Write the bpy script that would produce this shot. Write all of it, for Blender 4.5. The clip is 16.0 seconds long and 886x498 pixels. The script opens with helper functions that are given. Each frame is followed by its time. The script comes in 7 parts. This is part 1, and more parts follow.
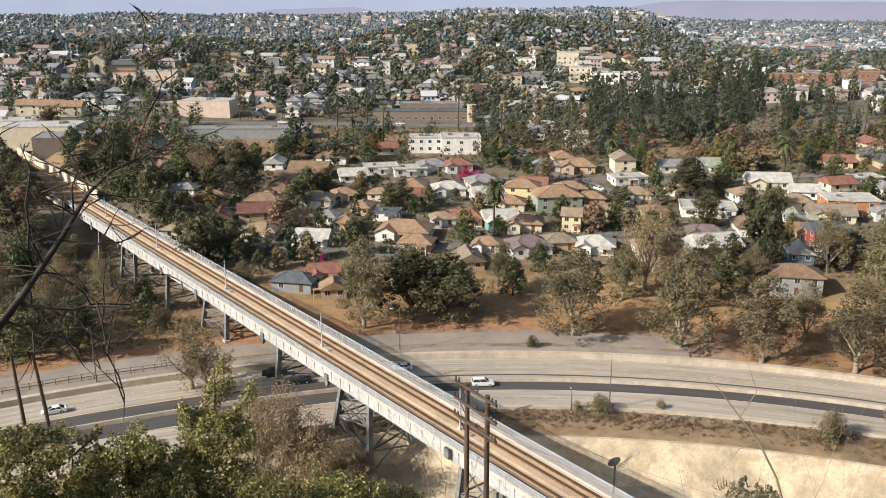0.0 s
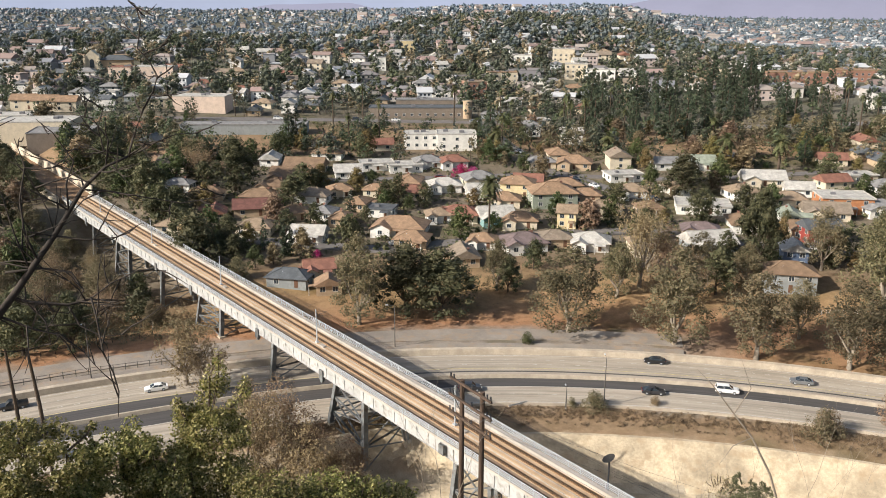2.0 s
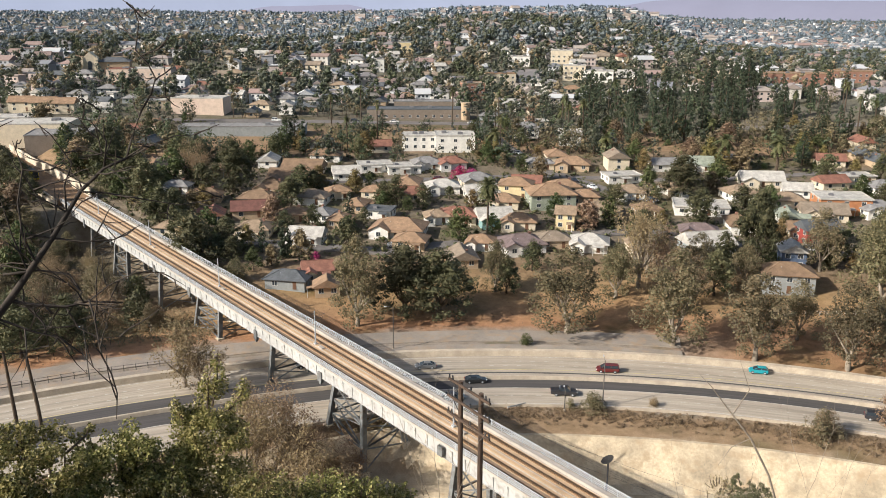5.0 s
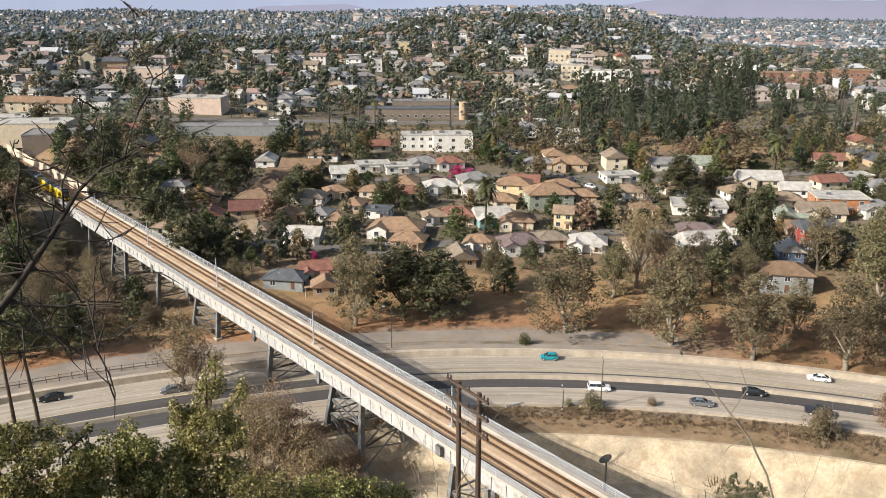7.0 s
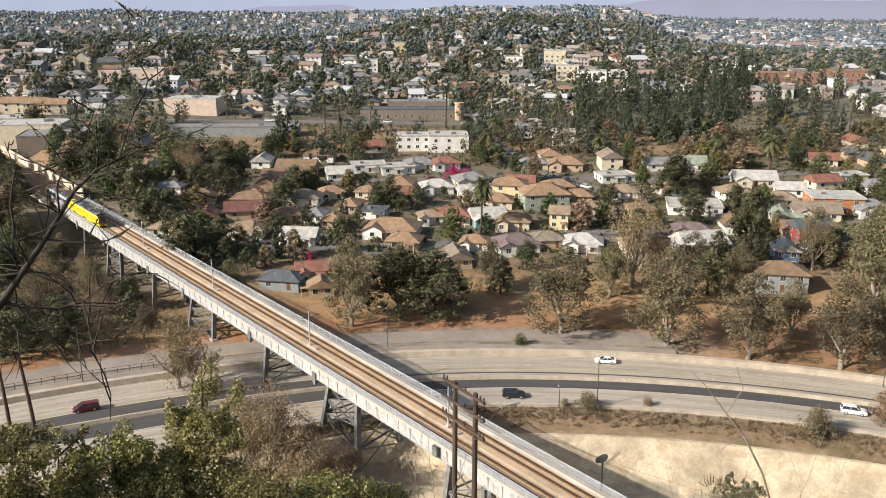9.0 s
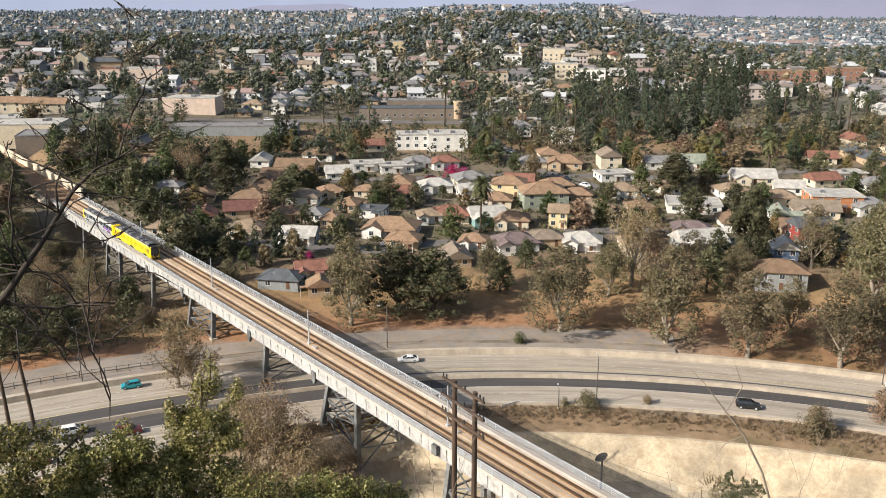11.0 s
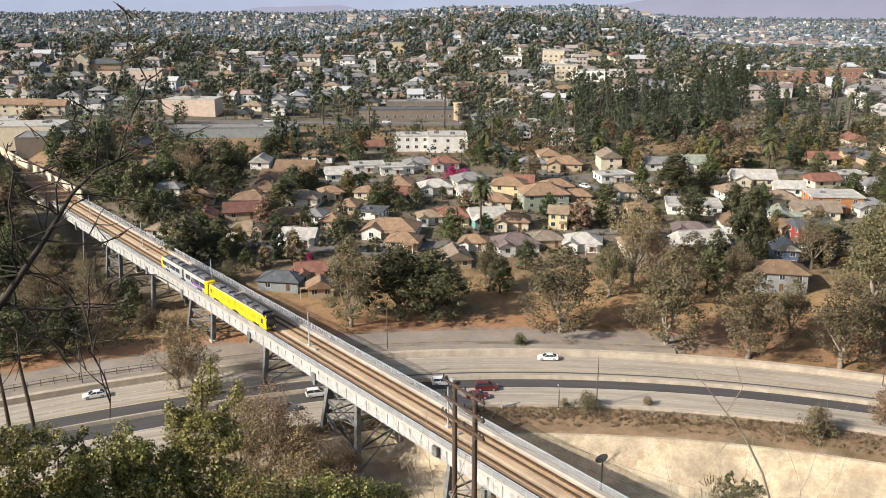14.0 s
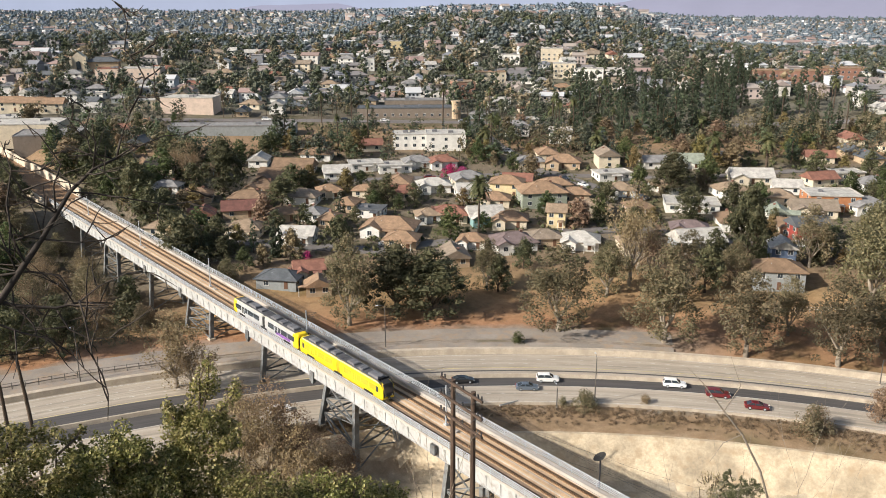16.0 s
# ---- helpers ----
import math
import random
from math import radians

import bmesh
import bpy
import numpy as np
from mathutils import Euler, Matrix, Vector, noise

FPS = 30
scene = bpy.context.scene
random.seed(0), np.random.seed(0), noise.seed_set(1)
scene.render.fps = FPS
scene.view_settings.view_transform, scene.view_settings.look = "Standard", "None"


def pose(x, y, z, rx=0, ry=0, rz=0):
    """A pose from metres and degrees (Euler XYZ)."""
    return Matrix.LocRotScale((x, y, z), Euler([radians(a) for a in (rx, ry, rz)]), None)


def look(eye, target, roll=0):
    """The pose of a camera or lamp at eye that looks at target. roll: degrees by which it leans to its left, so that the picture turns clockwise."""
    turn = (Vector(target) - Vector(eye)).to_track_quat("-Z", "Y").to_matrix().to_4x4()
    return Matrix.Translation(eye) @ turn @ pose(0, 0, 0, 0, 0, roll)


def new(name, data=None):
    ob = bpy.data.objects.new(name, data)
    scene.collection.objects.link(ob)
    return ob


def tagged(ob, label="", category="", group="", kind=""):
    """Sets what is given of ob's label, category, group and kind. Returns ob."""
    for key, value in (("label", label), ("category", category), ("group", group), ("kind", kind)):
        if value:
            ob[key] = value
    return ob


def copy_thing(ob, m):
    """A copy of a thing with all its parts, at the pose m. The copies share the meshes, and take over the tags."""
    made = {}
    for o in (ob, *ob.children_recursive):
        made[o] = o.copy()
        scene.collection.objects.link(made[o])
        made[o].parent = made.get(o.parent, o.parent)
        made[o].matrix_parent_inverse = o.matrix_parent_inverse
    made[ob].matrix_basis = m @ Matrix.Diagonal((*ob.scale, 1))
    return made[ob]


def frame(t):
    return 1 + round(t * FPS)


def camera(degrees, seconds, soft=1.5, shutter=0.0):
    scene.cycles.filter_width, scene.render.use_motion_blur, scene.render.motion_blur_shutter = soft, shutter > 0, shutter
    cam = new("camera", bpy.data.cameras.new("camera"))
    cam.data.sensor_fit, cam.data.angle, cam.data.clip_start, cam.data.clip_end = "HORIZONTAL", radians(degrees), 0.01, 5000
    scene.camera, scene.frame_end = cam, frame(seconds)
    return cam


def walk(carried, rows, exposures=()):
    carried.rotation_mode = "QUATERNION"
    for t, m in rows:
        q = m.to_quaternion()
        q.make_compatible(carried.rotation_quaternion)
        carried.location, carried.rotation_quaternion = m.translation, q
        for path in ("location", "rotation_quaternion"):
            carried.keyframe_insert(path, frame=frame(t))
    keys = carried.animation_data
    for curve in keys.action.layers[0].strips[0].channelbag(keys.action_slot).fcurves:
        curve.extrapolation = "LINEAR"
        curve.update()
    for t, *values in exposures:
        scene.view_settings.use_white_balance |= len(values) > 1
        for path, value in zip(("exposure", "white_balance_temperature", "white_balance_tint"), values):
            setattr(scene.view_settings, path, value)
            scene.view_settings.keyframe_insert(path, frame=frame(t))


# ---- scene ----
import collections

# ---------------- the place's plan ----------------
CX, CY, CR = 14.65, -39.0, 219.65          # centre and radius of the parkway's curve
AX, AY, UX, UY = -41.81, 178.195, 0.62864, -0.77769   # a point of the bridge's axis and its direction
RAIL_Z = 11.39


def lerp_table(v, table):
    for (a, za), (b, zb) in zip(table, table[1:]):
        if v < b:
            f = max(0.0, (v - a) / (b - a))
            return za + (zb - za) * f
    return table[-1][1]


def smooth(a, b, v):
    f = min(1.0, max(0.0, (v - a) / (b - a)))
    return f * f * (3 - 2 * f)


BASE = ((190, 0), (215, 2.0), (265, 5), (340, 9.5), (385, 13), (470, 16), (560, 21), (690, 30), (850, 34),
        (1150, 36.5), (1600, 37), (2100, 38), (2700, 26), (5200, 12))
LEFT_HILLS = ((800, 30), (900, 24), (1050, 12), (1400, 1), (1800, 3), (2200, 16), (2600, 28), (2900, 30), (3400, 18), (5200, 5))
RIGHT_PLAIN = ((800, 24), (1000, 14), (1300, 6), (1800, 2), (5200, 2))
VALLEY = ((-185, 77), (-178, 76.2), (-72, -7), (-45, -7), (-43.5, -7), (-36.5, -0.5), (-25, -0.35), (0.6, -0.35), (3.5, 1.2), (14, 1.6), (60, 2.5))


def flare(theta):
    """The carriageways spread apart towards the west."""
    return 1 + 0.33 * smooth(0.0, 0.42, -theta)


def bank(theta):
    """The river's bank comes closer to the parkway west of the bridge."""
    return 6 * smooth(0.04, 0.14, -theta)


def rho_of(x, y):
    dx, dy = x - CX, y - CY
    rho, theta = math.hypot(dx, dy) - CR, math.atan2(dx, dy)
    fl = flare(theta)
    if rho > 0:
        return rho, theta
    if rho < -40 * fl:
        flat = rho + 40 * (fl - 1) * smooth(-130, -85, rho)
    else:
        flat = rho / fl
    k = bank(theta) * smooth(-130, -85, rho)
    out = flat
    if k and flat < -24:
        for _ in range(12):
            out = flat - k * smooth(24.5, 35.5, -out)
    return out, theta


def ground_z(x, y):
    rho, theta = rho_of(x, y)
    z = lerp_table(rho, VALLEY)
    if rho > 4:
        d, a = math.hypot(x, y), x / max(y, 1.0)
        h = lerp_table(d, BASE)
        far = smooth(500, 1100, d)
        h += far * (14 * math.exp(-((a - 0.09) / 0.16) ** 2) * (1 - smooth(1900, 2600, d)) + 10 * math.exp(-((a + 0.2) / 0.06) ** 2) * smooth(1000, 1500, d) - 10 * smooth(0.24, 0.4, a))
        h -= smooth(900, 1500, d) * (13 * smooth(0.08, 0.3, -a) + 8 * smooth(0.22, 0.35, a))
        h += smooth(300, 700, d) * 7 * math.sin(x * 0.011 + 1.3) * math.sin(y * 0.009 + x * 0.004)
        left, right = smooth(0.05, 0.15, -a) * smooth(800, 950, d), smooth(0.19, 0.31, a) * smooth(800, 950, d)
        ridge = smooth(1700, 2500, d) * 6 * math.sin(a * 31 + 0.6) * math.sin(a * 13)
        h = h * (1 - left - right) + (lerp_table(d, LEFT_HILLS) + ridge) * left + lerp_table(d, RIGHT_PLAIN) * right
        z += max(0.0, h) * smooth(4, 45, rho)
        s, v = (x - AX) * UX + (y - AY) * UY, abs(-(x - AX) * UY + (y - AY) * UX)
        side = -(x - AX) * UY + (y - AY) * UX
        dip = smooth(16, 42, rho) * (1 - smooth(4, 17, side)) * (1 - smooth(112, 134, -s)) * smooth(-95, -65, side)
        z += (-2.4 - z) * dip        # the dry wash below the bridge
        if s < -126 and v < 40:      # the railway's cutting
            z = min(z, 9.6 + max(0.0, v - 7) * 0.7)
    return z


# ---------------- camera ----------------
EYE = (0.0, 0.0, 78.0)


def view(turn, tilt, lean):
    """A pose at the lookout: turn to the left, tilt up, lean, in degrees."""
    m = Matrix.Rotation(radians(turn), 4, "Z") @ Matrix.Rotation(radians(tilt), 4, "X") @ Matrix.Rotation(radians(lean), 4, "Y")
    return Matrix.Translation(EYE) @ m @ Matrix.Rotation(radians(90), 4, "X")


cam = camera(54.58, 16.0, soft=0.9)
walk(cam, (
    (0, view(1.030, -16.126, 0.007)),
    (0.5, view(0.967, -16.179, -0.043)),
    (1, view(0.890, -16.245, -0.080)),
    (1.5, view(0.802, -16.343, -0.158)),
    (2, view(0.706, -16.358, -0.242)),
    (2.5, view(0.676, -16.288, -0.236)),
    (3, view(0.677, -16.238, -0.215)),
    (3.5, view(0.658, -16.233, -0.222)),
    (4, view(0.624, -16.319, -0.240)),
    (6.5, view(0.554, -16.146, -0.105)),
    (7, view(0.463, -16.285, -0.177)),
    (7.5, view(0.362, -16.380, -0.272)),
    (8, view(0.298, -16.342, -0.238)),
    (8.5, view(0.252, -16.278, -0.145)),
    (9, view(0.181, -16.252, -0.126)),
    (11.5, view(0.121, -16.341, -0.005)),
    (12, view(0.114, -16.291, 0.020)),
    (12.5, view(0.114, -16.277, 0.043)),
    (13, view(0.068, -16.301, -0.006)),
    (13.5, view(0.081, -16.295, -0.024)),
    (14, view(0.126, -16.247, 0.048)),
    (14.5, view(0.106, -16.241, 0.046)),
    (15, view(0.062, -16.230, -0.008)),
    (15.5, view(0.070, -16.249, 0.024)),
    (16, view(0.000, -16.353, 0.000)),
), exposures=((0, 0.5), (16, 0.5)))

# ---------------- light ----------------
SUN_ELEV, SUN_FROM = 30.0, 206.0      # degrees; direction of the sun on the plan, counted from +x to +y
world = bpy.data.worlds.new("world")
scene.world = world
world.use_nodes = True
wn = world.node_tree
sky = wn.nodes.new("ShaderNodeTexSky")
sky.sky_type, sky.sun_disc = "NISHITA", False
sky.sun_elevation, sky.sun_rotation = radians(SUN_ELEV), radians(90 - SUN_FROM)
sky.air_density, sky.dust_density, sky.ozone_density = 1.2, 3.0, 1.5
background = wn.nodes["Background"]
background.inputs["Strength"].default_value = 0.09
wn.links.new(sky.outputs["Color"], background.inputs["Color"])
sun = new("sun", bpy.data.lights.new("sun", "SUN"))
sun.data.energy, sun.data.angle, sun.data.color = 5.0, radians(0.6), (1.0, 0.93, 0.84)
sv = Vector((math.cos(radians(SUN_ELEV)) * math.cos(radians(SUN_FROM)), math.cos(radians(SUN_ELEV)) * math.sin(radians(SUN_FROM)), math.sin(radians(SUN_ELEV))))
sun.matrix_world = look(sv * 400, (0, 0, 0))


# ---------------- materials ----------------
def tree_of(name):
    m = bpy.data.materials.new(name)
    m.use_nodes = True
    nt = m.node_tree
    return m, nt, nt.nodes["Principled BSDF"]


def node(nt, kind, **inputs):
    n = nt.nodes.new(kind)
    for k, v in inputs.items():
        n.inputs[k].default_value = v
    return n


def mix_rgb(nt, fac, a, b, how="MIX"):
    n = nt.nodes.new("ShaderNodeMix")
    n.data_type, n.blend_type = "RGBA", how
    for sock, v in ((n.inputs[0], fac), (n.inputs[6], a), (n.inputs[7], b)):
        if isinstance(v, bpy.types.NodeSocket):
            nt.links.new(v, sock)
        elif isinstance(v, (int, float)):
            sock.default_value = v
        else:
            sock.default_value = (*v, 1)
    return n.outputs[2]


def noise_fac(nt, scale, detail=4, lo=0.35, hi=0.65, coord="pos", rough=0.6, stretch=None):
    tex = node(nt, "ShaderNodeTexNoise", Scale=scale, Detail=detail, Roughness=rough)
    src = nt.nodes.new("ShaderNodeNewGeometry").outputs["Position"] if coord == "pos" else nt.nodes.new("ShaderNodeTexCoord").outputs["Object"]
    if stretch:
        mp = nt.nodes.new("ShaderNodeMapping")
        mp.inputs["Scale"].default_value = stretch
        nt.links.new(src, mp.inputs["Vector"])
        src = mp.outputs["Vector"]
    nt.links.new(src, tex.inputs["Vector"])
    r = node(nt, "ShaderNodeMapRange", **{"From Min": lo, "From Max": hi})
    nt.links.new(tex.outputs["Fac"], r.inputs["Value"])
    return r.outputs["Result"]


def bump(nt, bsdf, fac, strength, dist):
    b = node(nt, "ShaderNodeBump", Strength=strength, Distance=dist)
    nt.links.new(fac, b.inputs["Height"])
    nt.links.new(b.outputs["Normal"], bsdf.inputs["Normal"])


def plain(name, col, rough=0.7, metal=0.0, var=0.25, big=0.6, small=9.0, relief=0.02, coord="pos", dirt=None, stretch=None):
    """A surface with stains at a large scale, grain at a small one and a fine relief."""
    m, nt, b = tree_of(name)
    dark = tuple(c * (1 - var) for c in col)
    light = tuple(min(1, c * (1 + var * 0.6)) for c in col)
    f1 = noise_fac(nt, big, 4, coord=coord, stretch=stretch)
    f2 = noise_fac(nt, small, 3, coord=coord, stretch=stretch)
    c = mix_rgb(nt, f1, dark, light)
    c = mix_rgb(nt, f2, c, mix_rgb(nt, 1.0, c, tuple(1 - var * 0.6 for _ in range(3)), "MULTIPLY"))
    if dirt:
        c = mix_rgb(nt, noise_fac(nt, big * 2.7, 5, 0.5, 0.72, coord), c, dirt)
    nt.links.new(c, b.inputs["Base Color"])
    b.inputs["Roughness"].default_value, b.inputs["Metallic"].default_value = rough, metal
    if relief:
        bump(nt, b, f2, 0.5, relief)
    return m


def leaf(name, dark, mid, light, through_light=0.25, rough=0.6):
    m, nt, b = tree_of(name)
    g = nt.nodes.new("ShaderNodeNewGeometry")
    ramp = nt.nodes.new("ShaderNodeValToRGB")
    e = ramp.color_ramp.elements
    e[0].color, e[1].color = (*dark, 1), (*light, 1)
    k = e.new(0.5)
    k.color = (*mid, 1)
    nt.links.new(g.outputs["Random Per Island"], ramp.inputs["Fac"])
    oi = nt.nodes.new("ShaderNodeObjectInfo")
    hue = node(nt, "ShaderNodeHueSaturation")
    r = node(nt, "ShaderNodeMapRange", **{"To Min": 0.7, "To Max": 1.25})
    nt.links.new(oi.outputs["Random"], r.inputs["Value"])
    nt.links.new(r.outputs["Result"], hue.inputs["Value"])
    r2 = node(nt, "ShaderNodeMapRange", **{"To Min": 0.475, "To Max": 0.515})
    mul = node(nt, "ShaderNodeMath")
    mul.operation = "FRACT"
    m7 = node(nt, "ShaderNodeMath")
    m7.operation = "MULTIPLY"
    m7.inputs[1].default_value = 7.3
    nt.links.new(oi.outputs["Random"], m7.inputs[0])
    nt.links.new(m7.outputs[0], mul.inputs[0])
    nt.links.new(mul.outputs[0], r2.inputs["Value"])
    nt.links.new(r2.outputs["Result"], hue.inputs["Hue"])
    nt.links.new(ramp.outputs["Color"], hue.inputs["Color"])
    nt.links.new(hue.outputs["Color"], b.inputs["Base Color"])
    b.inputs["Roughness"].default_value = rough
    b.inputs["Specular IOR Level"].default_value = 0.25
    tr = nt.nodes.new("ShaderNodeBsdfTranslucent")
    nt.links.new(hue.outputs["Color"], tr.inputs["Color"])
    ms = node(nt, "ShaderNodeMixShader", Fac=through_light)
    nt.links.new(b.outputs[0], ms.inputs[1])
    nt.links.new(tr.outputs[0], ms.inputs[2])
    nt.links.new(ms.outputs[0], nt.nodes["Material Output"].inputs["Surface"])
    return m


def varied(name, cols, rough=0.8, var=0.2, small=5.0, coord="obj"):
    """A paint or roofing whose colour is drawn per object from a few shades."""
    m, nt, b = tree_of(name)
    oi = nt.nodes.new("ShaderNodeObjectInfo")
    ramp = nt.nodes.new("ShaderNodeValToRGB")
    ramp.color_ramp.interpolation = "CONSTANT"
    e = ramp.color_ramp.elements
    e[0].color = (*cols[0], 1)
    e[1].position, e[1].color = 1 / len(cols), (*cols[1], 1)
    for i, c in enumerate(cols[2:], 2):
        k = e.new(i / len(cols))
        k.color = (*c, 1)
    nt.links.new(oi.outputs["Random"], ramp.inputs["Fac"])
    f = noise_fac(nt, small, 4, coord=coord)
    f2 = noise_fac(nt, small * 0.15, 3, coord=coord)
    c = mix_rgb(nt, f, ramp.outputs["Color"], mix_rgb(nt, 1.0, ramp.outputs["Color"], (1 - var,) * 3, "MULTIPLY"))
    c = mix_rgb(nt, f2, c, mix_rgb(nt, 1.0, c, (1 - var,) * 3, "MULTIPLY"))
    nt.links.new(c, b.inputs["Base Color"])
    b.inputs["Roughness"].default_value = rough
    return m


def island_varied(name, cols, rough=0.8):
    m, nt, b = tree_of(name)
    g = nt.nodes.new("ShaderNodeNewGeometry")
    ramp = nt.nodes.new("ShaderNodeValToRGB")
    ramp.color_ramp.interpolation = "CONSTANT"
    e = ramp.color_ramp.elements
    e[0].color = (*cols[0], 1)
    e[1].position, e[1].color = 1 / len(cols), (*cols[1], 1)
    for i, c in enumerate(cols[2:], 2):
        k = e.new(i / len(cols))
        k.color = (*c, 1)
    nt.links.new(g.outputs["Random Per Island"], ramp.inputs["Fac"])
    nt.links.new(ramp.outputs["Color"], b.inputs["Base Color"])
    b.inputs["Roughness"].default_value = rough
    return m


def ground_material():
    m, nt, b = tree_of("ground")
    g = nt.nodes.new("ShaderNodeNewGeometry")
    sub = nt.nodes.new("ShaderNodeVectorMath")
    sub.operation = "MULTIPLY_ADD"
    sub.inputs[1].default_value, sub.inputs[2].default_value = (1, 1, 0), (-CX, -CY, 0)
    nt.links.new(g.outputs["Position"], sub.inputs[0])
    ln = nt.nodes.new("ShaderNodeVectorMath")
    ln.operation = "LENGTH"
    nt.links.new(sub.outputs[0], ln.inputs[0])
    wob = noise_fac(nt, 0.12, 4, 0.2, 0.8)
    wm = node(nt, "ShaderNodeMath")
    wm.operation = "MULTIPLY_ADD"
    wm.inputs[1].default_value = 7.0
    nt.links.new(wob, wm.inputs[0])
    nt.links.new(ln.outputs["Value"], wm.inputs[2])
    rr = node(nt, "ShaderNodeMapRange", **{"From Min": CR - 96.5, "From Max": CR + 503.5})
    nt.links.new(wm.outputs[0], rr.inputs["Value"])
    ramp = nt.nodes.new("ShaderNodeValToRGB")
    # the outermost stop is greyed, a little distance haze mixed into the ground colour
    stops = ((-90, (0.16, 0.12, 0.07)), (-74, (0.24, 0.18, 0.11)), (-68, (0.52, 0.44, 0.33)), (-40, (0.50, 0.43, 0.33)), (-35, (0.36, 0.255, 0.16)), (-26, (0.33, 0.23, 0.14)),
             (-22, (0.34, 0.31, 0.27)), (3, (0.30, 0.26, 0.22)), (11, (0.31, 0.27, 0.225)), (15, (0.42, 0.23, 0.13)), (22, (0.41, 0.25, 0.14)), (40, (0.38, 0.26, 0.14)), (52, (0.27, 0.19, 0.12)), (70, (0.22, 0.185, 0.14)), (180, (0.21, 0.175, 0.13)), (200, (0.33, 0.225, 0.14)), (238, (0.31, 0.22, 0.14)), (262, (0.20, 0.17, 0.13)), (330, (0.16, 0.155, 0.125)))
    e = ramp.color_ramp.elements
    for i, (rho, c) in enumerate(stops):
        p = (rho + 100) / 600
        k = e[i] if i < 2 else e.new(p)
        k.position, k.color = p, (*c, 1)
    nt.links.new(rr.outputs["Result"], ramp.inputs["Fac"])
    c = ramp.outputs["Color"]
    # east of the park road the bare red soil comes down to the wall
    sx = nt.nodes.new("ShaderNodeSeparateXYZ")
    nt.links.new(g.outputs["Position"], sx.inputs[0])
    east = node(nt, "ShaderNodeMapRange", **{"From Min": 44.0, "From Max": 70.0})
    nt.links.new(sx.outputs[0], east.inputs["Value"])
    inner = node(nt, "ShaderNodeMapRange", **{"From Min": CR + 3.0, "From Max": CR + 6.0})
    nt.links.new(wm.outputs[0], inner.inputs["Value"])
    outer = node(nt, "ShaderNodeMapRange", **{"From Min": CR + 30.0, "From Max": CR + 20.0})
    nt.links.new(wm.outputs[0], outer.inputs["Value"])
    both = None
    for a_, b_ in ((east, inner), (None, outer)):
        mu = nt.nodes.new("ShaderNodeMath")
        mu.operation = "MULTIPLY"
        nt.links.new(both if a_ is None else a_.outputs[0], mu.inputs[0])
        nt.links.new(b_.outputs[0], mu.inputs[1])
        both = mu.outputs[0]
    c = mix_rgb(nt, both, c, (0.38, 0.225, 0.13))
    c = mix_rgb(nt, noise_fac(nt, 0.045, 3, 0.52, 0.66), c, mix_rgb(nt, 0.65, c, (0.10, 0.095, 0.04)))
    c = mix_rgb(nt, noise_fac(nt, 0.5, 5, 0.4, 0.7), c, mix_rgb(nt, 1.0, c, (0.72, 0.70, 0.66), "MULTIPLY"))
    fine = noise_fac(nt, 5.0, 4, 0.3, 0.7)
    c = mix_rgb(nt, fine, c, mix_rgb(nt, 1.0, c, (0.78, 0.77, 0.75), "MULTIPLY"))
    nt.links.new(c, b.inputs["Base Color"])
    b.inputs["Roughness"].default_value = 0.95
    b.inputs["Specular IOR Level"].default_value = 0.1
    bump(nt, b, fine, 0.6, 0.15)
    return m


def arc_stretch_concrete(name, col, dark):
    """Road concrete: long wheel-worn streaks that follow the curve, joints and stains."""
    m, nt, b = tree_of(name)
    g = nt.nodes.new("ShaderNodeNewGeometry")
    sub = nt.nodes.new("ShaderNodeVectorMath")
    sub.operation = "ADD"
    sub.inputs[1].default_value = (-CX, -CY, 0)
    nt.links.new(g.outputs["Position"], sub.inputs[0])
    sep = nt.nodes.new("ShaderNodeSeparateXYZ")
    nt.links.new(sub.outputs[0], sep.inputs[0])
    at = nt.nodes.new("ShaderNodeMath")
    at.operation = "ARCTAN2"
    nt.links.new(sep.outputs[0], at.inputs[0])
    nt.links.new(sep.outputs[1], at.inputs[1])
    ln = nt.nodes.new("ShaderNodeVectorMath")
    ln.operation = "LENGTH"
    nt.links.new(sub.outputs[0], ln.inputs[0])
    comb = nt.nodes.new("ShaderNodeCombineXYZ")
    nt.links.new(at.outputs[0], comb.inputs[0])
    nt.links.new(ln.outputs["Value"], comb.inputs[1])

    def streak(sx, sy, lo, hi):
        mp = nt.nodes.new("ShaderNodeMapping")
        mp.inputs["Scale"].default_value = (sx, sy, 1)
        nt.links.new(comb.outputs[0], mp.inputs["Vector"])
        t = node(nt, "ShaderNodeTexNoise", Scale=1.0, Detail=4.0)
        nt.links.new(mp.outputs[0], t.inputs["Vector"])
        r = node(nt, "ShaderNodeMapRange", **{"From Min": lo, "From Max": hi})
        nt.links.new(t.outputs["Fac"], r.inputs["Value"])
        return r.outputs["Result"]

    c = mix_rgb(nt, streak(5, 1.3, 0.35, 0.65), col, dark)
    c = mix_rgb(nt, streak(22, 0.5, 0.45, 0.7), c, mix_rgb(nt, 1.0, c, (0.8, 0.79, 0.77), "MULTIPLY"))
    c = mix_rgb(nt, noise_fac(nt, 3.0, 4), c, mix_rgb(nt, 1.0, c, (0.88, 0.88, 0.87), "MULTIPLY"))
    nt.links.new(c, b.inputs["Base Color"])
    b.inputs["Roughness"].default_value = 0.85
    return m


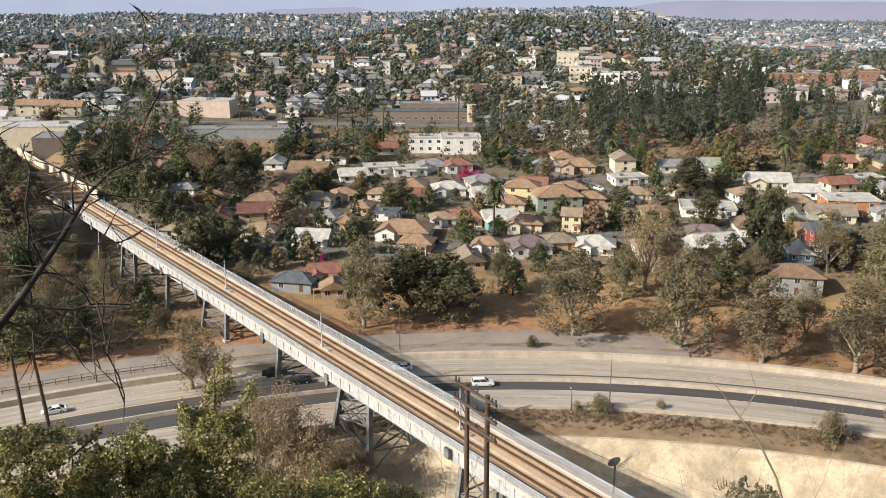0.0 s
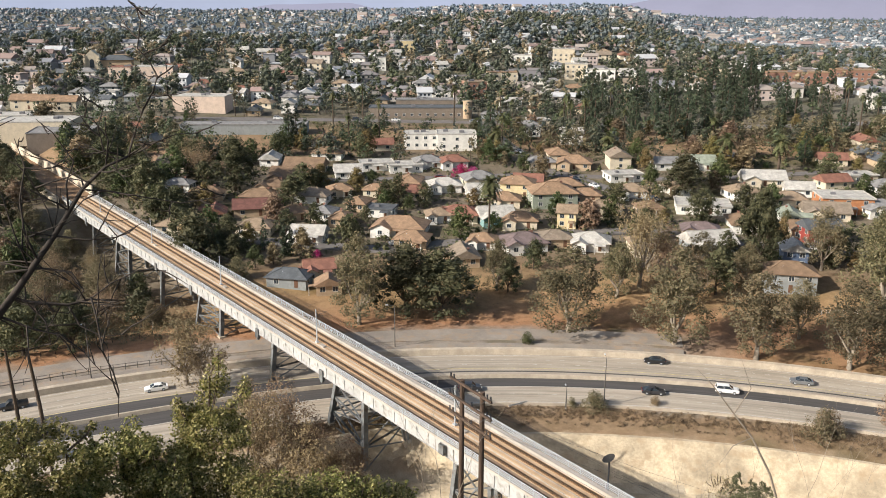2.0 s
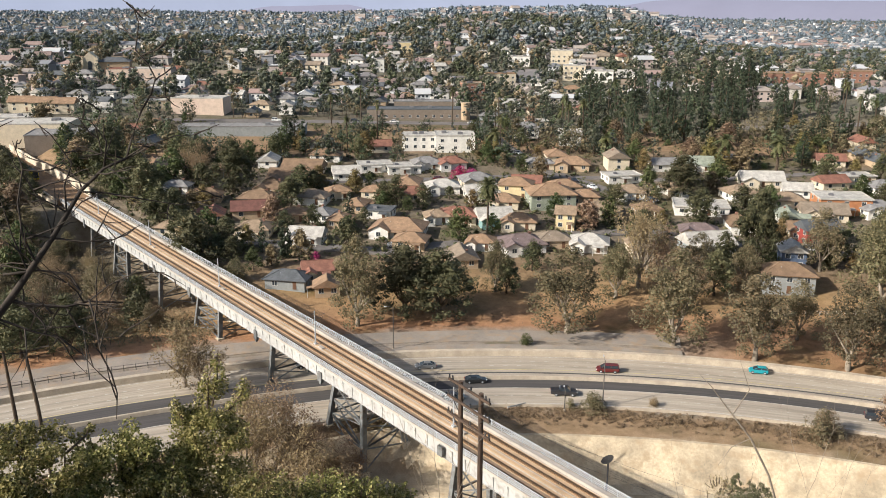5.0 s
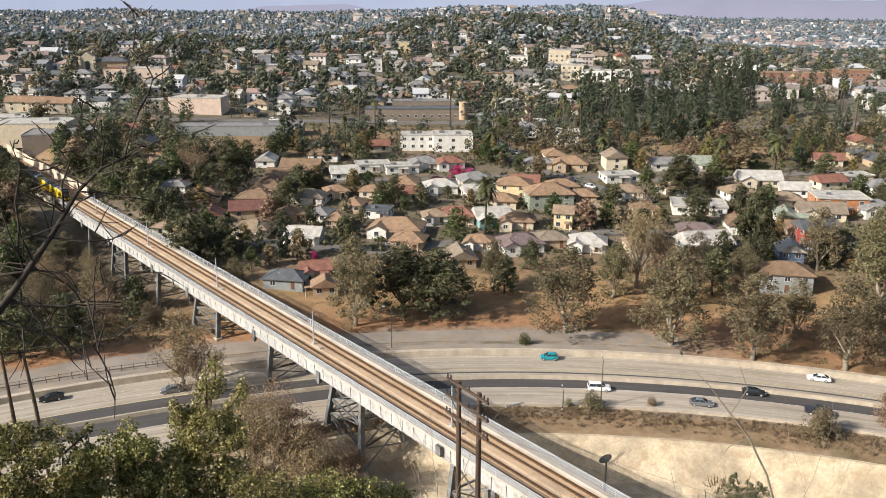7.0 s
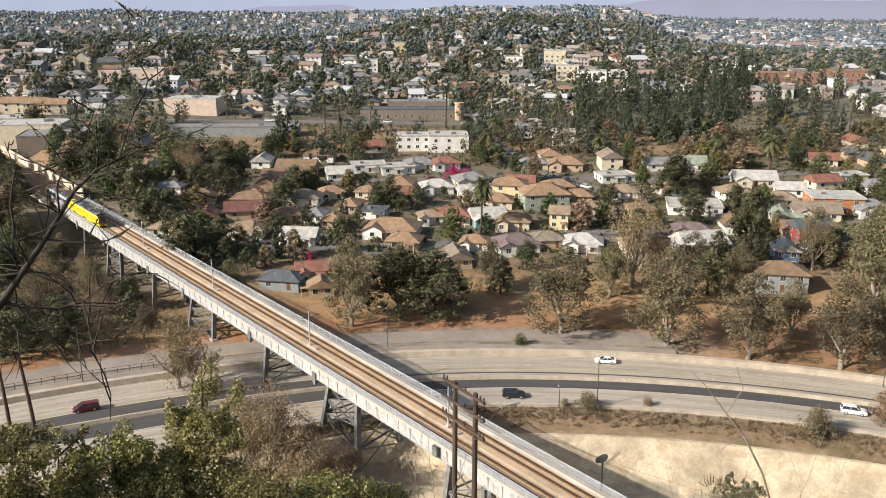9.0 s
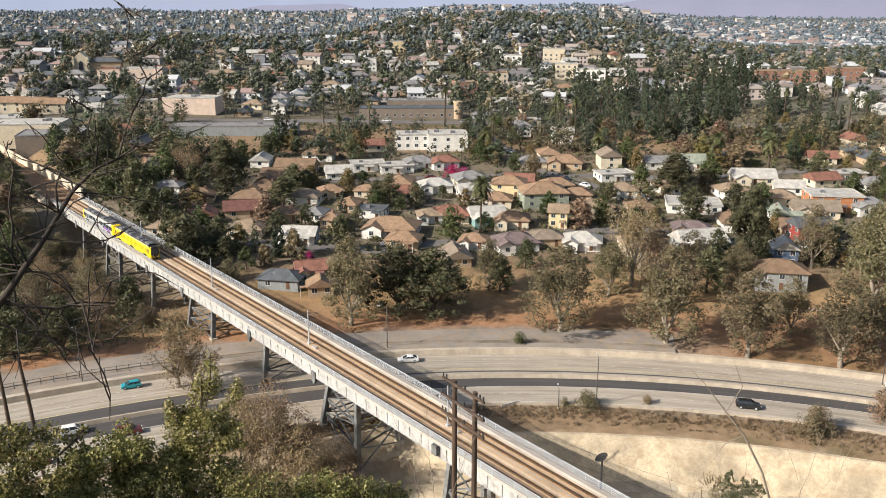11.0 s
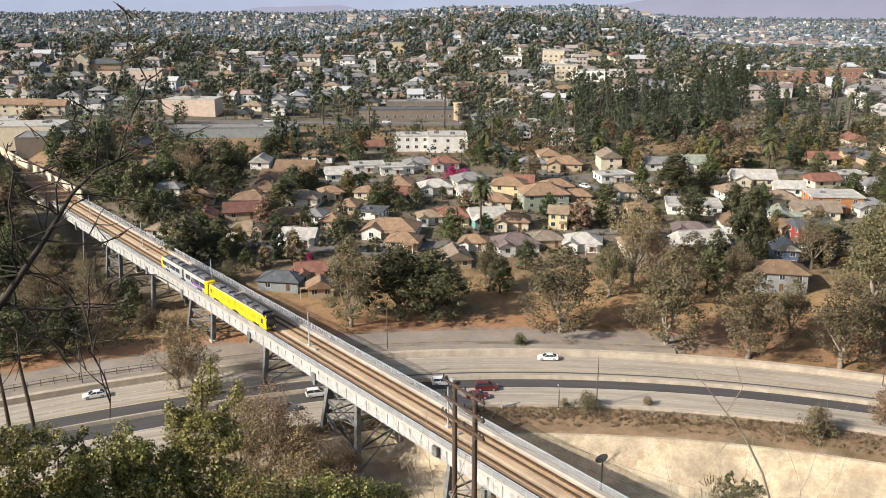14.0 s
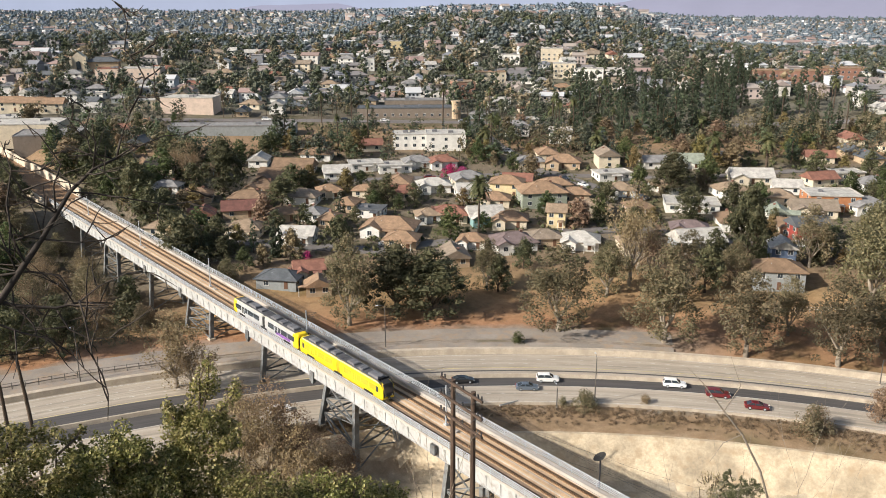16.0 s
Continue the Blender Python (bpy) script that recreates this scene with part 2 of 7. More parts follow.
MAT = {}
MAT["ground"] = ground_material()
MAT["road"] = arc_stretch_concrete("road_concrete", (0.45, 0.39, 0.315), (0.31, 0.27, 0.22))
MAT["asphalt"] = arc_stretch_concrete("asphalt", (0.085, 0.078, 0.075), (0.06, 0.056, 0.055))
MAT["wallconc"] = plain("barrier_concrete", (0.46, 0.395, 0.31), 0.85, var=0.2, big=0.35, small=4, dirt=(0.36, 0.30, 0.23))
MAT["chanconc"] = plain("channel_concrete", (0.54, 0.445, 0.31), 0.9, var=0.34, big=0.16, small=1.9, relief=0.08, dirt=(0.36, 0.27, 0.17))
MAT["deckconc"] = plain("deck_concrete", (0.52, 0.365, 0.225), 0.85, var=0.15, big=0.3, small=5)
MAT["walkway"] = plain("walkway_concrete", (0.44, 0.40, 0.35), 0.85, var=0.15, big=0.3, small=5)
MAT["plinth"] = plain("stained_plinth", (0.24, 0.145, 0.075), 0.8, var=0.3, big=0.8, small=6)
MAT["railsteel"] = plain("rail_steel", (0.11, 0.07, 0.045), 0.5, 0.6, var=0.3, small=14)
MAT["whitesteel"] = plain("pale_painted_steel", (0.43, 0.435, 0.43), 0.55, 0.0, var=0.14, big=0.4, small=3, relief=0.005, dirt=(0.24, 0.225, 0.20), stretch=(1, 1, 0.25))
MAT["silver"] = plain("galvanised_steel", (0.47, 0.50, 0.53), 0.45, 0.1, var=0.12, small=6, relief=0)
MAT["pier"] = plain("pier_steel", (0.20, 0.215, 0.22), 0.6, 0.2, var=0.3, big=0.5, small=4, relief=0.01, dirt=(0.10, 0.07, 0.05))
MAT["abutment"] = plain("abutment_concrete", (0.58, 0.50, 0.39), 0.9, var=0.2, big=0.25, small=3, dirt=(0.38, 0.31, 0.22))
MAT["yellow"] = plain("train_yellow", (0.82, 0.60, 0.012), 0.3, 0.0, var=0.05, relief=0)
MAT["trainsilver"] = plain("train_silver", (0.62, 0.63, 0.64), 0.35, 0.5, var=0.08, relief=0)
MAT["trainroof"] = plain("train_roof", (0.075, 0.075, 0.08), 0.7, 0.0, var=0.2, coord="obj", relief=0.004)
MAT["equip"] = plain("roof_unit", (0.16, 0.16, 0.17), 0.6, 0.1, var=0.15, coord="obj", relief=0.003)
MAT["black"] = plain("black_rubber", (0.02, 0.02, 0.022), 0.7, var=0.2, relief=0)
MAT["darkmetal"] = plain("dark_metal", (0.07, 0.07, 0.075), 0.5, 0.5, var=0.2, relief=0)
MAT["purple"] = plain("purple_wrap", (0.20, 0.08, 0.32), 0.4, var=0.1, relief=0)
MAT["bark"] = plain("dark_bark", (0.09, 0.065, 0.045), 0.9, var=0.4, big=2, small=14, relief=0.01, coord="obj")
MAT["palebark"] = plain("pale_bark", (0.30, 0.255, 0.20), 0.85, var=0.35, big=0.8, small=5, relief=0.01, coord="obj", dirt=(0.22, 0.17, 0.12))
MAT["twig"] = plain("bare_twig", (0.045, 0.034, 0.026), 0.9, var=0.4, big=3, small=20, relief=0.003)
MAT["polewood"] = plain("pole_wood", (0.085, 0.055, 0.038), 0.85, var=0.35, big=1, small=12, relief=0.01, stretch=(4, 4, 0.6))
MAT["glass"], _nt, _b = tree_of("window_glass")
_b.inputs["Base Color"].default_value, _b.inputs["Roughness"].default_value = (0.035, 0.045, 0.055, 1), 0.08
MAT["lens"], _nt, _b = tree_of("lamp_lens")
_b.inputs["Base Color"].default_value, _b.inputs["Roughness"].default_value = (0.8, 0.8, 0.78, 1), 0.15
MAT["redlens"], _nt, _b = tree_of("red_lens")
_b.inputs["Base Color"].default_value, _b.inputs["Roughness"].default_value = (0.35, 0.01, 0.01, 1), 0.2
LEAF = {
    "oak": leaf("oak_leaf", (0.055, 0.061, 0.031), (0.092, 0.097, 0.049), (0.155, 0.147, 0.077)),
    "green": leaf("green_leaf", (0.05, 0.07, 0.026), (0.078, 0.1, 0.038), (0.125, 0.142, 0.06)),
    "syc": leaf("sycamore_leaf", (0.095, 0.09, 0.048), (0.16, 0.142, 0.08), (0.25, 0.205, 0.12)),
    "brown": leaf("dry_leaf", (0.15, 0.11, 0.065), (0.23, 0.17, 0.105), (0.32, 0.245, 0.15)),
    "gold": leaf("yellow_leaf", (0.13, 0.105, 0.04), (0.18, 0.145, 0.06), (0.25, 0.20, 0.085)),
    "pine": leaf("pine_needle", (0.04, 0.055, 0.036), (0.058, 0.078, 0.048), (0.09, 0.11, 0.065)),
    "palm": leaf("palm_frond", (0.06, 0.075, 0.03), (0.10, 0.115, 0.05), (0.17, 0.165, 0.08)),
    "shrub": leaf("shrub_leaf", (0.09, 0.10, 0.03), (0.25, 0.25, 0.08), (0.56, 0.50, 0.22), 0.35, 0.32),
    "tan": leaf("tan_leaf", (0.15, 0.11, 0.065), (0.23, 0.17, 0.10), (0.33, 0.255, 0.15)),
    "scrub": leaf("scrub_leaf", (0.12, 0.09, 0.055), (0.20, 0.15, 0.09), (0.30, 0.23, 0.14)),
    "magenta": leaf("magenta_flower", (0.28, 0.02, 0.10), (0.38, 0.03, 0.13), (0.45, 0.06, 0.18)),
}


# ---------------- mesh building ----------------
class Build:
    """Collects faces for one mesh."""

    def __init__(self):
        self.v, self.f = [], []

    def box(self, x0, x1, y0, y1, z0, z1, taper=0.0):
        n = len(self.v)
        t = taper
        self.v += [(x0, y0, z0), (x1, y0, z0), (x1, y1, z0), (x0, y1, z0), (x0 + t, y0 + t, z1), (x1 - t, y0 + t, z1), (x1 - t, y1 - t, z1), (x0 + t, y1 - t, z1)]
        self.f += [(n, n + 3, n + 2, n + 1), (n + 4, n + 5, n + 6, n + 7), (n, n + 1, n + 5, n + 4), (n + 1, n + 2, n + 6, n + 5), (n + 2, n + 3, n + 7, n + 6), (n + 3, n, n + 4, n + 7)]
        return self

    def tube(self, pts, radii, sides=6, caps=True):
        pts = [Vector(p) for p in pts]
        rings = []
        for i, p in enumerate(pts):
            d = (pts[min(i + 1, len(pts) - 1)] - pts[max(i - 1, 0)]).normalized()
            a = d.cross(Vector((0, 0, 1)) if abs(d.z) < 0.9 else Vector((1, 0, 0))).normalized()
            b = d.cross(a)
            r = radii[i] if isinstance(radii, (list, tuple)) else radii
            n = len(self.v)
            for k in range(sides):
                w = 2 * math.pi * k / sides
                self.v.append(tuple(p + a * (r * math.cos(w)) + b * (r * math.sin(w))))
            rings.append(n)
        for n, m in zip(rings, rings[1:]):
            for k in range(sides):
                j = (k + 1) % sides
                self.f.append((n + k, m + k, m + j, n + j))
        if caps:
            self.f.append(tuple(range(rings[0], rings[0] + sides)))
            self.f.append(tuple(reversed(range(rings[-1], rings[-1] + sides))))
        return self

    def beam(self, a, b, w, h):
        """A square bar from a to b."""
        a, b = Vector(a), Vector(b)
        d = (b - a).normalized()
        s = d.cross(Vector((0, 0, 1)) if abs(d.z) < 0.95 else Vector((1, 0, 0))).normalized()
        t = d.cross(s)
        n = len(self.v)
        for p in (a, b):
            for i, j in ((-1, -1), (1, -1), (1, 1), (-1, 1)):
                self.v.append(tuple(p + s * (i * w / 2) + t * (j * h / 2)))
        self.f += [(n, n + 1, n + 2, n + 3), (n + 7, n + 6, n + 5, n + 4)] + [(n + k, n + 4 + k, n + 4 + (k + 1) % 4, n + (k + 1) % 4) for k in range(4)]
        return self

    def rings(self, rings, cap=True):
        """Skins a row of equal rings of points."""
        base = []
        for r in rings:
            base.append(len(self.v))
            self.v += [tuple(p) for p in r]
        k = len(rings[0])
        for n, m in zip(base, base[1:]):
            for i in range(k):
                j = (i + 1) % k
                self.f.append((n + i, n + j, m + j, m + i))
        if cap:
            self.f.append(tuple(reversed(range(base[0], base[0] + k))))
            self.f.append(tuple(range(base[-1], base[-1] + k)))
        return self

    def poly(self, *pts):
        n = len(self.v)
        self.v += [tuple(p) for p in pts]
        self.f.append(tuple(range(n, n + len(pts))))
        return self

    def mesh(self, name, material, flat=True):
        me = bpy.data.meshes.new(name)
        me.from_pydata(self.v, [], self.f)
        me.validate()
        me.materials.append(material)
        if not flat:
            me.polygons.foreach_set("use_smooth", [True] * len(me.polygons))
        me.update()
        return me


def fix_normals(me):
    bm = bmesh.new()
    bm.from_mesh(me)
    bmesh.ops.recalc_face_normals(bm, faces=bm.faces)
    bm.to_mesh(me)
    bm.free()
    return me


def part(name, build, material, parent, label="", m=None, flat=True):
    """One mesh object under a thing or a part."""
    me = build if isinstance(build, bpy.types.Mesh) else build.mesh(name, material, flat)
    ob = new(name, me)
    ob.parent = parent
    if m is not None:
        ob.matrix_basis = m
    return tagged(ob, label)


def thing(name, label, category, m=None, group="", kind=""):
    ob = new(name)
    ob.empty_display_size = 0.5
    if m is not None:
        ob.matrix_basis = m
    return tagged(ob, label, category, group, kind)


def solid(name, build, material, label, category="", kind="", m=None, flat=True, group=""):
    ob = new(name, build.mesh(name, material, flat) if isinstance(build, Build) else build)
    if m is not None:
        ob.matrix_basis = m
    return tagged(ob, label, category, group, kind)


# ---------------- ground, to the horizon ----------------
def spaced(lo, hi, fine_lo, fine_hi, step, grow):
    mid = [fine_lo + step * i for i in range(int((fine_hi - fine_lo) / step) + 1)]
    up, s, v = [], step, mid[-1]
    while v < hi:
        s *= grow
        v += s
        up.append(v)
    down, s, v = [], step, mid[0]
    while v > lo:
        s *= grow
        v -= s
        down.append(v)
    return down[::-1] + mid + up


def make_ground():
    xs = spaced(-4600, 4600, -170, 190, 3.0, 1.045)
    ys = spaced(-300, 4700, 0, 270, 2.5, 1.04)
    b = Build()
    for y in ys:
        for x in xs:
            b.v.append((x, y, ground_z(x, y)))
    n = len(xs)
    for j in range(len(ys) - 1):
        for i in range(n - 1):
            b.f.append((j * n + i, j * n + i + 1, (j + 1) * n + i + 1, (j + 1) * n + i))
    return solid("ground", b, MAT["ground"], "dry grass, soil and hillside ground of the valley", kind="structure", flat=False)


make_ground()


def arc_xy(rho, theta):
    fl = flare(theta)
    shift = bank(theta) * smooth(24.5, 35.5, -rho)
    r = CR + shift * fl + (rho if rho > 0 else rho * fl if rho > -40 else rho - 40 * (fl - 1))
    return CX + r * math.sin(theta), CY + r * math.cos(theta)


def sweep(prof, t0=-2.5, t1=2.4, n=380):
    """A profile of (rho, z) swept along the parkway's curve."""
    b = Build()
    for i in range(n + 1):
        t = t0 + (t1 - t0) * i / n
        for rho, z in prof:
            b.v.append((*arc_xy(rho, t), z))
    k = len(prof)
    for i in range(n):
        for j in range(k - 1):
            b.f.append((i * k + j, i * k + j + 1, (i + 1) * k + j + 1, (i + 1) * k + j))
    return b


def setting(name, b, mat, label):
    return solid(name, fix_normals(b.mesh(name, MAT[mat])), None, label, kind="structure")


setting("road_west", sweep([(0.2, -0.3), (0.2, 0.0), (-8.5, 0.0), (-8.5, -0.3)]), "road", "streaked grey concrete lanes of the westbound parkway")
setting("road_shoulder_west", sweep([(-8.5, -0.3), (-8.5, 0.004), (-9.1, 0.004), (-9.1, -0.3)]), "asphalt", "dark asphalt inner shoulder")
setting("road_shoulder_merge", sweep([(-7.4, -0.1), (-7.4, 0.007), (-10.6, 0.007), (-10.6, -0.1)], -2.5, -0.16), "asphalt", "dark asphalt inner shoulder")
setting("median_barrier", sweep([(-11.75, -0.2), (-11.8, 0.25), (-11.95, 0.8), (-12.2, 0.8), (-12.3, 0.25), (-12.36, -0.2)]), "wallconc", "low cream concrete median barrier")
setting("road_inner_lane", sweep([(-9.1, -0.3), (-9.1, 0.0), (-11.75, 0.0), (-11.75, -0.3)]), "road", "pale concrete inner lane")
setting("road_asphalt_lane", sweep([(-12.36, -0.3), (-12.36, 0.004), (-16.4, 0.004), (-16.4, -0.3)]), "asphalt", "newly laid dark asphalt lane")
setting("road_east", sweep([(-16.4, -0.3), (-16.4, 0.0), (-23.9, 0.0), (-23.9, -0.3)]), "road", "streaked grey concrete lanes of the eastbound parkway")
setting("kerb_south", sweep([(-23.9, -0.2), (-23.92, 0.18), (-24.4, 0.18), (-24.45, -0.4)]), "wallconc", "low concrete kerb along the verge")
setting("retaining_wall", sweep([(0.2, -0.3), (0.35, 1.25), (1.5, 1.3), (1.55, 0.5)]), "wallconc", "cream concrete retaining wall along the parkway")
setting("channel_wall", sweep([(-35.6, -0.9), (-35.7, -0.12), (-36.4, -0.12), (-43.4, -6.8), (-44.5, -6.9), (-44.6, -7.4)]), "chanconc", "sloping stained concrete wall of the river channel")
setting("channel_floor", sweep([(-44.5, -7.6), (-44.5, -6.86), (-70.5, -6.86), (-70.5, -7.6)]), "chanconc", "pale concrete floor of the river channel")
MAT["pathgrey"] = plain("worn_path", (0.27, 0.235, 0.20), 0.9, var=0.2, big=0.15, small=3, dirt=(0.30, 0.22, 0.15))
setting("pavement_verge", sweep([(1.55, 0.4), (1.56, 1.2), (3.9, 1.34), (4.0, 0.5)], -2.5, 0.17), "pathgrey", "worn grey strip behind the retaining wall")
setting("park_path", sweep([(5.6, 1.0), (5.6, 1.44), (11.8, 1.66), (11.8, 1.2)], -0.75, 0.17), "pathgrey", "worn grey asphalt park road")


def road_marks():
    b = Build()
    for rho in (-2.7, -5.1, -19.9):
        for i in range(-70, 70):
            t = i * 0.0145
            b.poly((*arc_xy(rho - 0.06, t), 0.008), (*arc_xy(rho - 0.06, t + 0.005), 0.008), (*arc_xy(rho + 0.06, t + 0.005), 0.008), (*arc_xy(rho + 0.06, t), 0.008))
    ob = solid("lane_marks", fix_normals(b.mesh("lane_marks", MAT["markwhite"])), None, "worn white dashed lane marks", kind="structure")
    for rho, nm, mt in ((-0.3, "edge_line", "markwhite"), (-7.2, "edge_line", "markyellow"), (-16.35, "edge_line", "markwhite"), (-23.5, "edge_line", "markwhite"), (-11.55, "edge_line", "markyellow"), (-10.8, "edge_line", "markwhite")):
        setting(nm, sweep([(rho - 0.07, 0.003), (rho - 0.06, 0.009), (rho + 0.06, 0.009), (rho + 0.07, 0.003)]), mt, "painted edge line along the lanes")


MAT["markwhite"] = plain("road_paint", (0.56, 0.53, 0.48), 0.7, var=0.3, big=1.5, small=8, relief=0)
MAT["markyellow"] = plain("yellow_road_paint", (0.62, 0.50, 0.22), 0.7, var=0.3, big=1.5, small=8, relief=0)
road_marks()

# ---------------- railway bridge ----------------
BRIDGE = Matrix(((UX, -UY, 0, AX), (UY, UX, 0, AY), (0, 0, 1, RAIL_Z), (0, 0, 0, 1)))   # x along the track towards the lookout, y to the far side
S0, S1 = -140.0, 122.0


def bridge_ground(s, y):
    p = BRIDGE @ Vector((s, y, 0))
    return ground_z(p.x, p.y) - RAIL_Z


bridge = thing("railway_bridge", "long pale steel deck-girder railway bridge on dark lattice towers", "bridge", BRIDGE)


def make_bridge():
    part("deck", Build().box(S0, S1, -4.1, 4.1, -0.75, -0.30), MAT["deckconc"], bridge, "tan concrete track slab")
    part("walkway", Build().box(S0, S1, 3.75, 4.85, -0.30, 0.02), MAT["walkway"], bridge, "grey concrete walkway")
    part("walkway", Build().box(S0, S1, -4.75, -4.05, -0.30, 0.02), MAT["walkway"], bridge, "grey concrete walkway")
    part("kerb", Build().box(S0, S1, -0.32, 0.32, -0.30, -0.16), MAT["deckconc"], bridge, "low centre kerb")
    for c in (-2.35, 2.05):
        for side in (-0.7525, 0.7525):
            y = c + side
            part("plinth", Build().box(S0, S1, y - 0.30, y + 0.30, -0.30, -0.15), MAT["plinth"], bridge, "rust-stained plinth")
            b = Build()
            prof = [(-0.075, -0.15), (0.075, -0.15), (0.075, -0.13), (0.012, -0.10), (0.012, -0.04), (0.036, -0.03), (0.036, 0), (-0.036, 0), (-0.036, -0.03), (-0.012, -0.04), (-0.012, -0.10), (-0.075, -0.13)]
            b.rings([[(x, y + p, z) for p, z in prof] for x in (S0, S1)])
            part("rail", fix_normals(b.mesh("rail", MAT["railsteel"])), None, bridge, "rusty steel rail")
    for y in (-3.62, -0.5, 0.5, 3.55):
        part("conduit", Build().box(S0, S1, y - 0.06, y + 0.06, -0.30, -0.2), MAT["walkway"], bridge, "pale cable conduit")
    # fasteners, too many and small to lift out singly
    b = Build()
    for c in (-2.35, 2.05):
        for side in (-0.7525, 0.7525):
            for i in range(int((S1 - S0) / 0.76)):
                x = S0 + 0.3 + i * 0.76
                b.box(x - 0.1, x + 0.1, c + side - 0.26, c + side + 0.26, -0.15, -0.12)
    tagged(part("fastener", b, MAT["railsteel"], bridge, "rail fastening plates"), kind="stuff")
    # plate girders set back below the walkways, which rest on brackets
    for y, sgn in ((-4.15, -1), (4.15, 1)):
        part("girder", Build().box(S0, S1, y - 0.03, y + 0.03, -2.95, -0.31), MAT["whitesteel"], bridge, "pale painted plate girder")
        part("flange", Build().box(S0, S1, y - 0.2, y + 0.2, -3.02, -2.952), MAT["whitesteel"], bridge)
        part("fascia_beam", Build().box(S0, S1, min(sgn * 4.62, sgn * 4.74), max(sgn * 4.62, sgn * 4.74), -0.52, -0.302), MAT["whitesteel"], bridge, "pale edge beam below the walkway")
        o = sgn
        br = Build()
        for x0, x1 in ((-0.06, 0.06),):
            br.rings([[(x, 0, -2.95), (x, o * 0.08, -2.95), (x, o * 0.1, -1.5), (x, o * 0.18, -1.2), (x, o * 0.2, -0.54), (x, 0, -0.54)] for x in (x0, x1)])
        me = fix_normals(br.mesh("bracket", MAT["whitesteel"]))
        for i in range(int((S1 - S0) / 3.2)):
            part("bracket", me, None, bridge, "", Matrix.Translation((S0 + 1 + i * 3.2, y + sgn * 0.031, 0)))
    cross = Build().box(-0.12, 0.12, -4.1, 4.1, -1.6, -0.76).mesh("floor_beam", MAT["pier"])
    for i in range(int((S1 - S0) / 4)):
        part("floor_beam", cross, None, bridge, "", Matrix.Translation((S0 + 2 + 4 * i, 0, 0)))
    # railings
    post = Build().box(-0.04, 0.04, -0.04, 0.04, 0.0, 1.12).mesh("railing_post", MAT["silver"])
    for y in (-4.68, 4.80):
        for z in (0.30, 0.58, 0.86, 1.12):
            part("railing_pipe", Build().tube([(S0, y, z), (S1, y, z)], 0.065 if z > 1 else 0.045, 6), MAT["silver"], bridge, "galvanised pipe rail")
        for i in range(int((S1 - S0) / 2.4) + 1):
            part("railing_post", post, None, bridge, "", Matrix.Translation((S0 + 2.4 * i, y, 0.0)))
    part("cable_duct", Build().box(S0, S1, 3.78, 4.1, 0.024, 0.16), MAT["walkway"], bridge, "concrete cable duct")
    # catenary masts between the tracks
    for s in (-113.8, -68.2, -22.4, 23.2, 67.3, 113.0):
        mast = part("catenary_mast", Build().box(s - 0.32, s + 0.32, -0.3, 0.3, -0.156, 0.12).tube([(s, 0, 0.12), (s, 0, 6.9)], [0.15, 0.10], 8), MAT["silver"], bridge, "grey steel catenary mast")
        for e in (-1, 1):
            part("cantilever", Build().tube([(s, 0, 5.5), (s, e * 2.4, 5.9)], 0.035, 5).tube([(s, 0, 6.5), (s, e * 2.3, 5.95)], 0.025, 5).tube([(s, 0, 5.3), (s, e * 2.2, 5.25)], 0.025, 5), MAT["darkmetal"], mast)
    b = Build()
    for y in (-2.35, 2.05):
        for z0, sag in ((5.95, 0.5), (5.2, 0.02)):
            pts = []
            for k in range(-6, 6):
                for j in range(6):
                    f = j / 6
                    pts.append((-22.4 + 45.6 * (k + f), y, z0 - sag * 4 * f * (1 - f)))
            pts = [p for p in pts if S0 < p[0] < S1]
            b.tube(pts, 0.012, 3)
    part("contact_wire", b, MAT["darkmetal"], bridge, "thin overhead contact wires")
    # switch gear boxes on the slab
    for s in (-20.5, -66.0, 25.0, 69.0):
        part("junction_box", Build().box(s, s + 1.5, -0.5, 0.1, -0.156, 0.12), MAT["walkway"], bridge)
    # a walkway niche hung from the near girder
    part("equipment_box", Build().box(69.3, 70.5, -4.95, -4.42, -2.6, -0.95), MAT["pier"], bridge, "dark grey equipment box")
    # short bearing boxes where the spans meet
    for s in (-116.0, -90.0, -54.5, -31.0, 5.0, 32.0):
        part("bearing_box", Build().box(s - 0.7, s + 0.7, -4.5, -3.9, -3.9, -1.9, 0.06).box(s - 0.35, s + 0.35, -4.4, -4.0, -4.4, -3.901), MAT["pier"], bridge, "grey steel bearing housing")


make_bridge()


def leg_pair(s, base_s, name="trestle_leg"):
    """Two battered legs at s with bracing between them. Returns the feet."""
    feet = []
    for y in (-3.6, 3.6):
        fy = y * 1.3
        gz = bridge_ground(base_s, fy)
        top, foot = Vector((s, y, -3.05)), Vector((base_s, fy, gz))
        part(name, Build().beam(top, foot, 0.95, 0.85), MAT["pier"], bridge)
        part("footing", Build().box(base_s - 0.9, base_s + 0.9, fy - 0.9, fy + 0.9, gz - 0.8, gz + 0.35, 0.15), MAT["abutment"], bridge, "concrete footing")
        feet.append((top, foot))
    return feet


def lattice(a0, a1, b0, b1, bays):
    for i in range(bays):
        f, g = i / bays, (i + 1) / bays
        p, q, r, t = a0.lerp(a1, f), a0.lerp(a1, g), b0.lerp(b1, f), b0.lerp(b1, g)
        part("brace", Build().beam(p, t, 0.24, 0.18), MAT["pier"], bridge)
        part("brace", Build().beam(r, q, 0.24, 0.18), MAT["pier"], bridge)
        part("strut", Build().beam(q, t, 0.32, 0.26) if i < bays - 1 else Build().beam(p, r, 0.32, 0.26), MAT["pier"], bridge)


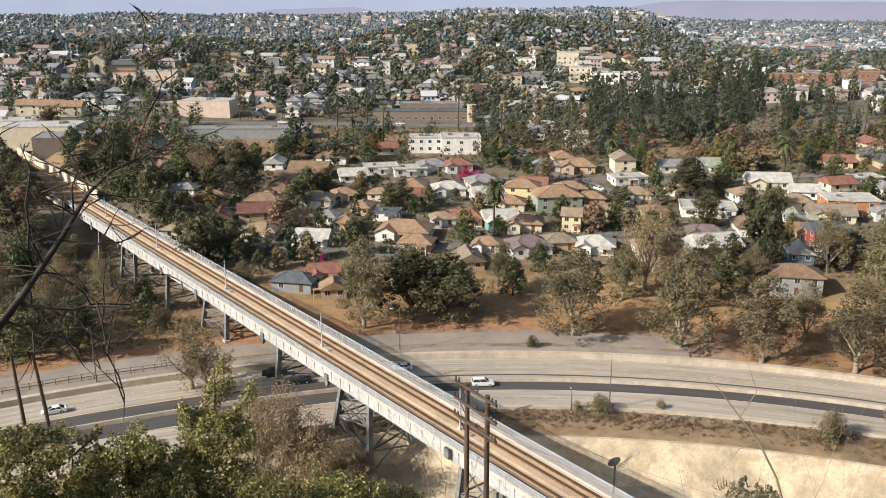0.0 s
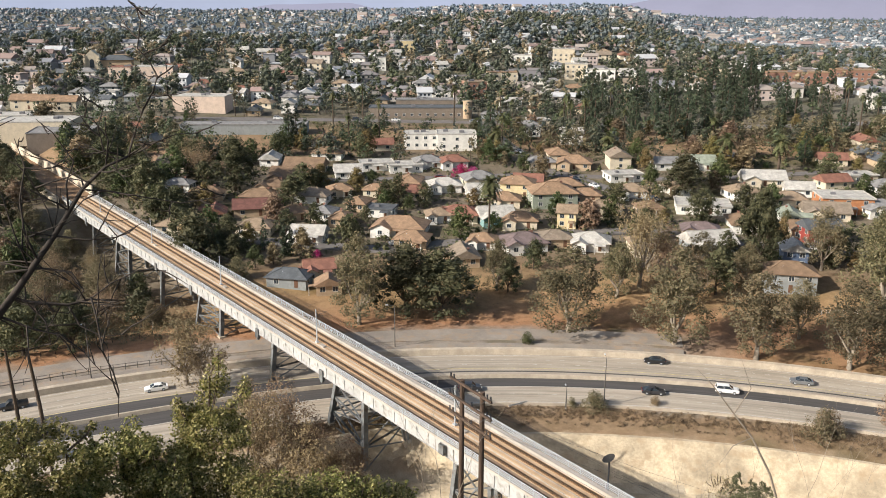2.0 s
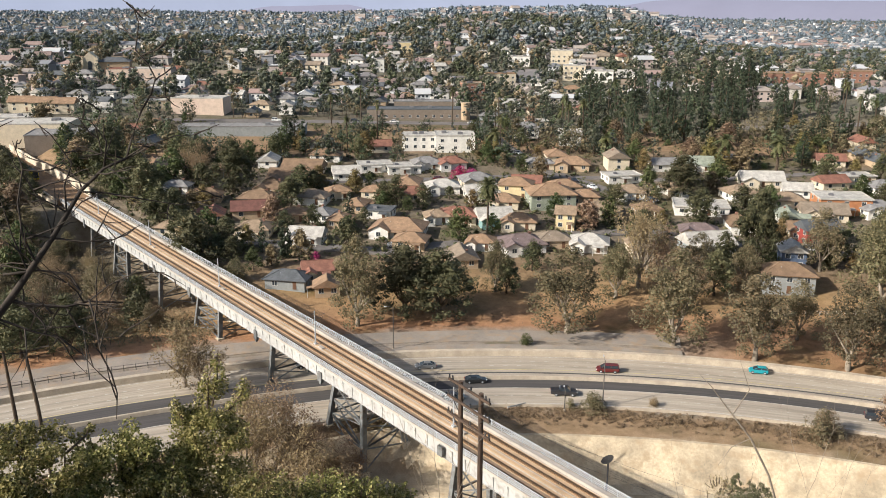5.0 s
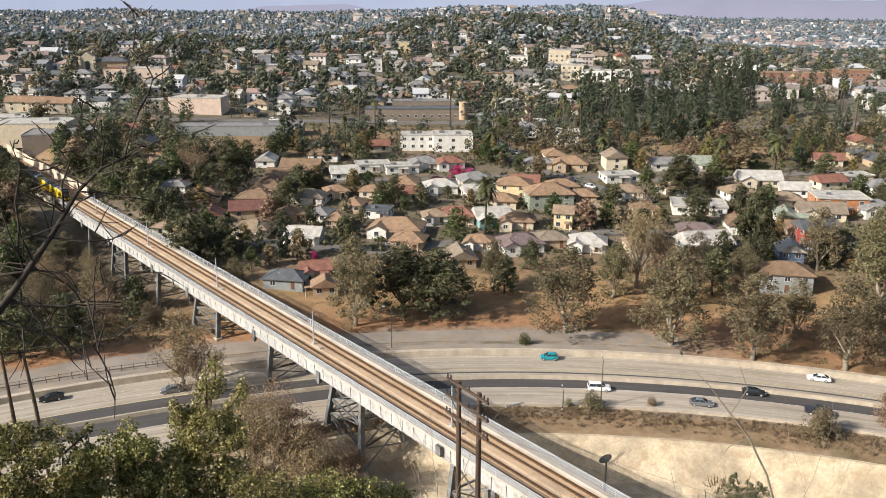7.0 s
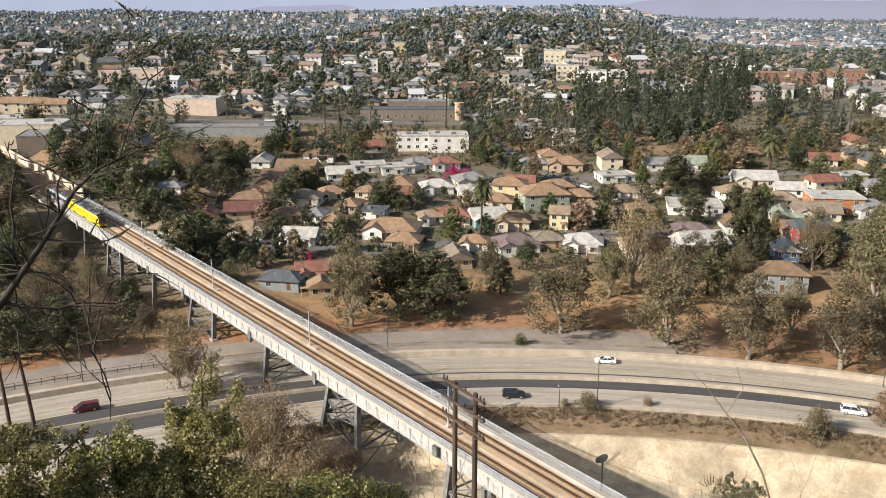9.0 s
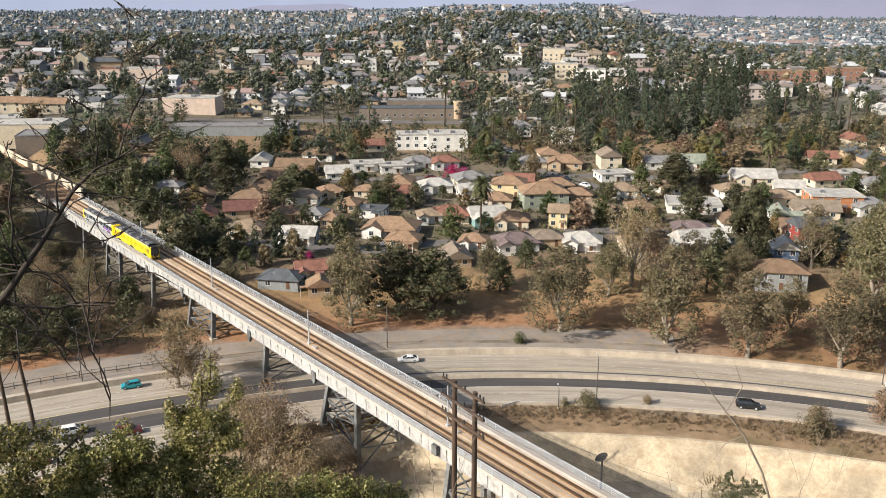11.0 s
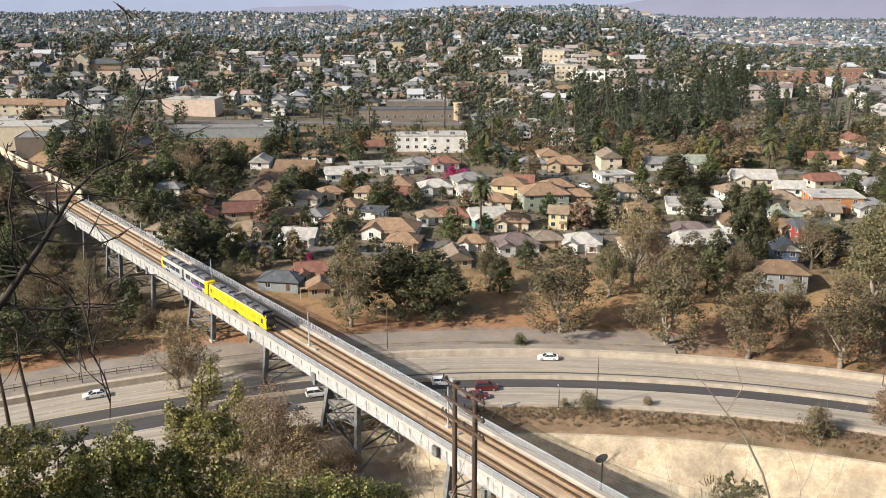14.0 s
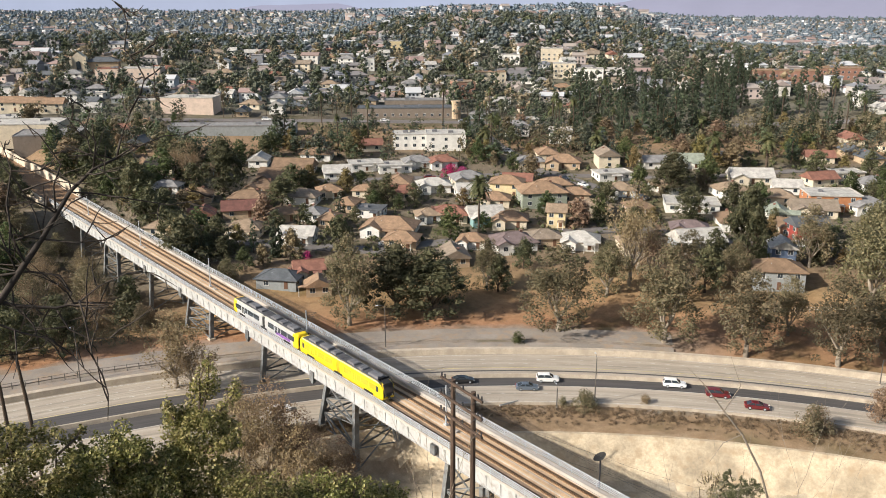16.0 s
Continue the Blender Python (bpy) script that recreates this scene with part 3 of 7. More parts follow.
def make_towers():
    for s0, s1 in ((-87, -77), (-26.3, -14.5), (36.5, 46.0), (72.5, 82.0)):
        a, b = leg_pair(s0, s0 - 1.2), leg_pair(s1, s1 + 1.2)
        lattice(*a[0], *a[1], 3)
        lattice(*b[0], *b[1], 3)
        lattice(*a[0], *b[0], 3)
        lattice(*a[1], *b[1], 3)
        for c in (a, b):
            part("cap_beam", Build().beam(c[0][0] + Vector((0, -0.5, 0)), c[1][0] + Vector((0, 0.5, 0)), 0.6, 0.5), MAT["pier"], bridge)
    for s in (-109.5, -51.5, 11.6, 109.0):
        a = leg_pair(s, s)
        lattice(*a[0], *a[1], 3)
        part("cap_beam", Build().beam(a[0][0] + Vector((0, -0.5, 0)), a[1][0] + Vector((0, 0.5, 0)), 0.6, 0.5), MAT["pier"], bridge)


make_towers()

# far approach: concrete walls that hold the track where it leaves the bridge
approach = thing("approach_cutting", "cream concrete walled railway approach beyond the bridge", "retaining wall", BRIDGE)


def make_approach():
    part("far_wall", Build().box(-330, S0 - 0.02, 5.2, 5.75, -9, 3.1), MAT["abutment"], approach, "tall cream concrete wall")
    part("near_wall", Build().box(-330, S0 - 0.02, -6.4, -5.9, -9, 0.9), MAT["abutment"], approach, "cream concrete wall")
    part("track_bed", Build().box(-330, S0 - 0.02, -5.88, 5.18, -9, -0.03), MAT["plinth"], approach, "brown ballasted track bed")
    part("abutment_wall", Build().box(S0 - 1.2, S0 - 0.03, -7.2, 7.2, -12, -0.9), MAT["abutment"], approach, "concrete abutment")
    part("wing_wall", Build().box(S0 - 9, S0 + 1.5, -7.4, -6.42, -12, 0.2), MAT["abutment"], approach, "stepped concrete wing wall")
    for c in (-2.35, 2.05):
        for side in (-0.7525, 0.7525):
            part("rail", Build().box(-330, S0 - 0.03, c + side - 0.036, c + side + 0.036, -0.028, 0.0), MAT["railsteel"], approach)


make_approach()


# ---------------- light-rail train ----------------
def body_ring(x, w, zb, zt, r=0.32):
    """The cross-section of a carriage body at x."""
    pts = []
    for yy, zz in ((-w, zb), (-w - 0.03, zb + 0.9), (-w - 0.01, zt - 0.75), (-w + 0.12, zt - 0.22), (-w + 0.42, zt), (w - 0.42, zt), (w - 0.12, zt - 0.22), (w + 0.01, zt - 0.75), (w + 0.03, zb + 0.9), (w, zb)):
        pts.append((x, yy, zz))
    return pts


def railcar(parent_name, x0, x1, skin, label, wrapped, front):
    """One articulated carriage between x0 (rear) and x1 (front); x is along the track."""
    car = part(parent_name, Build().box(x0 + 1, x1 - 1, -1.18, 1.18, 0.42, 0.58), MAT["darkmetal"], train, label)
    mid = (x0 + x1) / 2
    zb, zt, w = 0.38, 3.42, 1.30
    for a, b in ((x0, mid - 0.55), (mid + 0.55, x1)):
        rings = []
        lo_end, hi_end = a == x0, b == x1
        xs = ([a, a + 0.18, a + 0.9] if lo_end else [a]) + ([b - 0.9, b - 0.18, b] if hi_end else [b])
        for x in xs:
            e = 1.0
            top = zt
            if (lo_end and x == a) or (hi_end and x == b):
                e, top = 0.86, zt - 0.55
            elif (lo_end and x == a + 0.18) or (hi_end and x == b - 0.18):
                e, top = 0.95, zt - 0.18
            rings.append(body_ring(x, w * e, zb + (0.15 if e < 0.9 else 0), top))
        bm = Build().rings(rings)
        part("body_shell", fix_normals(bm.mesh("body_shell", MAT[skin])), None, car, "yellow wrapped body" if wrapped else "silver body")
        # roof skin and side details
        part("roof_panel", Build().box(a + 0.95 if lo_end else a + 0.1, b - 0.95 if hi_end else b - 0.1, -1.06, 1.06, zt - 0.06, zt + 0.06, 0.05), MAT["trainroof"], car, "dark grey roof")
        n = 4
        span = (b - a - 2.6) / n
        for sgn in (-1, 1):
            y0, y1 = sorted((sgn * (w + 0.012), sgn * (w + 0.042)))
            for i in range(n):
                xa = a + 1.3 + i * span
                if i in (1,):
                    d = part("door", Build().box(xa + 0.1, xa + 1.5, y0, y1 + 0.0, zb + 0.05, zt - 0.72), MAT[skin], car)
                    for dx in (0.2, 0.85):
                        part("door_glass", Build().box(xa + 0.1 + dx - 0.05, xa + 0.1 + dx + 0.45, min(y0, y1) - 0.006 if sgn < 0 else y0, y1 + 0.006 if sgn > 0 else y1, zb + 0.75, zt - 0.85), MAT["glass"] if not wrapped else MAT["wrapglass"], d)
                    if span > 2.2:
                        part("window", Build().box(xa + 1.7, xa + span - 0.1, y0, y1, zb + 1.12, zt - 0.85), MAT["glass"] if not wrapped else MAT["wrapglass"], car)
                else:
                    part("window", Build().box(xa + 0.1, xa + span - 0.15, y0, y1, zb + 1.12, zt - 0.85), MAT["glass"] if not wrapped else MAT["wrapglass"], car)
            if not wrapped and hi_end:
                part("side_panel", Build().box(a + 4.6, b - 3.0, y0 - 0.004, y1 + 0.004, zb + 0.55, zb + 1.1), MAT["purple"], car, "purple side panel")
    for sgn in (-1, 1):
        y0, y1 = sorted((sgn * (w - 0.16), sgn * (w - 0.02)))
        part("cantrail", Build().box(x0 + 1.0, x1 - 1.0, y0, y1, zt - 0.2, zt - 0.08), MAT["frame_white"], car, "pale strip along the roof edge")
        y0, y1 = sorted((sgn * (w - 0.1), sgn * (w + 0.05)))
        for xc in (x0 + 4.2, mid, x1 - 4.2):
            part("bogie_opening", Build().box(xc - 1.35, xc + 1.35, y0, y1, zb - 0.02, zb + 0.42, 0.0), MAT["black"], car, "dark wheel opening")
    # yellow cab ends on the silver carriage, dark windscreens on all ends
    for xe, sg in ((x0, -1), (x1, 1)):
        if not wrapped:
            cab = Build()
            cab.rings([body_ring(xe - sg * 1.75, w + 0.02, zb + 0.02, zt + 0.01), body_ring(xe - sg * 0.9, w + 0.02, zb + 0.02, zt + 0.01), body_ring(xe - sg * 0.16, w * 0.955 + 0.02, zb + 0.04, zt - 0.15), body_ring(xe + sg * 0.02, w * 0.87, zb + 0.16, zt - 0.52)])
            part("cab_end", fix_normals(cab.mesh("cab_end", MAT["yellow"])), None, car, "yellow cab end")
        x_a, x_b = sorted((xe + sg * 0.03, xe + sg * 0.06))
        part("windscreen", Build().box(x_a, x_b, -0.92, 0.92, zb + 1.15, zt - 0.7, 0.0), MAT["glass"], car, "dark cab windscreen")
        part("front_mask", Build().box(x_a - 0.01, x_b - 0.012, -0.98, 0.98, zb + 0.55, zb + 1.13), MAT["black"], car, "black front mask")
        for y in (-0.78, 0.62):
            part("headlight", Build().box(x_a, x_b + 0.02, y, y + 0.2, zb + 0.62, zb + 0.8), MAT["lens"], car)
        part("coupler", Build().box(min(xe, xe + sg * 0.5), max(xe, xe + sg * 0.5), -0.16, 0.16, 0.55, 0.85), MAT["darkmetal"], car)
        part("side_glass", Build().box(xe - sg * 1.5 - 0.35, xe - sg * 1.5 + 0.35, -w - 0.06, -w - 0.02, zb + 1.15, zt - 0.85), MAT["glass"], car)
    if front:
        nose = Build()
        nose.rings([body_ring(x1 - 1.5, w - 0.13, zt - 0.5, zt + 0.07), body_ring(x1 - 0.9, w - 0.13, zt - 0.6, zt + 0.06), body_ring(x1 - 0.17, w * 0.9, zt - 1.4, zt - 0.13), body_ring(x1 + 0.025, w * 0.82, zb + 0.5, zt - 0.52)])
        part("nose_cap", fix_normals(nose.mesh("nose_cap", MAT["black"])), None, car, "black roof front and windscreen surround")
    # articulation bellows
    bel = Build()
    k = 9
    bel.rings([body_ring(mid - 0.55 + 1.1 * i / (k - 1), 1.20 + 0.07 * (i % 2), 0.45, 3.3 + 0.06 * (i % 2)) for i in range(k)])
    part("bellows", fix_normals(bel.mesh("bellows", MAT["wrapglass" if wrapped else "black"])), None, car, "articulation bellows")
    part("bellows_cover", Build().box(mid - 0.62, mid + 0.62, -1.05, 1.05, zt - 0.1, zt + 0.07, 0.04), MAT["trainroof"], car, "dark roof cover over the joint")
    # roof units, pantograph
    for i, (u, l, h) in enumerate(((0.10, 2.6, 0.34), (0.24, 3.1, 0.42), (0.38, 1.8, 0.3), (0.58, 2.4, 0.36), (0.70, 1.6, 0.28), (0.82, 3.0, 0.42))):
        xc = x0 + (x1 - x0) * u
        part("roof_unit", Build().box(xc, xc + l, -0.78, 0.78, zt + 0.061, zt + h, 0.05).box(xc + 0.25, xc + l * 0.45, -0.55, 0.55, zt + h + 0.001, zt + h + 0.05).box(xc + l * 0.55, xc + l - 0.25, -0.55, 0.55, zt + h + 0.001, zt + h + 0.05), MAT["equip"], car, "grey air-conditioning roof unit")
    xp = x0 + (x1 - x0) * 0.50
    pan = Build().tube([(xp, -0.5, 3.55), (xp + 1.4, 0, 4.4), (xp + 0.1, 0, 5.1)], 0.035, 5).tube([(xp, 0.5, 3.55), (xp + 1.4, 0, 4.4)], 0.035, 5).tube([(xp + 0.1, -0.8, 5.12), (xp + 0.1, 0.8, 5.12)], 0.04, 5)
    part("pantograph", pan, MAT["darkmetal"], car)
    # bogies
    wheel = Build().tube([(0, -0.06, 0), (0, 0.06, 0)], 0.33, 12).mesh("wheel", MAT["darkmetal"])
    for xc in (x0 + 4.2, mid, x1 - 4.2):
        bogie = part("bogie", Build().box(xc - 1.4, xc + 1.4, -1.0, -0.86, 0.25, 0.5).box(xc - 1.4, xc + 1.4, 0.86, 1.0, 0.25, 0.5).box(xc - 0.3, xc + 0.3, -0.86, 0.86, 0.3, 0.48), MAT["darkmetal"], car)
        for dx in (-0.95, 0.95):
            for y in (-0.74, 0.74):
                part("wheel", wheel, None, bogie, "", Matrix.Translation((xc + dx, y, 0.335)))


MAT["frame_white"] = plain("pale_trim", (0.62, 0.60, 0.50), 0.5, var=0.1, relief=0, coord="obj")
MAT["wrapglass"] = plain("wrapped_window", (0.54, 0.40, 0.03), 0.25, 0.0, var=0.1, relief=0)
train = thing("light_rail_train", "two-car light-rail train, yellow lead car and silver rear car", "train")
railcar("lead_carriage", -28.0, 0.0, "yellow", "all-yellow wrapped carriage", True, True)
railcar("rear_carriage", -56.8, -28.8, "trainsilver", "silver carriage with yellow cab ends", False, False)


# ---------------- vehicles ----------------
def profile_body(prof, w, inset=0.06, edge=0.10):
    b = Build()
    cx = sum(p[0] for p in prof) / len(prof)
    cz = sum(p[1] for p in prof) / len(prof)

    def ring(y, k):
        return [(cx + (x - cx) * k, y, cz + (z - cz) * k) for x, z in prof]
    b.rings([ring(-w, 1 - inset), ring(-w + edge, 1.0), ring(w - edge, 1.0), ring(w, 1 - inset)])
    return b


KIND = {   # body outline, glasshouse bottom and top (rear, front), belt height, roof height, half width, wheelbase
    "sedan": ([(-2.35, 0.35), (-2.38, 0.72), (-2.28, 0.95), (-1.5, 1.0), (0.9, 0.98), (2.0, 0.80), (2.33, 0.66), (2.36, 0.32), (1.9, 0.24), (-1.9, 0.24)], (-1.95, 1.15), (-1.05, 0.25), 0.97, 1.45, 0.90, 1.38),
    "suv": ([(-2.35, 0.42), (-2.4, 0.8), (-2.34, 1.08), (-1.5, 1.12), (1.0, 1.10), (2.05, 0.98), (2.36, 0.8), (2.4, 0.4), (1.9, 0.3), (-1.9, 0.3)], (-2.28, 1.2), (-2.0, 0.35), 1.09, 1.75, 0.95, 1.42),
    "pickup": ([(-2.75, 0.5), (-2.78, 0.85), (-2.76, 1.12), (-1.5, 1.13), (1.1, 1.12), (2.3, 1.02), (2.6, 0.85), (2.65, 0.45), (2.1, 0.36), (-2.1, 0.36)], (-1.0, 1.3), (-0.75, 0.6), 1.11, 1.82, 0.98, 1.65),
    "van": ([(-2.45, 0.4), (-2.5, 0.8), (-2.46, 1.05), (-1.5, 1.1), (1.2, 1.06), (2.15, 0.88), (2.45, 0.7), (2.5, 0.36), (2.0, 0.28), (-2.0, 0.28)], (-2.42, 1.55), (-2.2, 0.5), 1.06, 1.76, 0.98, 1.5),
    "compact": ([(-1.95, 0.36), (-2.0, 0.75), (-1.95, 1.0), (-1.3, 1.02), (0.9, 1.0), (1.75, 0.84), (2.0, 0.68), (2.02, 0.34), (1.6, 0.25), (-1.6, 0.25)], (-1.88, 1.15), (-1.5, 0.2), 0.99, 1.5, 0.86, 1.27),
}
PAINT = {}
for nm, c, mtl in (("white", (0.78, 0.78, 0.76), 0.0), ("black", (0.015, 0.016, 0.018), 0.0), ("grey", (0.20, 0.21, 0.22), 0.3), ("silver", (0.45, 0.47, 0.49), 0.5), ("maroon", (0.13, 0.018, 0.018), 0.1),
                   ("teal", (0.01, 0.30, 0.36), 0.1), ("red", (0.13, 0.014, 0.018), 0.1), ("bluegrey", (0.16, 0.20, 0.25), 0.4), ("yellow", (0.75, 0.55, 0.02), 0.0), ("dark", (0.035, 0.036, 0.042), 0.2)):
    mt, nt_, b_ = tree_of("car_paint_" + nm)
    b_.inputs["Base Color"].default_value, b_.inputs["Metallic"].default_value, b_.inputs["Roughness"].default_value = (*c, 1), mtl, 0.3
    b_.inputs["Coat Weight"].default_value, b_.inputs["Coat Roughness"].default_value = 0.6, 0.06
    PAINT[nm] = mt
TYRE = Build().tube([(0, -0.11, 0), (0, 0.11, 0)], 0.335, 16).mesh("tyre", MAT["black"])
RIM = Build().tube([(0, -0.118, 0), (0, 0.118, 0)], [0.21, 0.21], 10).mesh("rim", MAT["silver"])
CACHE = {}


def vehicle(kind, paint, label, m=None, group=""):
    prof, low, top, belt, roof, w, wb = KIND[kind]
    car = thing({"sedan": "sedan_car", "suv": "sport_utility_car", "pickup": "pickup_truck", "van": "minivan", "compact": "compact_car"}[kind], label, "truck" if kind == "pickup" else "car", m, group)
    key = (kind, paint)
    if key not in CACHE:
        body = profile_body(prof, w)
        if kind == "pickup":
            body.box(-2.62, -1.1, -w + 0.1, w - 0.1, 1.131, 1.22)
        bm = fix_normals(body.mesh("body", PAINT[paint]))
        wt = w - 0.24
        gl = Build()
        a, b2 = low
        c, d = top
        wl = w - 0.07
        gl.rings([[(a, -wl, belt), (b2, -wl, belt), (b2, wl, belt), (a, wl, belt)], [(c, -wt, roof - 0.06), (d, -wt, roof - 0.06), (d, wt, roof - 0.06), (c, wt, roof - 0.06)]])
        gm = fix_normals(gl.mesh("glasshouse", MAT["glass"]))
        rf = Build()
        rf.rings([[(c - 0.06, -wt - 0.03, roof - 0.065), (d + 0.06, -wt - 0.03, roof - 0.065), (d + 0.06, wt + 0.03, roof - 0.065), (c - 0.06, wt + 0.03, roof - 0.065)],
                  [(c + 0.1, -wt + 0.12, roof), (d - 0.12, -wt + 0.12, roof), (d - 0.12, wt - 0.12, roof), (c + 0.1, wt - 0.12, roof)]])
        rm = fix_normals(rf.mesh("roof", PAINT[paint]))
        pl = Build()
        for s in (-1, 1):
            for fx in ((0.0, 0.0), (0.5, 0.5), (1.0, 1.0)):
                xa, xb = a + (b2 - a) * fx[0], c + (d - c) * fx[1]
                pl.beam((xa, s * (wl + 0.012), belt), (xb, s * (wt + 0.02), roof - 0.05), 0.09, 0.05)
        pm = pl.mesh("pillar", PAINT[paint])
        CACHE[key] = (bm, gm, rm, pm)
    bm, gm, rm, pm = CACHE[key]
    part("body", bm, None, car)
    part("glasshouse", gm, None, car, "dark window glass")
    part("roof", rm, None, car)
    part("pillar", pm, None, car)
    for s in (-1, 1):
        for x in (-wb, wb):
            wh = part("tyre", TYRE, None, car, "", Matrix.Translation((x, s * (w - 0.09), 0.335)))
            part("rim", RIM, None, wh)
        part("headlight", Build().box(prof[6][0] - 0.12, prof[6][0] + 0.015, s * (w - 0.3) - 0.17, s * (w - 0.3) + 0.17, prof[6][1] - 0.06, prof[6][1] + 0.06), MAT["lens"], car)
        part("taillight", Build().box(prof[1][0] - 0.02, prof[1][0] + 0.1, s * (w - 0.27) - 0.15, s * (w - 0.27) + 0.15, prof[1][1] + 0.02, prof[1][1] + 0.17), MAT["redlens"], car)
    return car


# kind, paint, label, lane (rho), bearing at 0 s, radians a second
TRAFFIC = []


def drives(kind, paint, label, rho, start, speed):
    TRAFFIC.append((vehicle(kind, paint, label, group="traffic on the parkway"), rho, start, speed))


drives("sedan", "black", "black sedan driving on the concrete parkway", -1.6, 0.3757, -0.1180)
drives("sedan", "grey", "dark grey sedan driving on the concrete parkway", -5.5, 0.5283, -0.1246)
drives("van", "maroon", "maroon minivan driving on the concrete parkway", -7.0, 0.7289, -0.1274)
drives("compact", "teal", "teal compact car driving on the concrete parkway", -1.6, 0.7570, -0.1030)
drives("sedan", "white", "white sedan driving on the concrete parkway", -2.4, 1.0080, -0.1012)
drives("sedan", "white", "white sedan driving on the concrete parkway", -1.8, 1.6028, -0.1117)
drives("pickup", "black", "black pickup truck driving on the concrete parkway", -2.6, -0.2538, -0.1160)
drives("sedan", "black", "black sedan driving in the inner lane", -7.0, -0.2293, -0.1414)
drives("sedan", "white", "white sedan driving on the concrete parkway", -4.6, -0.1254, -0.1181)
drives("sedan", "white", "white sedan driving on the concrete parkway", -5.0, -0.4570, -0.1200)
drives("suv", "white", "white sport utility car beside the dark asphalt lane", -14.0, -0.0449, 0.1252)
drives("sedan", "dark", "dark sedan driving along the verge lane", -17.4, -0.1086, 0.1205)
drives("suv", "dark", "dark sport utility car driving along the verge lane", -17.8, -0.3194, 0.1325)
drives("suv", "white", "white sport utility car driving along the verge lane", -16.8, -0.7831, 0.1235)
drives("sedan", "black", "black sedan on the dark asphalt lane", -13.4, -0.7466, 0.1402)
drives("sedan", "grey", "grey sedan driving beside the verge", -20.8, -0.7023, 0.1262)
drives("pickup", "dark", "dark pickup truck driving beside the verge", -19.2, -0.5810, 0.1248)
drives("suv", "black", "black sport utility car driving beside the verge", -20.8, -1.0553, 0.1169)
drives("suv", "white", "white sport utility car on the dark asphalt lane", -14.0, -1.7351, 0.1187)
drives("suv", "white", "white sport utility car driving on the parkway", -14.0, -1.8693, 0.1191)
drives("sedan", "bluegrey", "blue-grey sedan driving along the verge lane", -18.0, -1.9655, 0.1237)
drives("suv", "red", "dark red sport utility car driving along the verge lane", -17.2, -1.6734, 0.1174)
drives("sedan", "red", "dark red sedan driving beside the verge", -21.0, -2.0058, 0.1404)
drives("sedan", "black", "black sedan driving on the parkway", -14.2, -1.9565, 0.1191)
drives("sedan", "white", "white sedan driving beside the verge", -18.6, -2.2300, 0.1244)


def motions():
    """Keys the train and the traffic."""
    rows = []
    for i in range(17):
        s = -20.3 + 21.4 * (i - 12.5)
        rows.append((i, BRIDGE @ Matrix.Translation((s, -2.35, 0.0))))
    walk(train, rows)
    for car, rho, start, speed in TRAFFIC:
        rows = []
        for i in range(17):
            th = max(-3.0, min(3.0, start + speed * i))
            x, y = arc_xy(rho, th)
            x2, y2 = arc_xy(rho, th + 0.003 * (1 if speed > 0 else -1))
            rows.append((i, Matrix.Translation((x, y, 0.01)) @ Matrix.Rotation(math.atan2(y2 - y, x2 - x), 4, "Z")))
        walk(car, rows)


# ---------------- houses ----------------
ROOF = {}
for nm, c in (("orange", (0.30, 0.195, 0.12)), ("brick", (0.25, 0.115, 0.08)), ("brown", (0.22, 0.145, 0.09)), ("taupe", (0.25, 0.20, 0.15)), ("tan", (0.29, 0.215, 0.145)), ("grey", (0.24, 0.235, 0.23)),
              ("slate", (0.10, 0.11, 0.12)), ("pale", (0.47, 0.45, 0.41)), ("plum", (0.18, 0.135, 0.13)), ("maroon", (0.16, 0.07, 0.055)), ("sage", (0.27, 0.30, 0.24)), ("red", (0.38, 0.07, 0.05))):
    ROOF[nm] = plain("roofing_" + nm, c, 0.85, var=0.28, big=0.5, small=3.5, relief=0.03, coord="obj", dirt=tuple(k * 0.7 for k in c))
WALL = {}
for nm, c in (("white", (0.74, 0.72, 0.67)), ("cream", (0.62, 0.54, 0.41)), ("tan", (0.44, 0.33, 0.22)), ("grey", (0.27, 0.29, 0.29)), ("sage", (0.27, 0.30, 0.24)), ("yellow", (0.66, 0.54, 0.32)), ("blue", (0.10, 0.14, 0.22)),
              ("red", (0.27, 0.045, 0.035)), ("orange", (0.42, 0.18, 0.08)), ("teal", (0.20, 0.34, 0.34)), ("pink", (0.60, 0.475, 0.39)), ("drab", (0.22, 0.18, 0.145)), ("brickred", (0.30, 0.16, 0.115))):
    WALL[nm] = plain("stucco_" + nm, c, 0.85, var=0.12, big=0.4, small=5, relief=0.006, coord="obj", dirt=tuple(k * 0.78 for k in c))
MAT["frame"] = plain("window_frame", (0.66, 0.65, 0.61), 0.6, var=0.1, relief=0, coord="obj")
MAT["doorwood"] = plain("door_wood", (0.16, 0.08, 0.045), 0.6, var=0.3, relief=0.003, coord="obj")
MAT["chimney"] = plain("chimney_brick", (0.28, 0.15, 0.11), 0.9, var=0.3, small=8, coord="obj")
FRAME = Build().box(-0.72, 0.72, -0.06, 0.0, -0.08, 0.0).box(-0.72, 0.72, -0.06, 0.0, 1.25, 1.33).box(-0.72, -0.64, -0.06, 0.0, 0.0, 1.25).box(0.64, 0.72, -0.06, 0.0, 0.0, 1.25).box(-0.03, 0.03, -0.05, 0.0, 0.0, 1.25).mesh("window", MAT["frame"])
PANE = Build().box(-0.64, 0.64, -0.03, -0.002, 0.0, 1.25).mesh("pane", MAT["glass"])
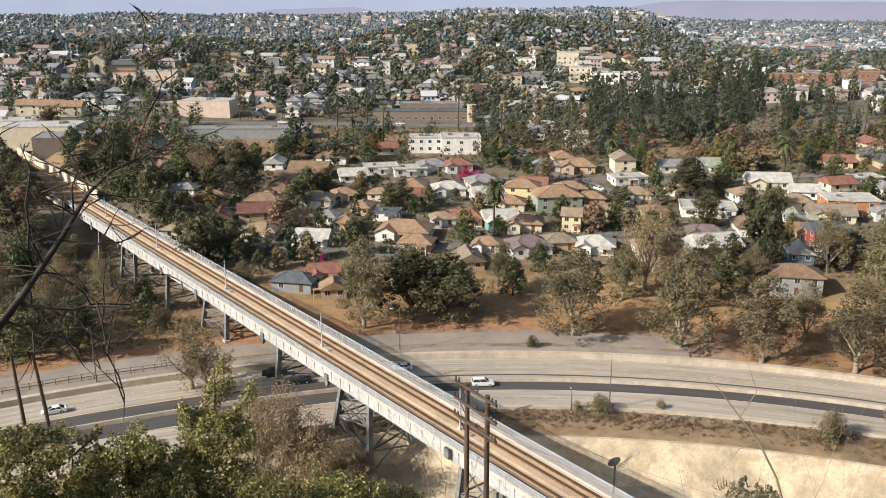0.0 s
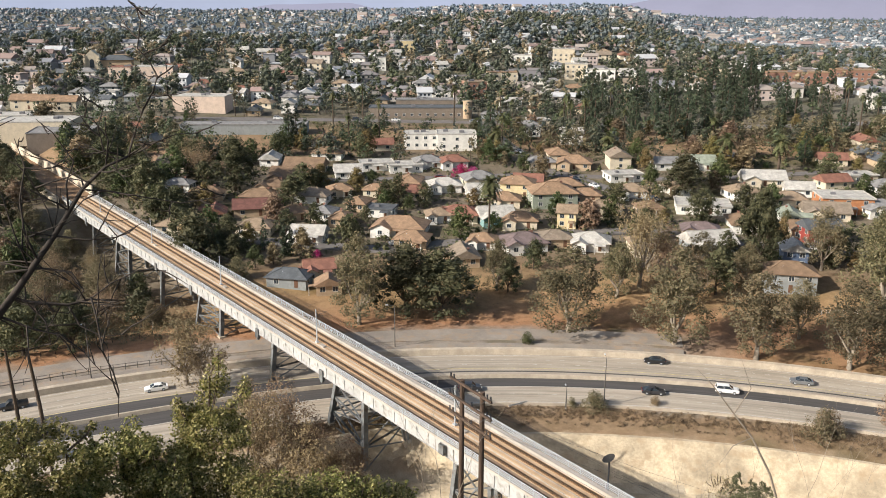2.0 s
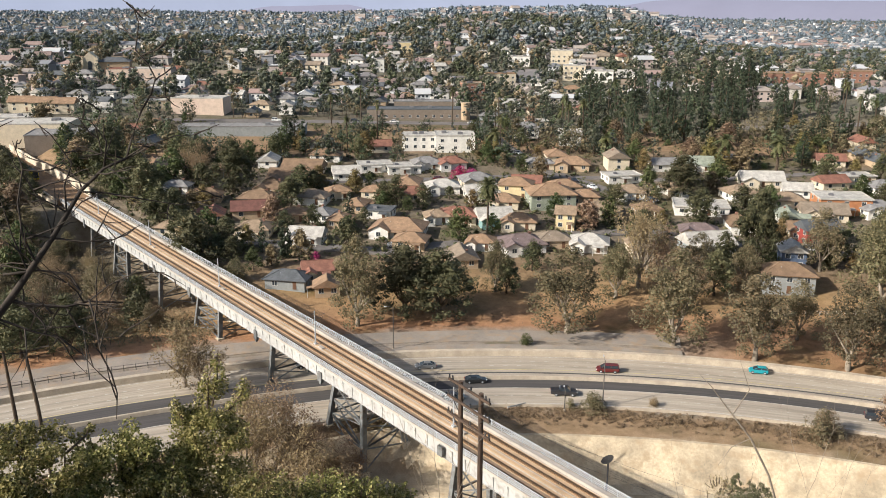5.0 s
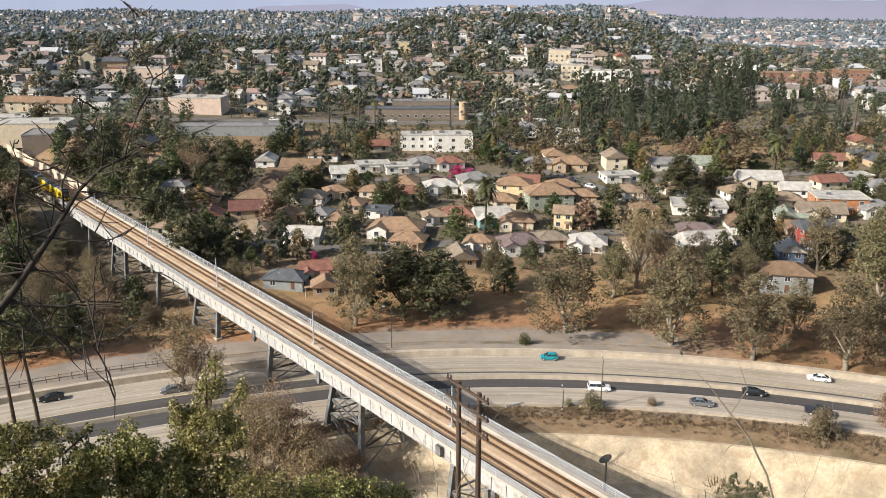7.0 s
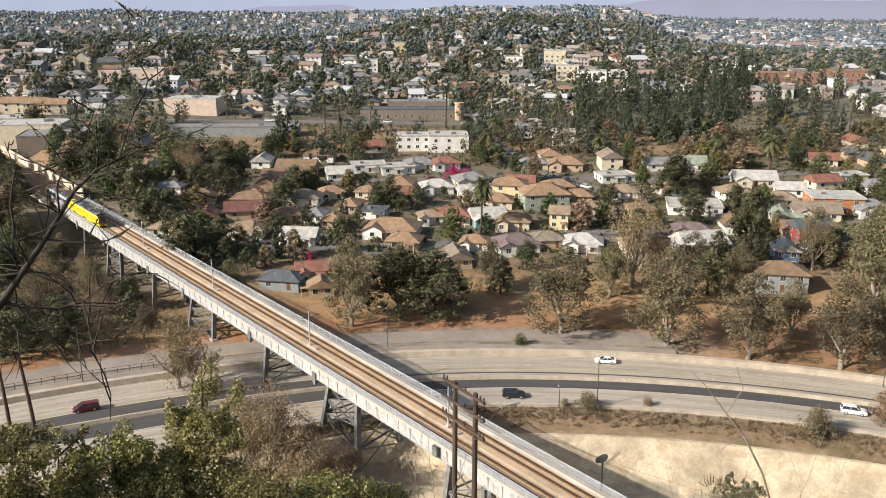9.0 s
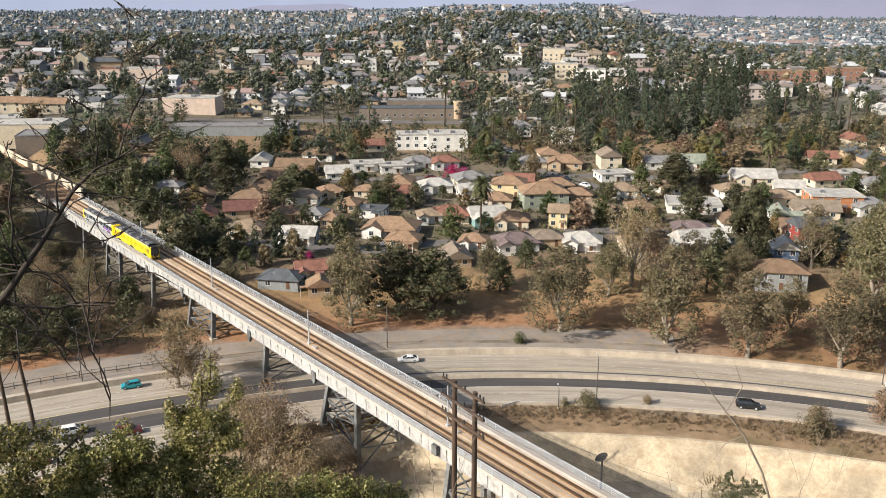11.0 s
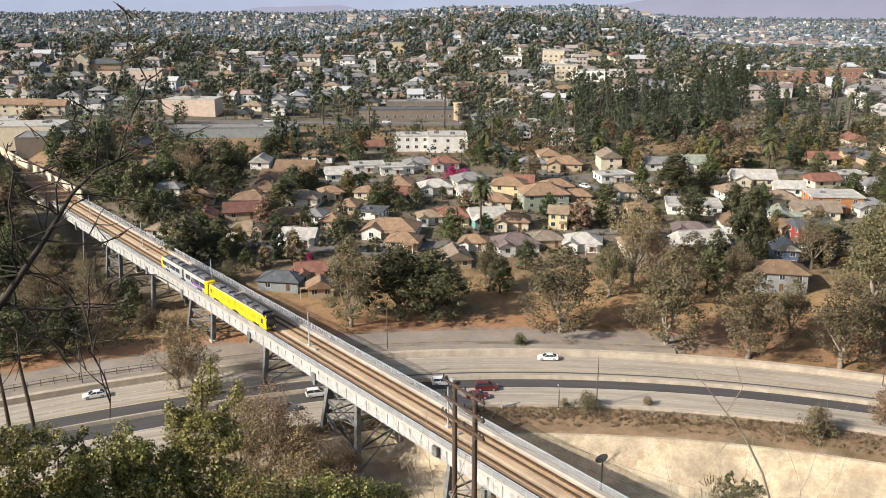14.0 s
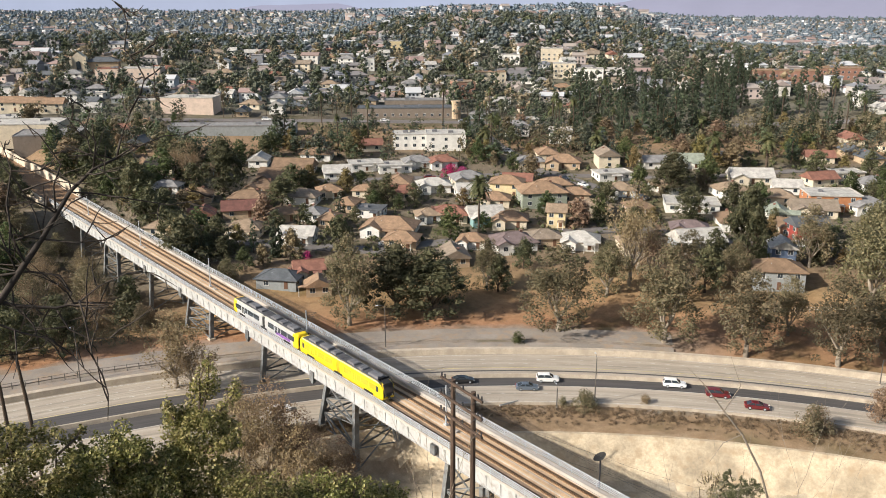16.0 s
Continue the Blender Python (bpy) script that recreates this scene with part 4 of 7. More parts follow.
DOOR = Build().box(-0.5, 0.5, -0.06, 0.0, 0.0, 2.05).box(-0.36, 0.36, -0.075, -0.06, 0.2, 0.9).box(-0.36, 0.36, -0.075, -0.06, 1.1, 1.85).mesh("door", MAT["doorwood"])
CHIM = Build().box(-0.4, 0.4, -0.3, 0.3, -1.2, 0.9).box(-0.46, 0.46, -0.36, 0.36, 0.901, 1.05).mesh("chimney", MAT["chimney"])
VENT = Build().tube([(0, 0, -0.4), (0, 0, 0.5)], 0.09, 6).mesh("vent_pipe", MAT["silver"])


class Plots:
    """Taken round plots, filed in squares of 25 m."""

    def __init__(self):
        self.cells = collections.defaultdict(list)

    def append(self, plot):
        x, y, r = plot
        k = r + 9
        for i in range(int((x - k) // 25), int((x + k) // 25) + 1):
            for j in range(int((y - k) // 25), int((y + k) // 25) + 1):
                self.cells[i, j].append(plot)

    def near(self, x, y):
        return self.cells.get((int(x // 25), int(y // 25)), ())


FOOTPRINTS = Plots()
STREETS = Plots()
LITE = Build().box(-0.72, 0.72, -0.06, 0.0, -0.08, 0.0).box(-0.72, 0.72, -0.06, 0.0, 1.25, 1.33).box(-0.72, -0.64, -0.06, 0.0, 0.0, 1.25).box(0.64, 0.72, -0.06, 0.0, 0.0, 1.25).box(-0.64, 0.64, -0.03, -0.002, 0.0, 1.25).mesh("window", MAT["frame"])
LITE.materials.append(MAT["glass"])
for poly in LITE.polygons[-6:]:
    poly.material_index = 1
WORDS = {"orange": "tan-orange", "brick": "brick-red", "pale": "pale", "slate": "dark slate-grey", "plum": "plum-brown", "sage": "grey-green", "taupe": "taupe"}


def roof_mesh(kind, w, d, h, over=0.6):
    """Hip, gable or flat roofing with an eave that has thickness, on a wall box of half sizes w, d and height h."""
    b = Build()
    W, D = w + over, d + over
    if kind == "flat":
        b.box(-W + 0.2, W - 0.2, -D + 0.2, D - 0.2, h, h + 0.22)
        b.box(-W + 0.2, W - 0.2, -D + 0.2, -D + 0.4, h + 0.221, h + 0.5).box(-W + 0.2, W - 0.2, D - 0.4, D - 0.2, h + 0.221, h + 0.5)
        b.box(-W + 0.2, -W + 0.4, -D + 0.4, D - 0.4, h + 0.221, h + 0.5).box(W - 0.4, W - 0.2, -D + 0.4, D - 0.4, h + 0.221, h + 0.5)
        return b
    rise = D * (0.45 if kind == "hip" else 0.52)
    r = max(0.3, W - D) if kind == "hip" else W
    n = len(b.v)
    for z in (h - 0.18, h):
        b.v += [(-W, -D, z), (W, -D, z), (W, D, z), (-W, D, z)]
    b.v += [(-r, 0, h + rise), (r, 0, h + rise)]
    b.f += [(n, n + 3, n + 2, n + 1)] + [(n + k, n + (k + 1) % 4, n + 4 + (k + 1) % 4, n + 4 + k) for k in range(4)]
    b.f += [(n + 4, n + 5, n + 9, n + 8), (n + 6, n + 7, n + 8, n + 9), (n + 5, n + 6, n + 9), (n + 7, n + 4, n + 8)]
    # ridge cap and, for hips, hip caps
    b.beam((-r, 0, h + rise + 0.04), (r, 0, h + rise + 0.04), 0.3, 0.09)
    if kind == "hip":
        for sx in (-1, 1):
            for sy in (-1, 1):
                b.beam((sx * r, 0, h + rise + 0.03), (sx * W, sy * D, h + 0.05), 0.22, 0.07)
    return b


def add_window(parent, m):
    wd = part("window", FRAME, None, parent, "", m)
    part("pane", PANE, None, wd)


def house(x, y, yaw, w, d, kind, roofing, walls, name="house", sink=1.5, lite=False):
    """A dwelling of w x d metres; a 2 after the roof's kind gives it an upper storey."""
    storeys = 2 if kind.endswith("2") else 1
    kind = kind.rstrip("2")
    h = 2.4 * storeys + 0.2
    w, d = w * 0.95, d * 0.93
    z = ground_z(x, y)
    rw, ww = WORDS.get(roofing, roofing), {"orange": "orange", "teal": "teal-trimmed"}.get(walls, walls)
    home = thing(name, "%s%s stucco house with a %s %s roof" % ("two-storey " if storeys == 2 else "", ww, rw, {"hip": "hipped", "gable": "gabled", "flat": "flat"}[kind]), "house", pose(x, y, z, rz=yaw), "houses of the neighbourhood")
    a, b = w / 2, d / 2
    body = Build().box(-a, a, -b, b, -sink, h - 0.19)
    if kind == "gable":
        rise = (b + 0.6) * 0.52 - 0.35
        n = len(body.v)
        body.v += [(-a, -b, h - 0.19), (-a, b, h - 0.19), (-a, 0, h + rise), (a, -b, h - 0.19), (a, b, h - 0.19), (a, 0, h + rise)]
        body.f += [(n, n + 2, n + 1), (n + 3, n + 4, n + 5)]
    wl = part("wall", body, WALL[walls], home)
    rf = part("roof", fix_normals(roof_mesh(kind, a, b, h).mesh("roof", ROOF[roofing])), None, home)
    rnd = random.Random(int(x * 13 + y * 7))
    winged = not lite and storeys == 1 and kind != "flat" and w > 6.5 and rnd.random() < 0.6
    if winged:
        # a gabled wing that comes forward beside the door
        g, fwd, q = w * 0.19, rnd.uniform(1.4, 2.8), -a + w * 0.19
        top = h + (g + 0.45) * 0.5
        wb = Build().box(q - g, q + g, -b - fwd, -b + 0.3, -sink, h - 0.19)
        n = len(wb.v)
        wb.v += [(q - g, -b - fwd, h - 0.19), (q + g, -b - fwd, h - 0.19), (q, -b - fwd, top - 0.3)]
        wb.f += [(n, n + 1, n + 2)]
        part("wing_wall", wb, WALL[walls], home)
        e, front, back = g + 0.45, -b - fwd - 0.5, 0.0
        part("wing_roof", fix_normals(Build().rings([[(q - e, yy, h - 0.16), (q, yy, top - 0.16), (q + e, yy, h - 0.16), (q + e, yy, h + 0.02), (q, yy, top + 0.02), (q - e, yy, h + 0.02)] for yy in (front, back)]).mesh("wing_roof", ROOF[roofing])), None, home)
        add_window(home, Matrix.Translation((q, -b - fwd - 0.004, 0.85)))
    for st in range(storeys):
        zz = 0.85 + 2.4 * st
        n = 2 if lite else max(2, int(w / 4.2))
        for i in range(n):
            u = -a + (i + 0.5) * w / n
            if winged and i == 0:
                continue
            if lite:
                part("window", LITE, None, home, "", Matrix.Translation((u, -b - 0.004, zz)))
            elif st == 0 and i == n // 2:
                part("door", DOOR, None, home, "", Matrix.Translation((u, -b - 0.004, 0.1)))
            else:
                add_window(home, Matrix.Translation((u, -b - 0.004, zz)))
        for s in (-1, 1):
            for v in (-0.25, 0.25):
                if lite:
                    if v > 0:
                        part("window", LITE, None, home, "", Matrix.Translation((s * (a + 0.004), 0, zz)) @ Matrix.Rotation(radians(90 * s), 4, "Z"))
                    continue
                add_window(home, Matrix.Translation((s * (a + 0.004), v * d, zz)) @ Matrix.Rotation(radians(90 * s), 4, "Z"))
    if kind != "flat":
        if rnd.random() < 0.5:
            part("chimney", CHIM, None, rf, "brick chimney", Matrix.Translation((a * 0.45, b * 0.25, h + b * 0.3)))
        if not lite:
            part("vent_pipe", VENT, None, rf, "", Matrix.Translation((-a * 0.3, -b * 0.45, h + b * 0.22)))
    else:
        part("roof_unit", Build().box(-a * 0.5, -a * 0.5 + 1.4, -0.6, 0.6, h + 0.221, h + 0.95, 0.04), MAT["equip"], rf, "grey roof unit")
    if rnd.random() < 0.6 and not lite:
        # porch: a lower lean-to roof on two posts
        pw = w * 0.32
        u = -a + w * (max(2, int(w / 4.2)) // 2 + 0.5) / max(2, int(w / 4.2))
        p = Build()
        p.v += [(u - pw / 2, -b - 2.1, 2.1), (u + pw / 2, -b - 2.1, 2.1), (u + pw / 2, -b - 0.02, 2.4), (u - pw / 2, -b - 0.02, 2.4), (u - pw / 2, -b - 2.1, 2.23), (u + pw / 2, -b - 2.1, 2.23), (u + pw / 2, -b - 0.02, 2.53), (u - pw / 2, -b - 0.02, 2.53)]
        p.f += [(0, 3, 2, 1), (4, 5, 6, 7), (0, 1, 5, 4), (1, 2, 6, 5), (2, 3, 7, 6), (3, 0, 4, 7)]
        porch = part("porch", p, ROOF[roofing], home)
        for s in (-1, 1):
            part("porch_post", Build().box(u + s * pw * 0.44 - 0.07, u + s * pw * 0.44 + 0.07, -b - 2.0, -b - 1.86, -1.0, 2.11), MAT["frame"], porch)
    FOOTPRINTS.append((x, y, max(w, d) * 0.62 + 0.5))
    return home


house(-58.1, 332.0, -6, 15.8, 12.2, "gable", "brown", "cream")
house(-59.9, 316.6, -6, 17.3, 12.5, "gable", "brown", "tan")
house(-67.0, 276.7, 12, 12.0, 9.3, "gable", "maroon", "tan")
house(-48.8, 292.8, -10, 12.0, 9.3, "hip", "taupe", "white")
house(-40.8, 300.2, 14, 8.6, 7.0, "hip", "orange", "cream")
house(-27.7, 300.5, -8, 8.6, 7.0, "hip", "orange", "cream")
house(-52.1, 272.2, 12, 10.3, 7.8, "hip", "brown", "tan")
house(-42.1, 273.1, 78, 8.4, 7.0, "hip", "grey", "white")
house(-44.0, 251.5, -6, 10.8, 7.5, "gable", "pale", "white")
house(-60.9, 257.3, -6, 10.8, 8.9, "hip", "tan", "cream")
house(-35.8, 267.2, 78, 8.2, 7.0, "hip", "orange", "tan")
house(-23.9, 277.3, -12, 9.4, 7.4, "flat", "slate", "white")
house(-16.3, 260.1, -10, 16.9, 11.5, "hip", "orange", "white")
house(2.4, 273.7, -10, 13.0, 9.2, "hip", "brick", "cream")
house(-12.2, 247.9, -10, 10.2, 8.3, "hip", "orange", "tan")
house(-3.5, 308.2, 6, 12.5, 9.3, "hip", "pale", "white")
house(9.2, 317.7, 12, 12.8, 10.2, "hip", "grey", "cream")
house(10.4, 300.6, 12, 11.8, 8.6, "gable", "pale", "white")
house(13.5, 271.7, 12, 11.5, 9.7, "gable", "pale", "teal")
house(17.8, 289.9, -6, 11.0, 9.1, "hip", "orange", "cream")
house(-43.2, 216.8, -10, 11.5, 7.6, "hip", "slate", "grey")
house(-36.6, 223.3, 14, 8.1, 7.0, "gable", "brick", "cream")
house(-32.5, 212.5, -80, 5.4, 7.0, "gable", "orange", "tan")
house(2.9, 233.9, -80, 10.0, 8.2, "gable", "taupe", "tan")
house(-31.0, 339.0, 12, 13.7, 10.3, "flat", "pale", "white")
house(-19.5, 336.5, 12, 13.6, 10.4, "flat", "pale", "white")
house(20.7, 245.8, 12, 13.2, 10.1, "hip", "plum", "white")
house(30.4, 249.2, 6, 10.3, 8.1, "hip", "taupe", "tan")
house(41.0, 246.4, -10, 11.3, 9.3, "hip", "pale", "white")
house(21.5, 267.4, -6, 11.3, 8.9, "hip", "orange", "cream")
house(34.0, 291.0, 6, 16.2, 13.0, "hip2", "orange", "sage")
house(23.0, 302.0, -10, 12.3, 9.7, "hip2", "orange", "yellow")
house(46.5, 295.6, -6, 10.1, 7.8, "hip", "orange", "tan")
house(50.0, 280.5, 6, 12.0, 8.5, "hip", "tan", "cream")
house(36.5, 267.1, -12, 6.2, 7.0, "gable2", "tan", "yellow")
house(64.5, 323.0, 12, 13.7, 9.2, "flat", "pale", "white")
house(83.8, 283.0, -10, 18.3, 13.0, "flat", "pale", "white")
house(114.7, 315.2, -6, 15.8, 10.3, "gable", "pale", "cream")
house(75.2, 245.0, 12, 14.0, 11.2, "gable", "pale", "grey")
house(76.1, 256.5, -10, 11.6, 7.7, "hip", "plum", "tan")
house(87.6, 214.7, -10, 13.4, 9.7, "hip2", "brown", "grey")
house(94.9, 230.5, 78, 7.8, 7.0, "gable2", "pale", "blue")
house(109.4, 249.2, 6, 10.7, 8.1, "gable2", "slate", "red")
house(107.5, 256.4, -12, 8.3, 7.0, "gable", "brown", "tan")
house(121.0, 273.5, -10, 14.5, 9.8, "gable", "taupe", "cream")
house(108.2, 270.0, 78, 9.0, 7.0, "gable", "sage", "white")
house(129.8, 281.3, -6, 17.1, 13.0, "flat2", "pale", "orange")
house(139.4, 276.6, 6, 12.5, 9.7, "hip", "grey", "white")
house(97.7, 339.9, -6, 12.3, 9.7, "gable", "sage", "white")
house(84.5, 339.6, 6, 10.8, 7.7, "gable", "grey", "white")
house(-65.0, 304.7, -6, 10.5, 8.7, "hip", "brown", "tan")
house(-10.7, 343.2, 12, 11.5, 8.3, "hip", "grey", "white")
house(-0.4, 343.3, 12, 11.5, 9.0, "hip", "brick", "white")
house(48.6, 342.1, -10, 13.9, 10.7, "hip", "orange", "tan")
house(35.0, 342.7, 6, 11.5, 8.5, "hip", "grey", "cream")
house(63.4, 300.8, -6, 10.4, 8.7, "hip", "tan", "white")
house(-40.7, 325.5, 12, 10.6, 8.9, "gable", "pale", "white")
house(-32.1, 284.3, 78, 9.3, 7.0, "hip", "orange", "tan")
house(65.0, 279.9, 8, 8.6, 7.0, "hip", "brown", "tan")
house(101.2, 298.9, 12, 10.6, 9.0, "hip", "tan", "white")
house(-86.3, 292.7, 6, 12.3, 8.1, "hip", "brown", "tan")
house(-99.3, 303.0, -6, 10.7, 7.1, "hip", "grey", "white")
house(-77.4, 270.0, -80, 8.6, 7.0, "gable", "brick", "tan")
house(153.9, 302.4, 6, 11.4, 8.9, "hip", "grey", "white")
house(151.0, 316.6, 6, 10.8, 8.3, "flat", "pale", "cream")
house(-5.0, 271.8, 8, 8.1, 7.0, "hip", "tan", "white")
house(9.0, 246.9, -12, 8.5, 7.0, "hip", "orange", "white")
house(80.3, 303.8, -80, 9.3, 7.0, "hip", "tan", "white")
house(-89.3, 328.0, 6, 11.4, 8.0, "hip", "brown", "tan")


# ---------------- larger buildings ----------------
def block(name, label, category, x, y, yaw, w, d, h, walls, floors, cols, roofing="pale", sink=4.0, tower=None):
    """A flat-roofed building with a parapet and rows of windows."""
    z = ground_z(x, y)
    home = thing(name, label, category, pose(x, y, z, rz=yaw))
    a, b = w / 2, d / 2
    part("wall", Build().box(-a, a, -b, b, -sink, h), WALL[walls], home)
    rf = part("roof", roof_mesh("flat", a, b, h + 0.002, 0.3), ROOF[roofing], home)
    rnd = random.Random(int(x * 3 + y))
    for i in range(2):
        u, v = rnd.uniform(-a * 0.7, a * 0.5), rnd.uniform(-b * 0.5, b * 0.3)
        part("roof_unit", Build().box(u, u + 2.2, v, v + 1.5, h + 0.23, h + 1.2, 0.05), MAT["equip"], rf, "grey roof unit")
    for f in range(floors):
        for i in range(cols):
            u = -a + (i + 0.5) * w / cols
            add_window(home, Matrix.Translation((u, -b - 0.004, 1.0 + f * 3.1)))
        for s in (-1, 1):
            for v in (-0.3, 0.0, 0.3):
                add_window(home, Matrix.Translation((s * (a + 0.004), v * d, 1.0 + f * 3.1)) @ Matrix.Rotation(radians(90 * s), 4, "Z"))
    FOOTPRINTS.append((x, y, max(w, d) * 0.6))
    FOOTPRINTS.append((x - 12 * x / y, y - 12, max(w, d) * 0.42))
    return home


block("apartment_block", "long white two-storey apartment block with a flat roof", "building", -14.5, 376, 3, 15, 12, 6.0, "white", 2, 4)
block("apartment_block", "white two-storey apartment block with a bare side wall", "building", 1.0, 375, 3, 17, 14, 6.6, "white", 2, 3)
block("school_building", "long low grey-brown commercial building with a dark roof", "building", -20.5, 463, 2, 50, 13, 5.0, "drab", 1, 12, "slate")
block("commercial_hall", "low grey-brown commercial hall with a grey roof", "building", -16.0, 492, 2, 34, 10, 5.2, "drab", 1, 6, "grey")
block("warehouse", "pinkish windowless warehouse with a pale flat roof", "warehouse", -134, 460, -3, 28, 14, 8.0, "pink", 0, 0)
block("warehouse", "cream warehouse with a pale flat roof", "warehouse", -190, 392, 8, 32, 20, 6.5, "cream", 0, 0)
block("warehouse", "white lower warehouse with a pale flat roof", "warehouse", -222, 424, 8, 28, 16, 6.5, "white", 0, 0)
block("retail_building", "long low grey retail building with a flat roof", "building", -98, 402, 4, 58, 12, 4.2, "grey", 0, 0, "grey")
block("retail_building", "low grey-roofed retail hall", "building", -172, 375, 12, 26, 20, 5.0, "drab", 0, 0, "grey")
block("office_block", "pinkish two-storey office block", "building", -206, 540, 2, 14, 12, 7.5, "pink", 2, 3, "brick")
block("office_block", "long pinkish two-storey office block", "building", -187, 544, 2, 25, 12, 8.0, "pink", 2, 5)
block("apartment_block", "brick-red three-storey apartment block with many windows", "building", 12.2, 538, 12, 13, 13, 10.0, "brickred", 3, 4, "tan")
block("apartment_block", "tan apartment block on the hillside", "building", 32, 592, 6, 20, 10, 7, "cream", 2, 5, "orange")
block("apartment_block", "cream three-storey apartment block on the hillside", "building", 83, 599, -6, 15, 11, 9.5, "cream", 3, 4)
block("apartment_block", "cream apartment block on the hillside", "building", 81, 655, -6, 16, 11, 9, "cream", 2, 4)
block("apartment_block", "white apartment block with long balconies", "building", 98, 590, -8, 20, 11, 7.0, "white", 2, 6)
block("school_building", "long brick-red school building with pale bands", "building", 214, 550, -4, 38, 14, 7.5, "brickred", 2, 10, "orange")
block("school_building", "brick-red school wing with a flat roof", "building", 256, 560, -4, 30, 12, 7.0, "brickred", 2, 8, "orange")
block("apartment_block", "small white block on the hillside", "building", -54, 639, 4, 8, 9, 8.5, "white", 2, 2)
block("apartment_block", "yellow block on the hillside", "building", -37, 720, 4, 16, 10, 8, "yellow", 2, 4)
block("apartment_block", "white apartment block on the hillside", "building", 49, 650, -5, 16, 9, 6.5, "white", 2, 4)
block("commercial_hall", "large cream hall on the hillside", "building", -179, 795, 5, 24, 18, 9, "cream", 1, 5)
tower = thing("round_tower", "round tan concrete tower beside the low building", "tower", pose(7.0, 458, ground_z(7.0, 458)))
part("drum", Build().tube([(0, 0, -3), (0, 0, 8.5)], 2.4, 20), WALL["tan"], tower)
part("cap", Build().tube([(0, 0, 8.501), (0, 0, 9.2)], [2.65, 2.55], 20), WALL["tan"], tower)
FOOTPRINTS.append((7.0, 458, 5))


def church():
    x, y = -233, 560
    c = thing("church", "tan brick church with a gabled front and arched window", "church", pose(x, y, ground_z(x, y), rz=12))
    b = Build()
    b.box(-4.5, 4.5, 0, 9, -3, 9)
    n = len(b.v)
    b.v += [(-4.5, 0, 9), (4.5, 0, 9), (0, 0, 13), (-4.5, 9, 9), (4.5, 9, 9), (0, 9, 13)]
    b.f += [(n, n + 1, n + 2), (n + 3, n + 5, n + 4), (n, n + 2, n + 5, n + 3), (n + 1, n + 4, n + 5, n + 2)]
    part("front", b, WALL["cream"], c)
    part("nave", Build().box(4.6, 24, 1, 12, -3, 6.5), WALL["tan"], c)
    part("roof", fix_normals(roof_mesh("hip", 9.8, 5.6, 0).mesh("roof", ROOF["slate"])), None, c, "dark slate roof", Matrix.Translation((14.3, 6.5, 6.7)))
    arch = [(1.3 * math.cos(math.pi * i / 10), -0.12, 6.0 + 1.3 * math.sin(math.pi * i / 10)) for i in range(11)] + [(-1.3, -0.12, 2.0), (1.3, -0.12, 2.0)]
    part("window", Build().rings([arch, [(p[0], -0.004, p[2]) for p in arch]]), MAT["glass"], c, "tall arched window")
    for s in (-1, 1):
        part("buttress", Build().box(s * 4.5 - 0.7, s * 4.5 + 0.7, -0.8, -0.004, -3, 8.0).box(s * 4.5 - 0.5, s * 4.5 + 0.5, -0.6, 0.0 - 0.004, 8.001, 10.2, 0.15), WALL["cream"], c)
    FOOTPRINTS.append((x + 8, y + 6, 16))


church()
for hx, hy, hw in ((-226, 453, 13), (-214, 452, 13), (-203, 451, 12)):
    house(hx, hy, 6, hw, 10, "gable2", "orange", "cream")


# ---------------- trees ----------------
def leaf_cloud(centres, count, size, rng, stretch=1.0, droop=0.0, cone=None):
    """Small folded leaf clumps scattered on the shells of many balls."""
    cs = np.array([c[:3] for c in centres])
    rs = np.array([c[3] for c in centres])
    pick = rng.choice(len(cs), count, p=rs ** 2 / (rs ** 2).sum())
    dirs = rng.normal(size=(count, 3))
    dirs /= np.linalg.norm(dirs, axis=1)[:, None]
    rad = rs[pick] * (0.45 + 0.6 * rng.random(count) ** 0.6)
    p = cs[pick] + dirs * rad[:, None] * np.array([1, 1, 0.8])
    a = rng.normal(size=(count, 3))
    a /= np.linalg.norm(a, axis=1)[:, None]
    # leaves lie about the ball's surface, with a strong disorder
    nrm = dirs + rng.normal(size=(count, 3)) * 0.7 + np.array([0, 0, 0.35])
    a = np.cross(a, nrm)
    a /= np.linalg.norm(a, axis=1)[:, None] + 1e-9
    b = np.cross(nrm, a)
    b /= np.linalg.norm(b, axis=1)[:, None] + 1e-9
    s = size * (0.6 + 0.8 * rng.random(count))[:, None]
    n_ = nrm / np.linalg.norm(nrm, axis=1)[:, None]
    v = np.stack([p - a * s, p - b * s * 0.55 * stretch + n_ * s * 0.15, p + a * s, p + b * s * 0.55 * stretch + n_ * s * 0.15], 1).reshape(-1, 3)
    idx = np.arange(count)[:, None] * 4
    f = (idx + np.array([0, 1, 2, 3])).tolist()
    return v.tolist(), f


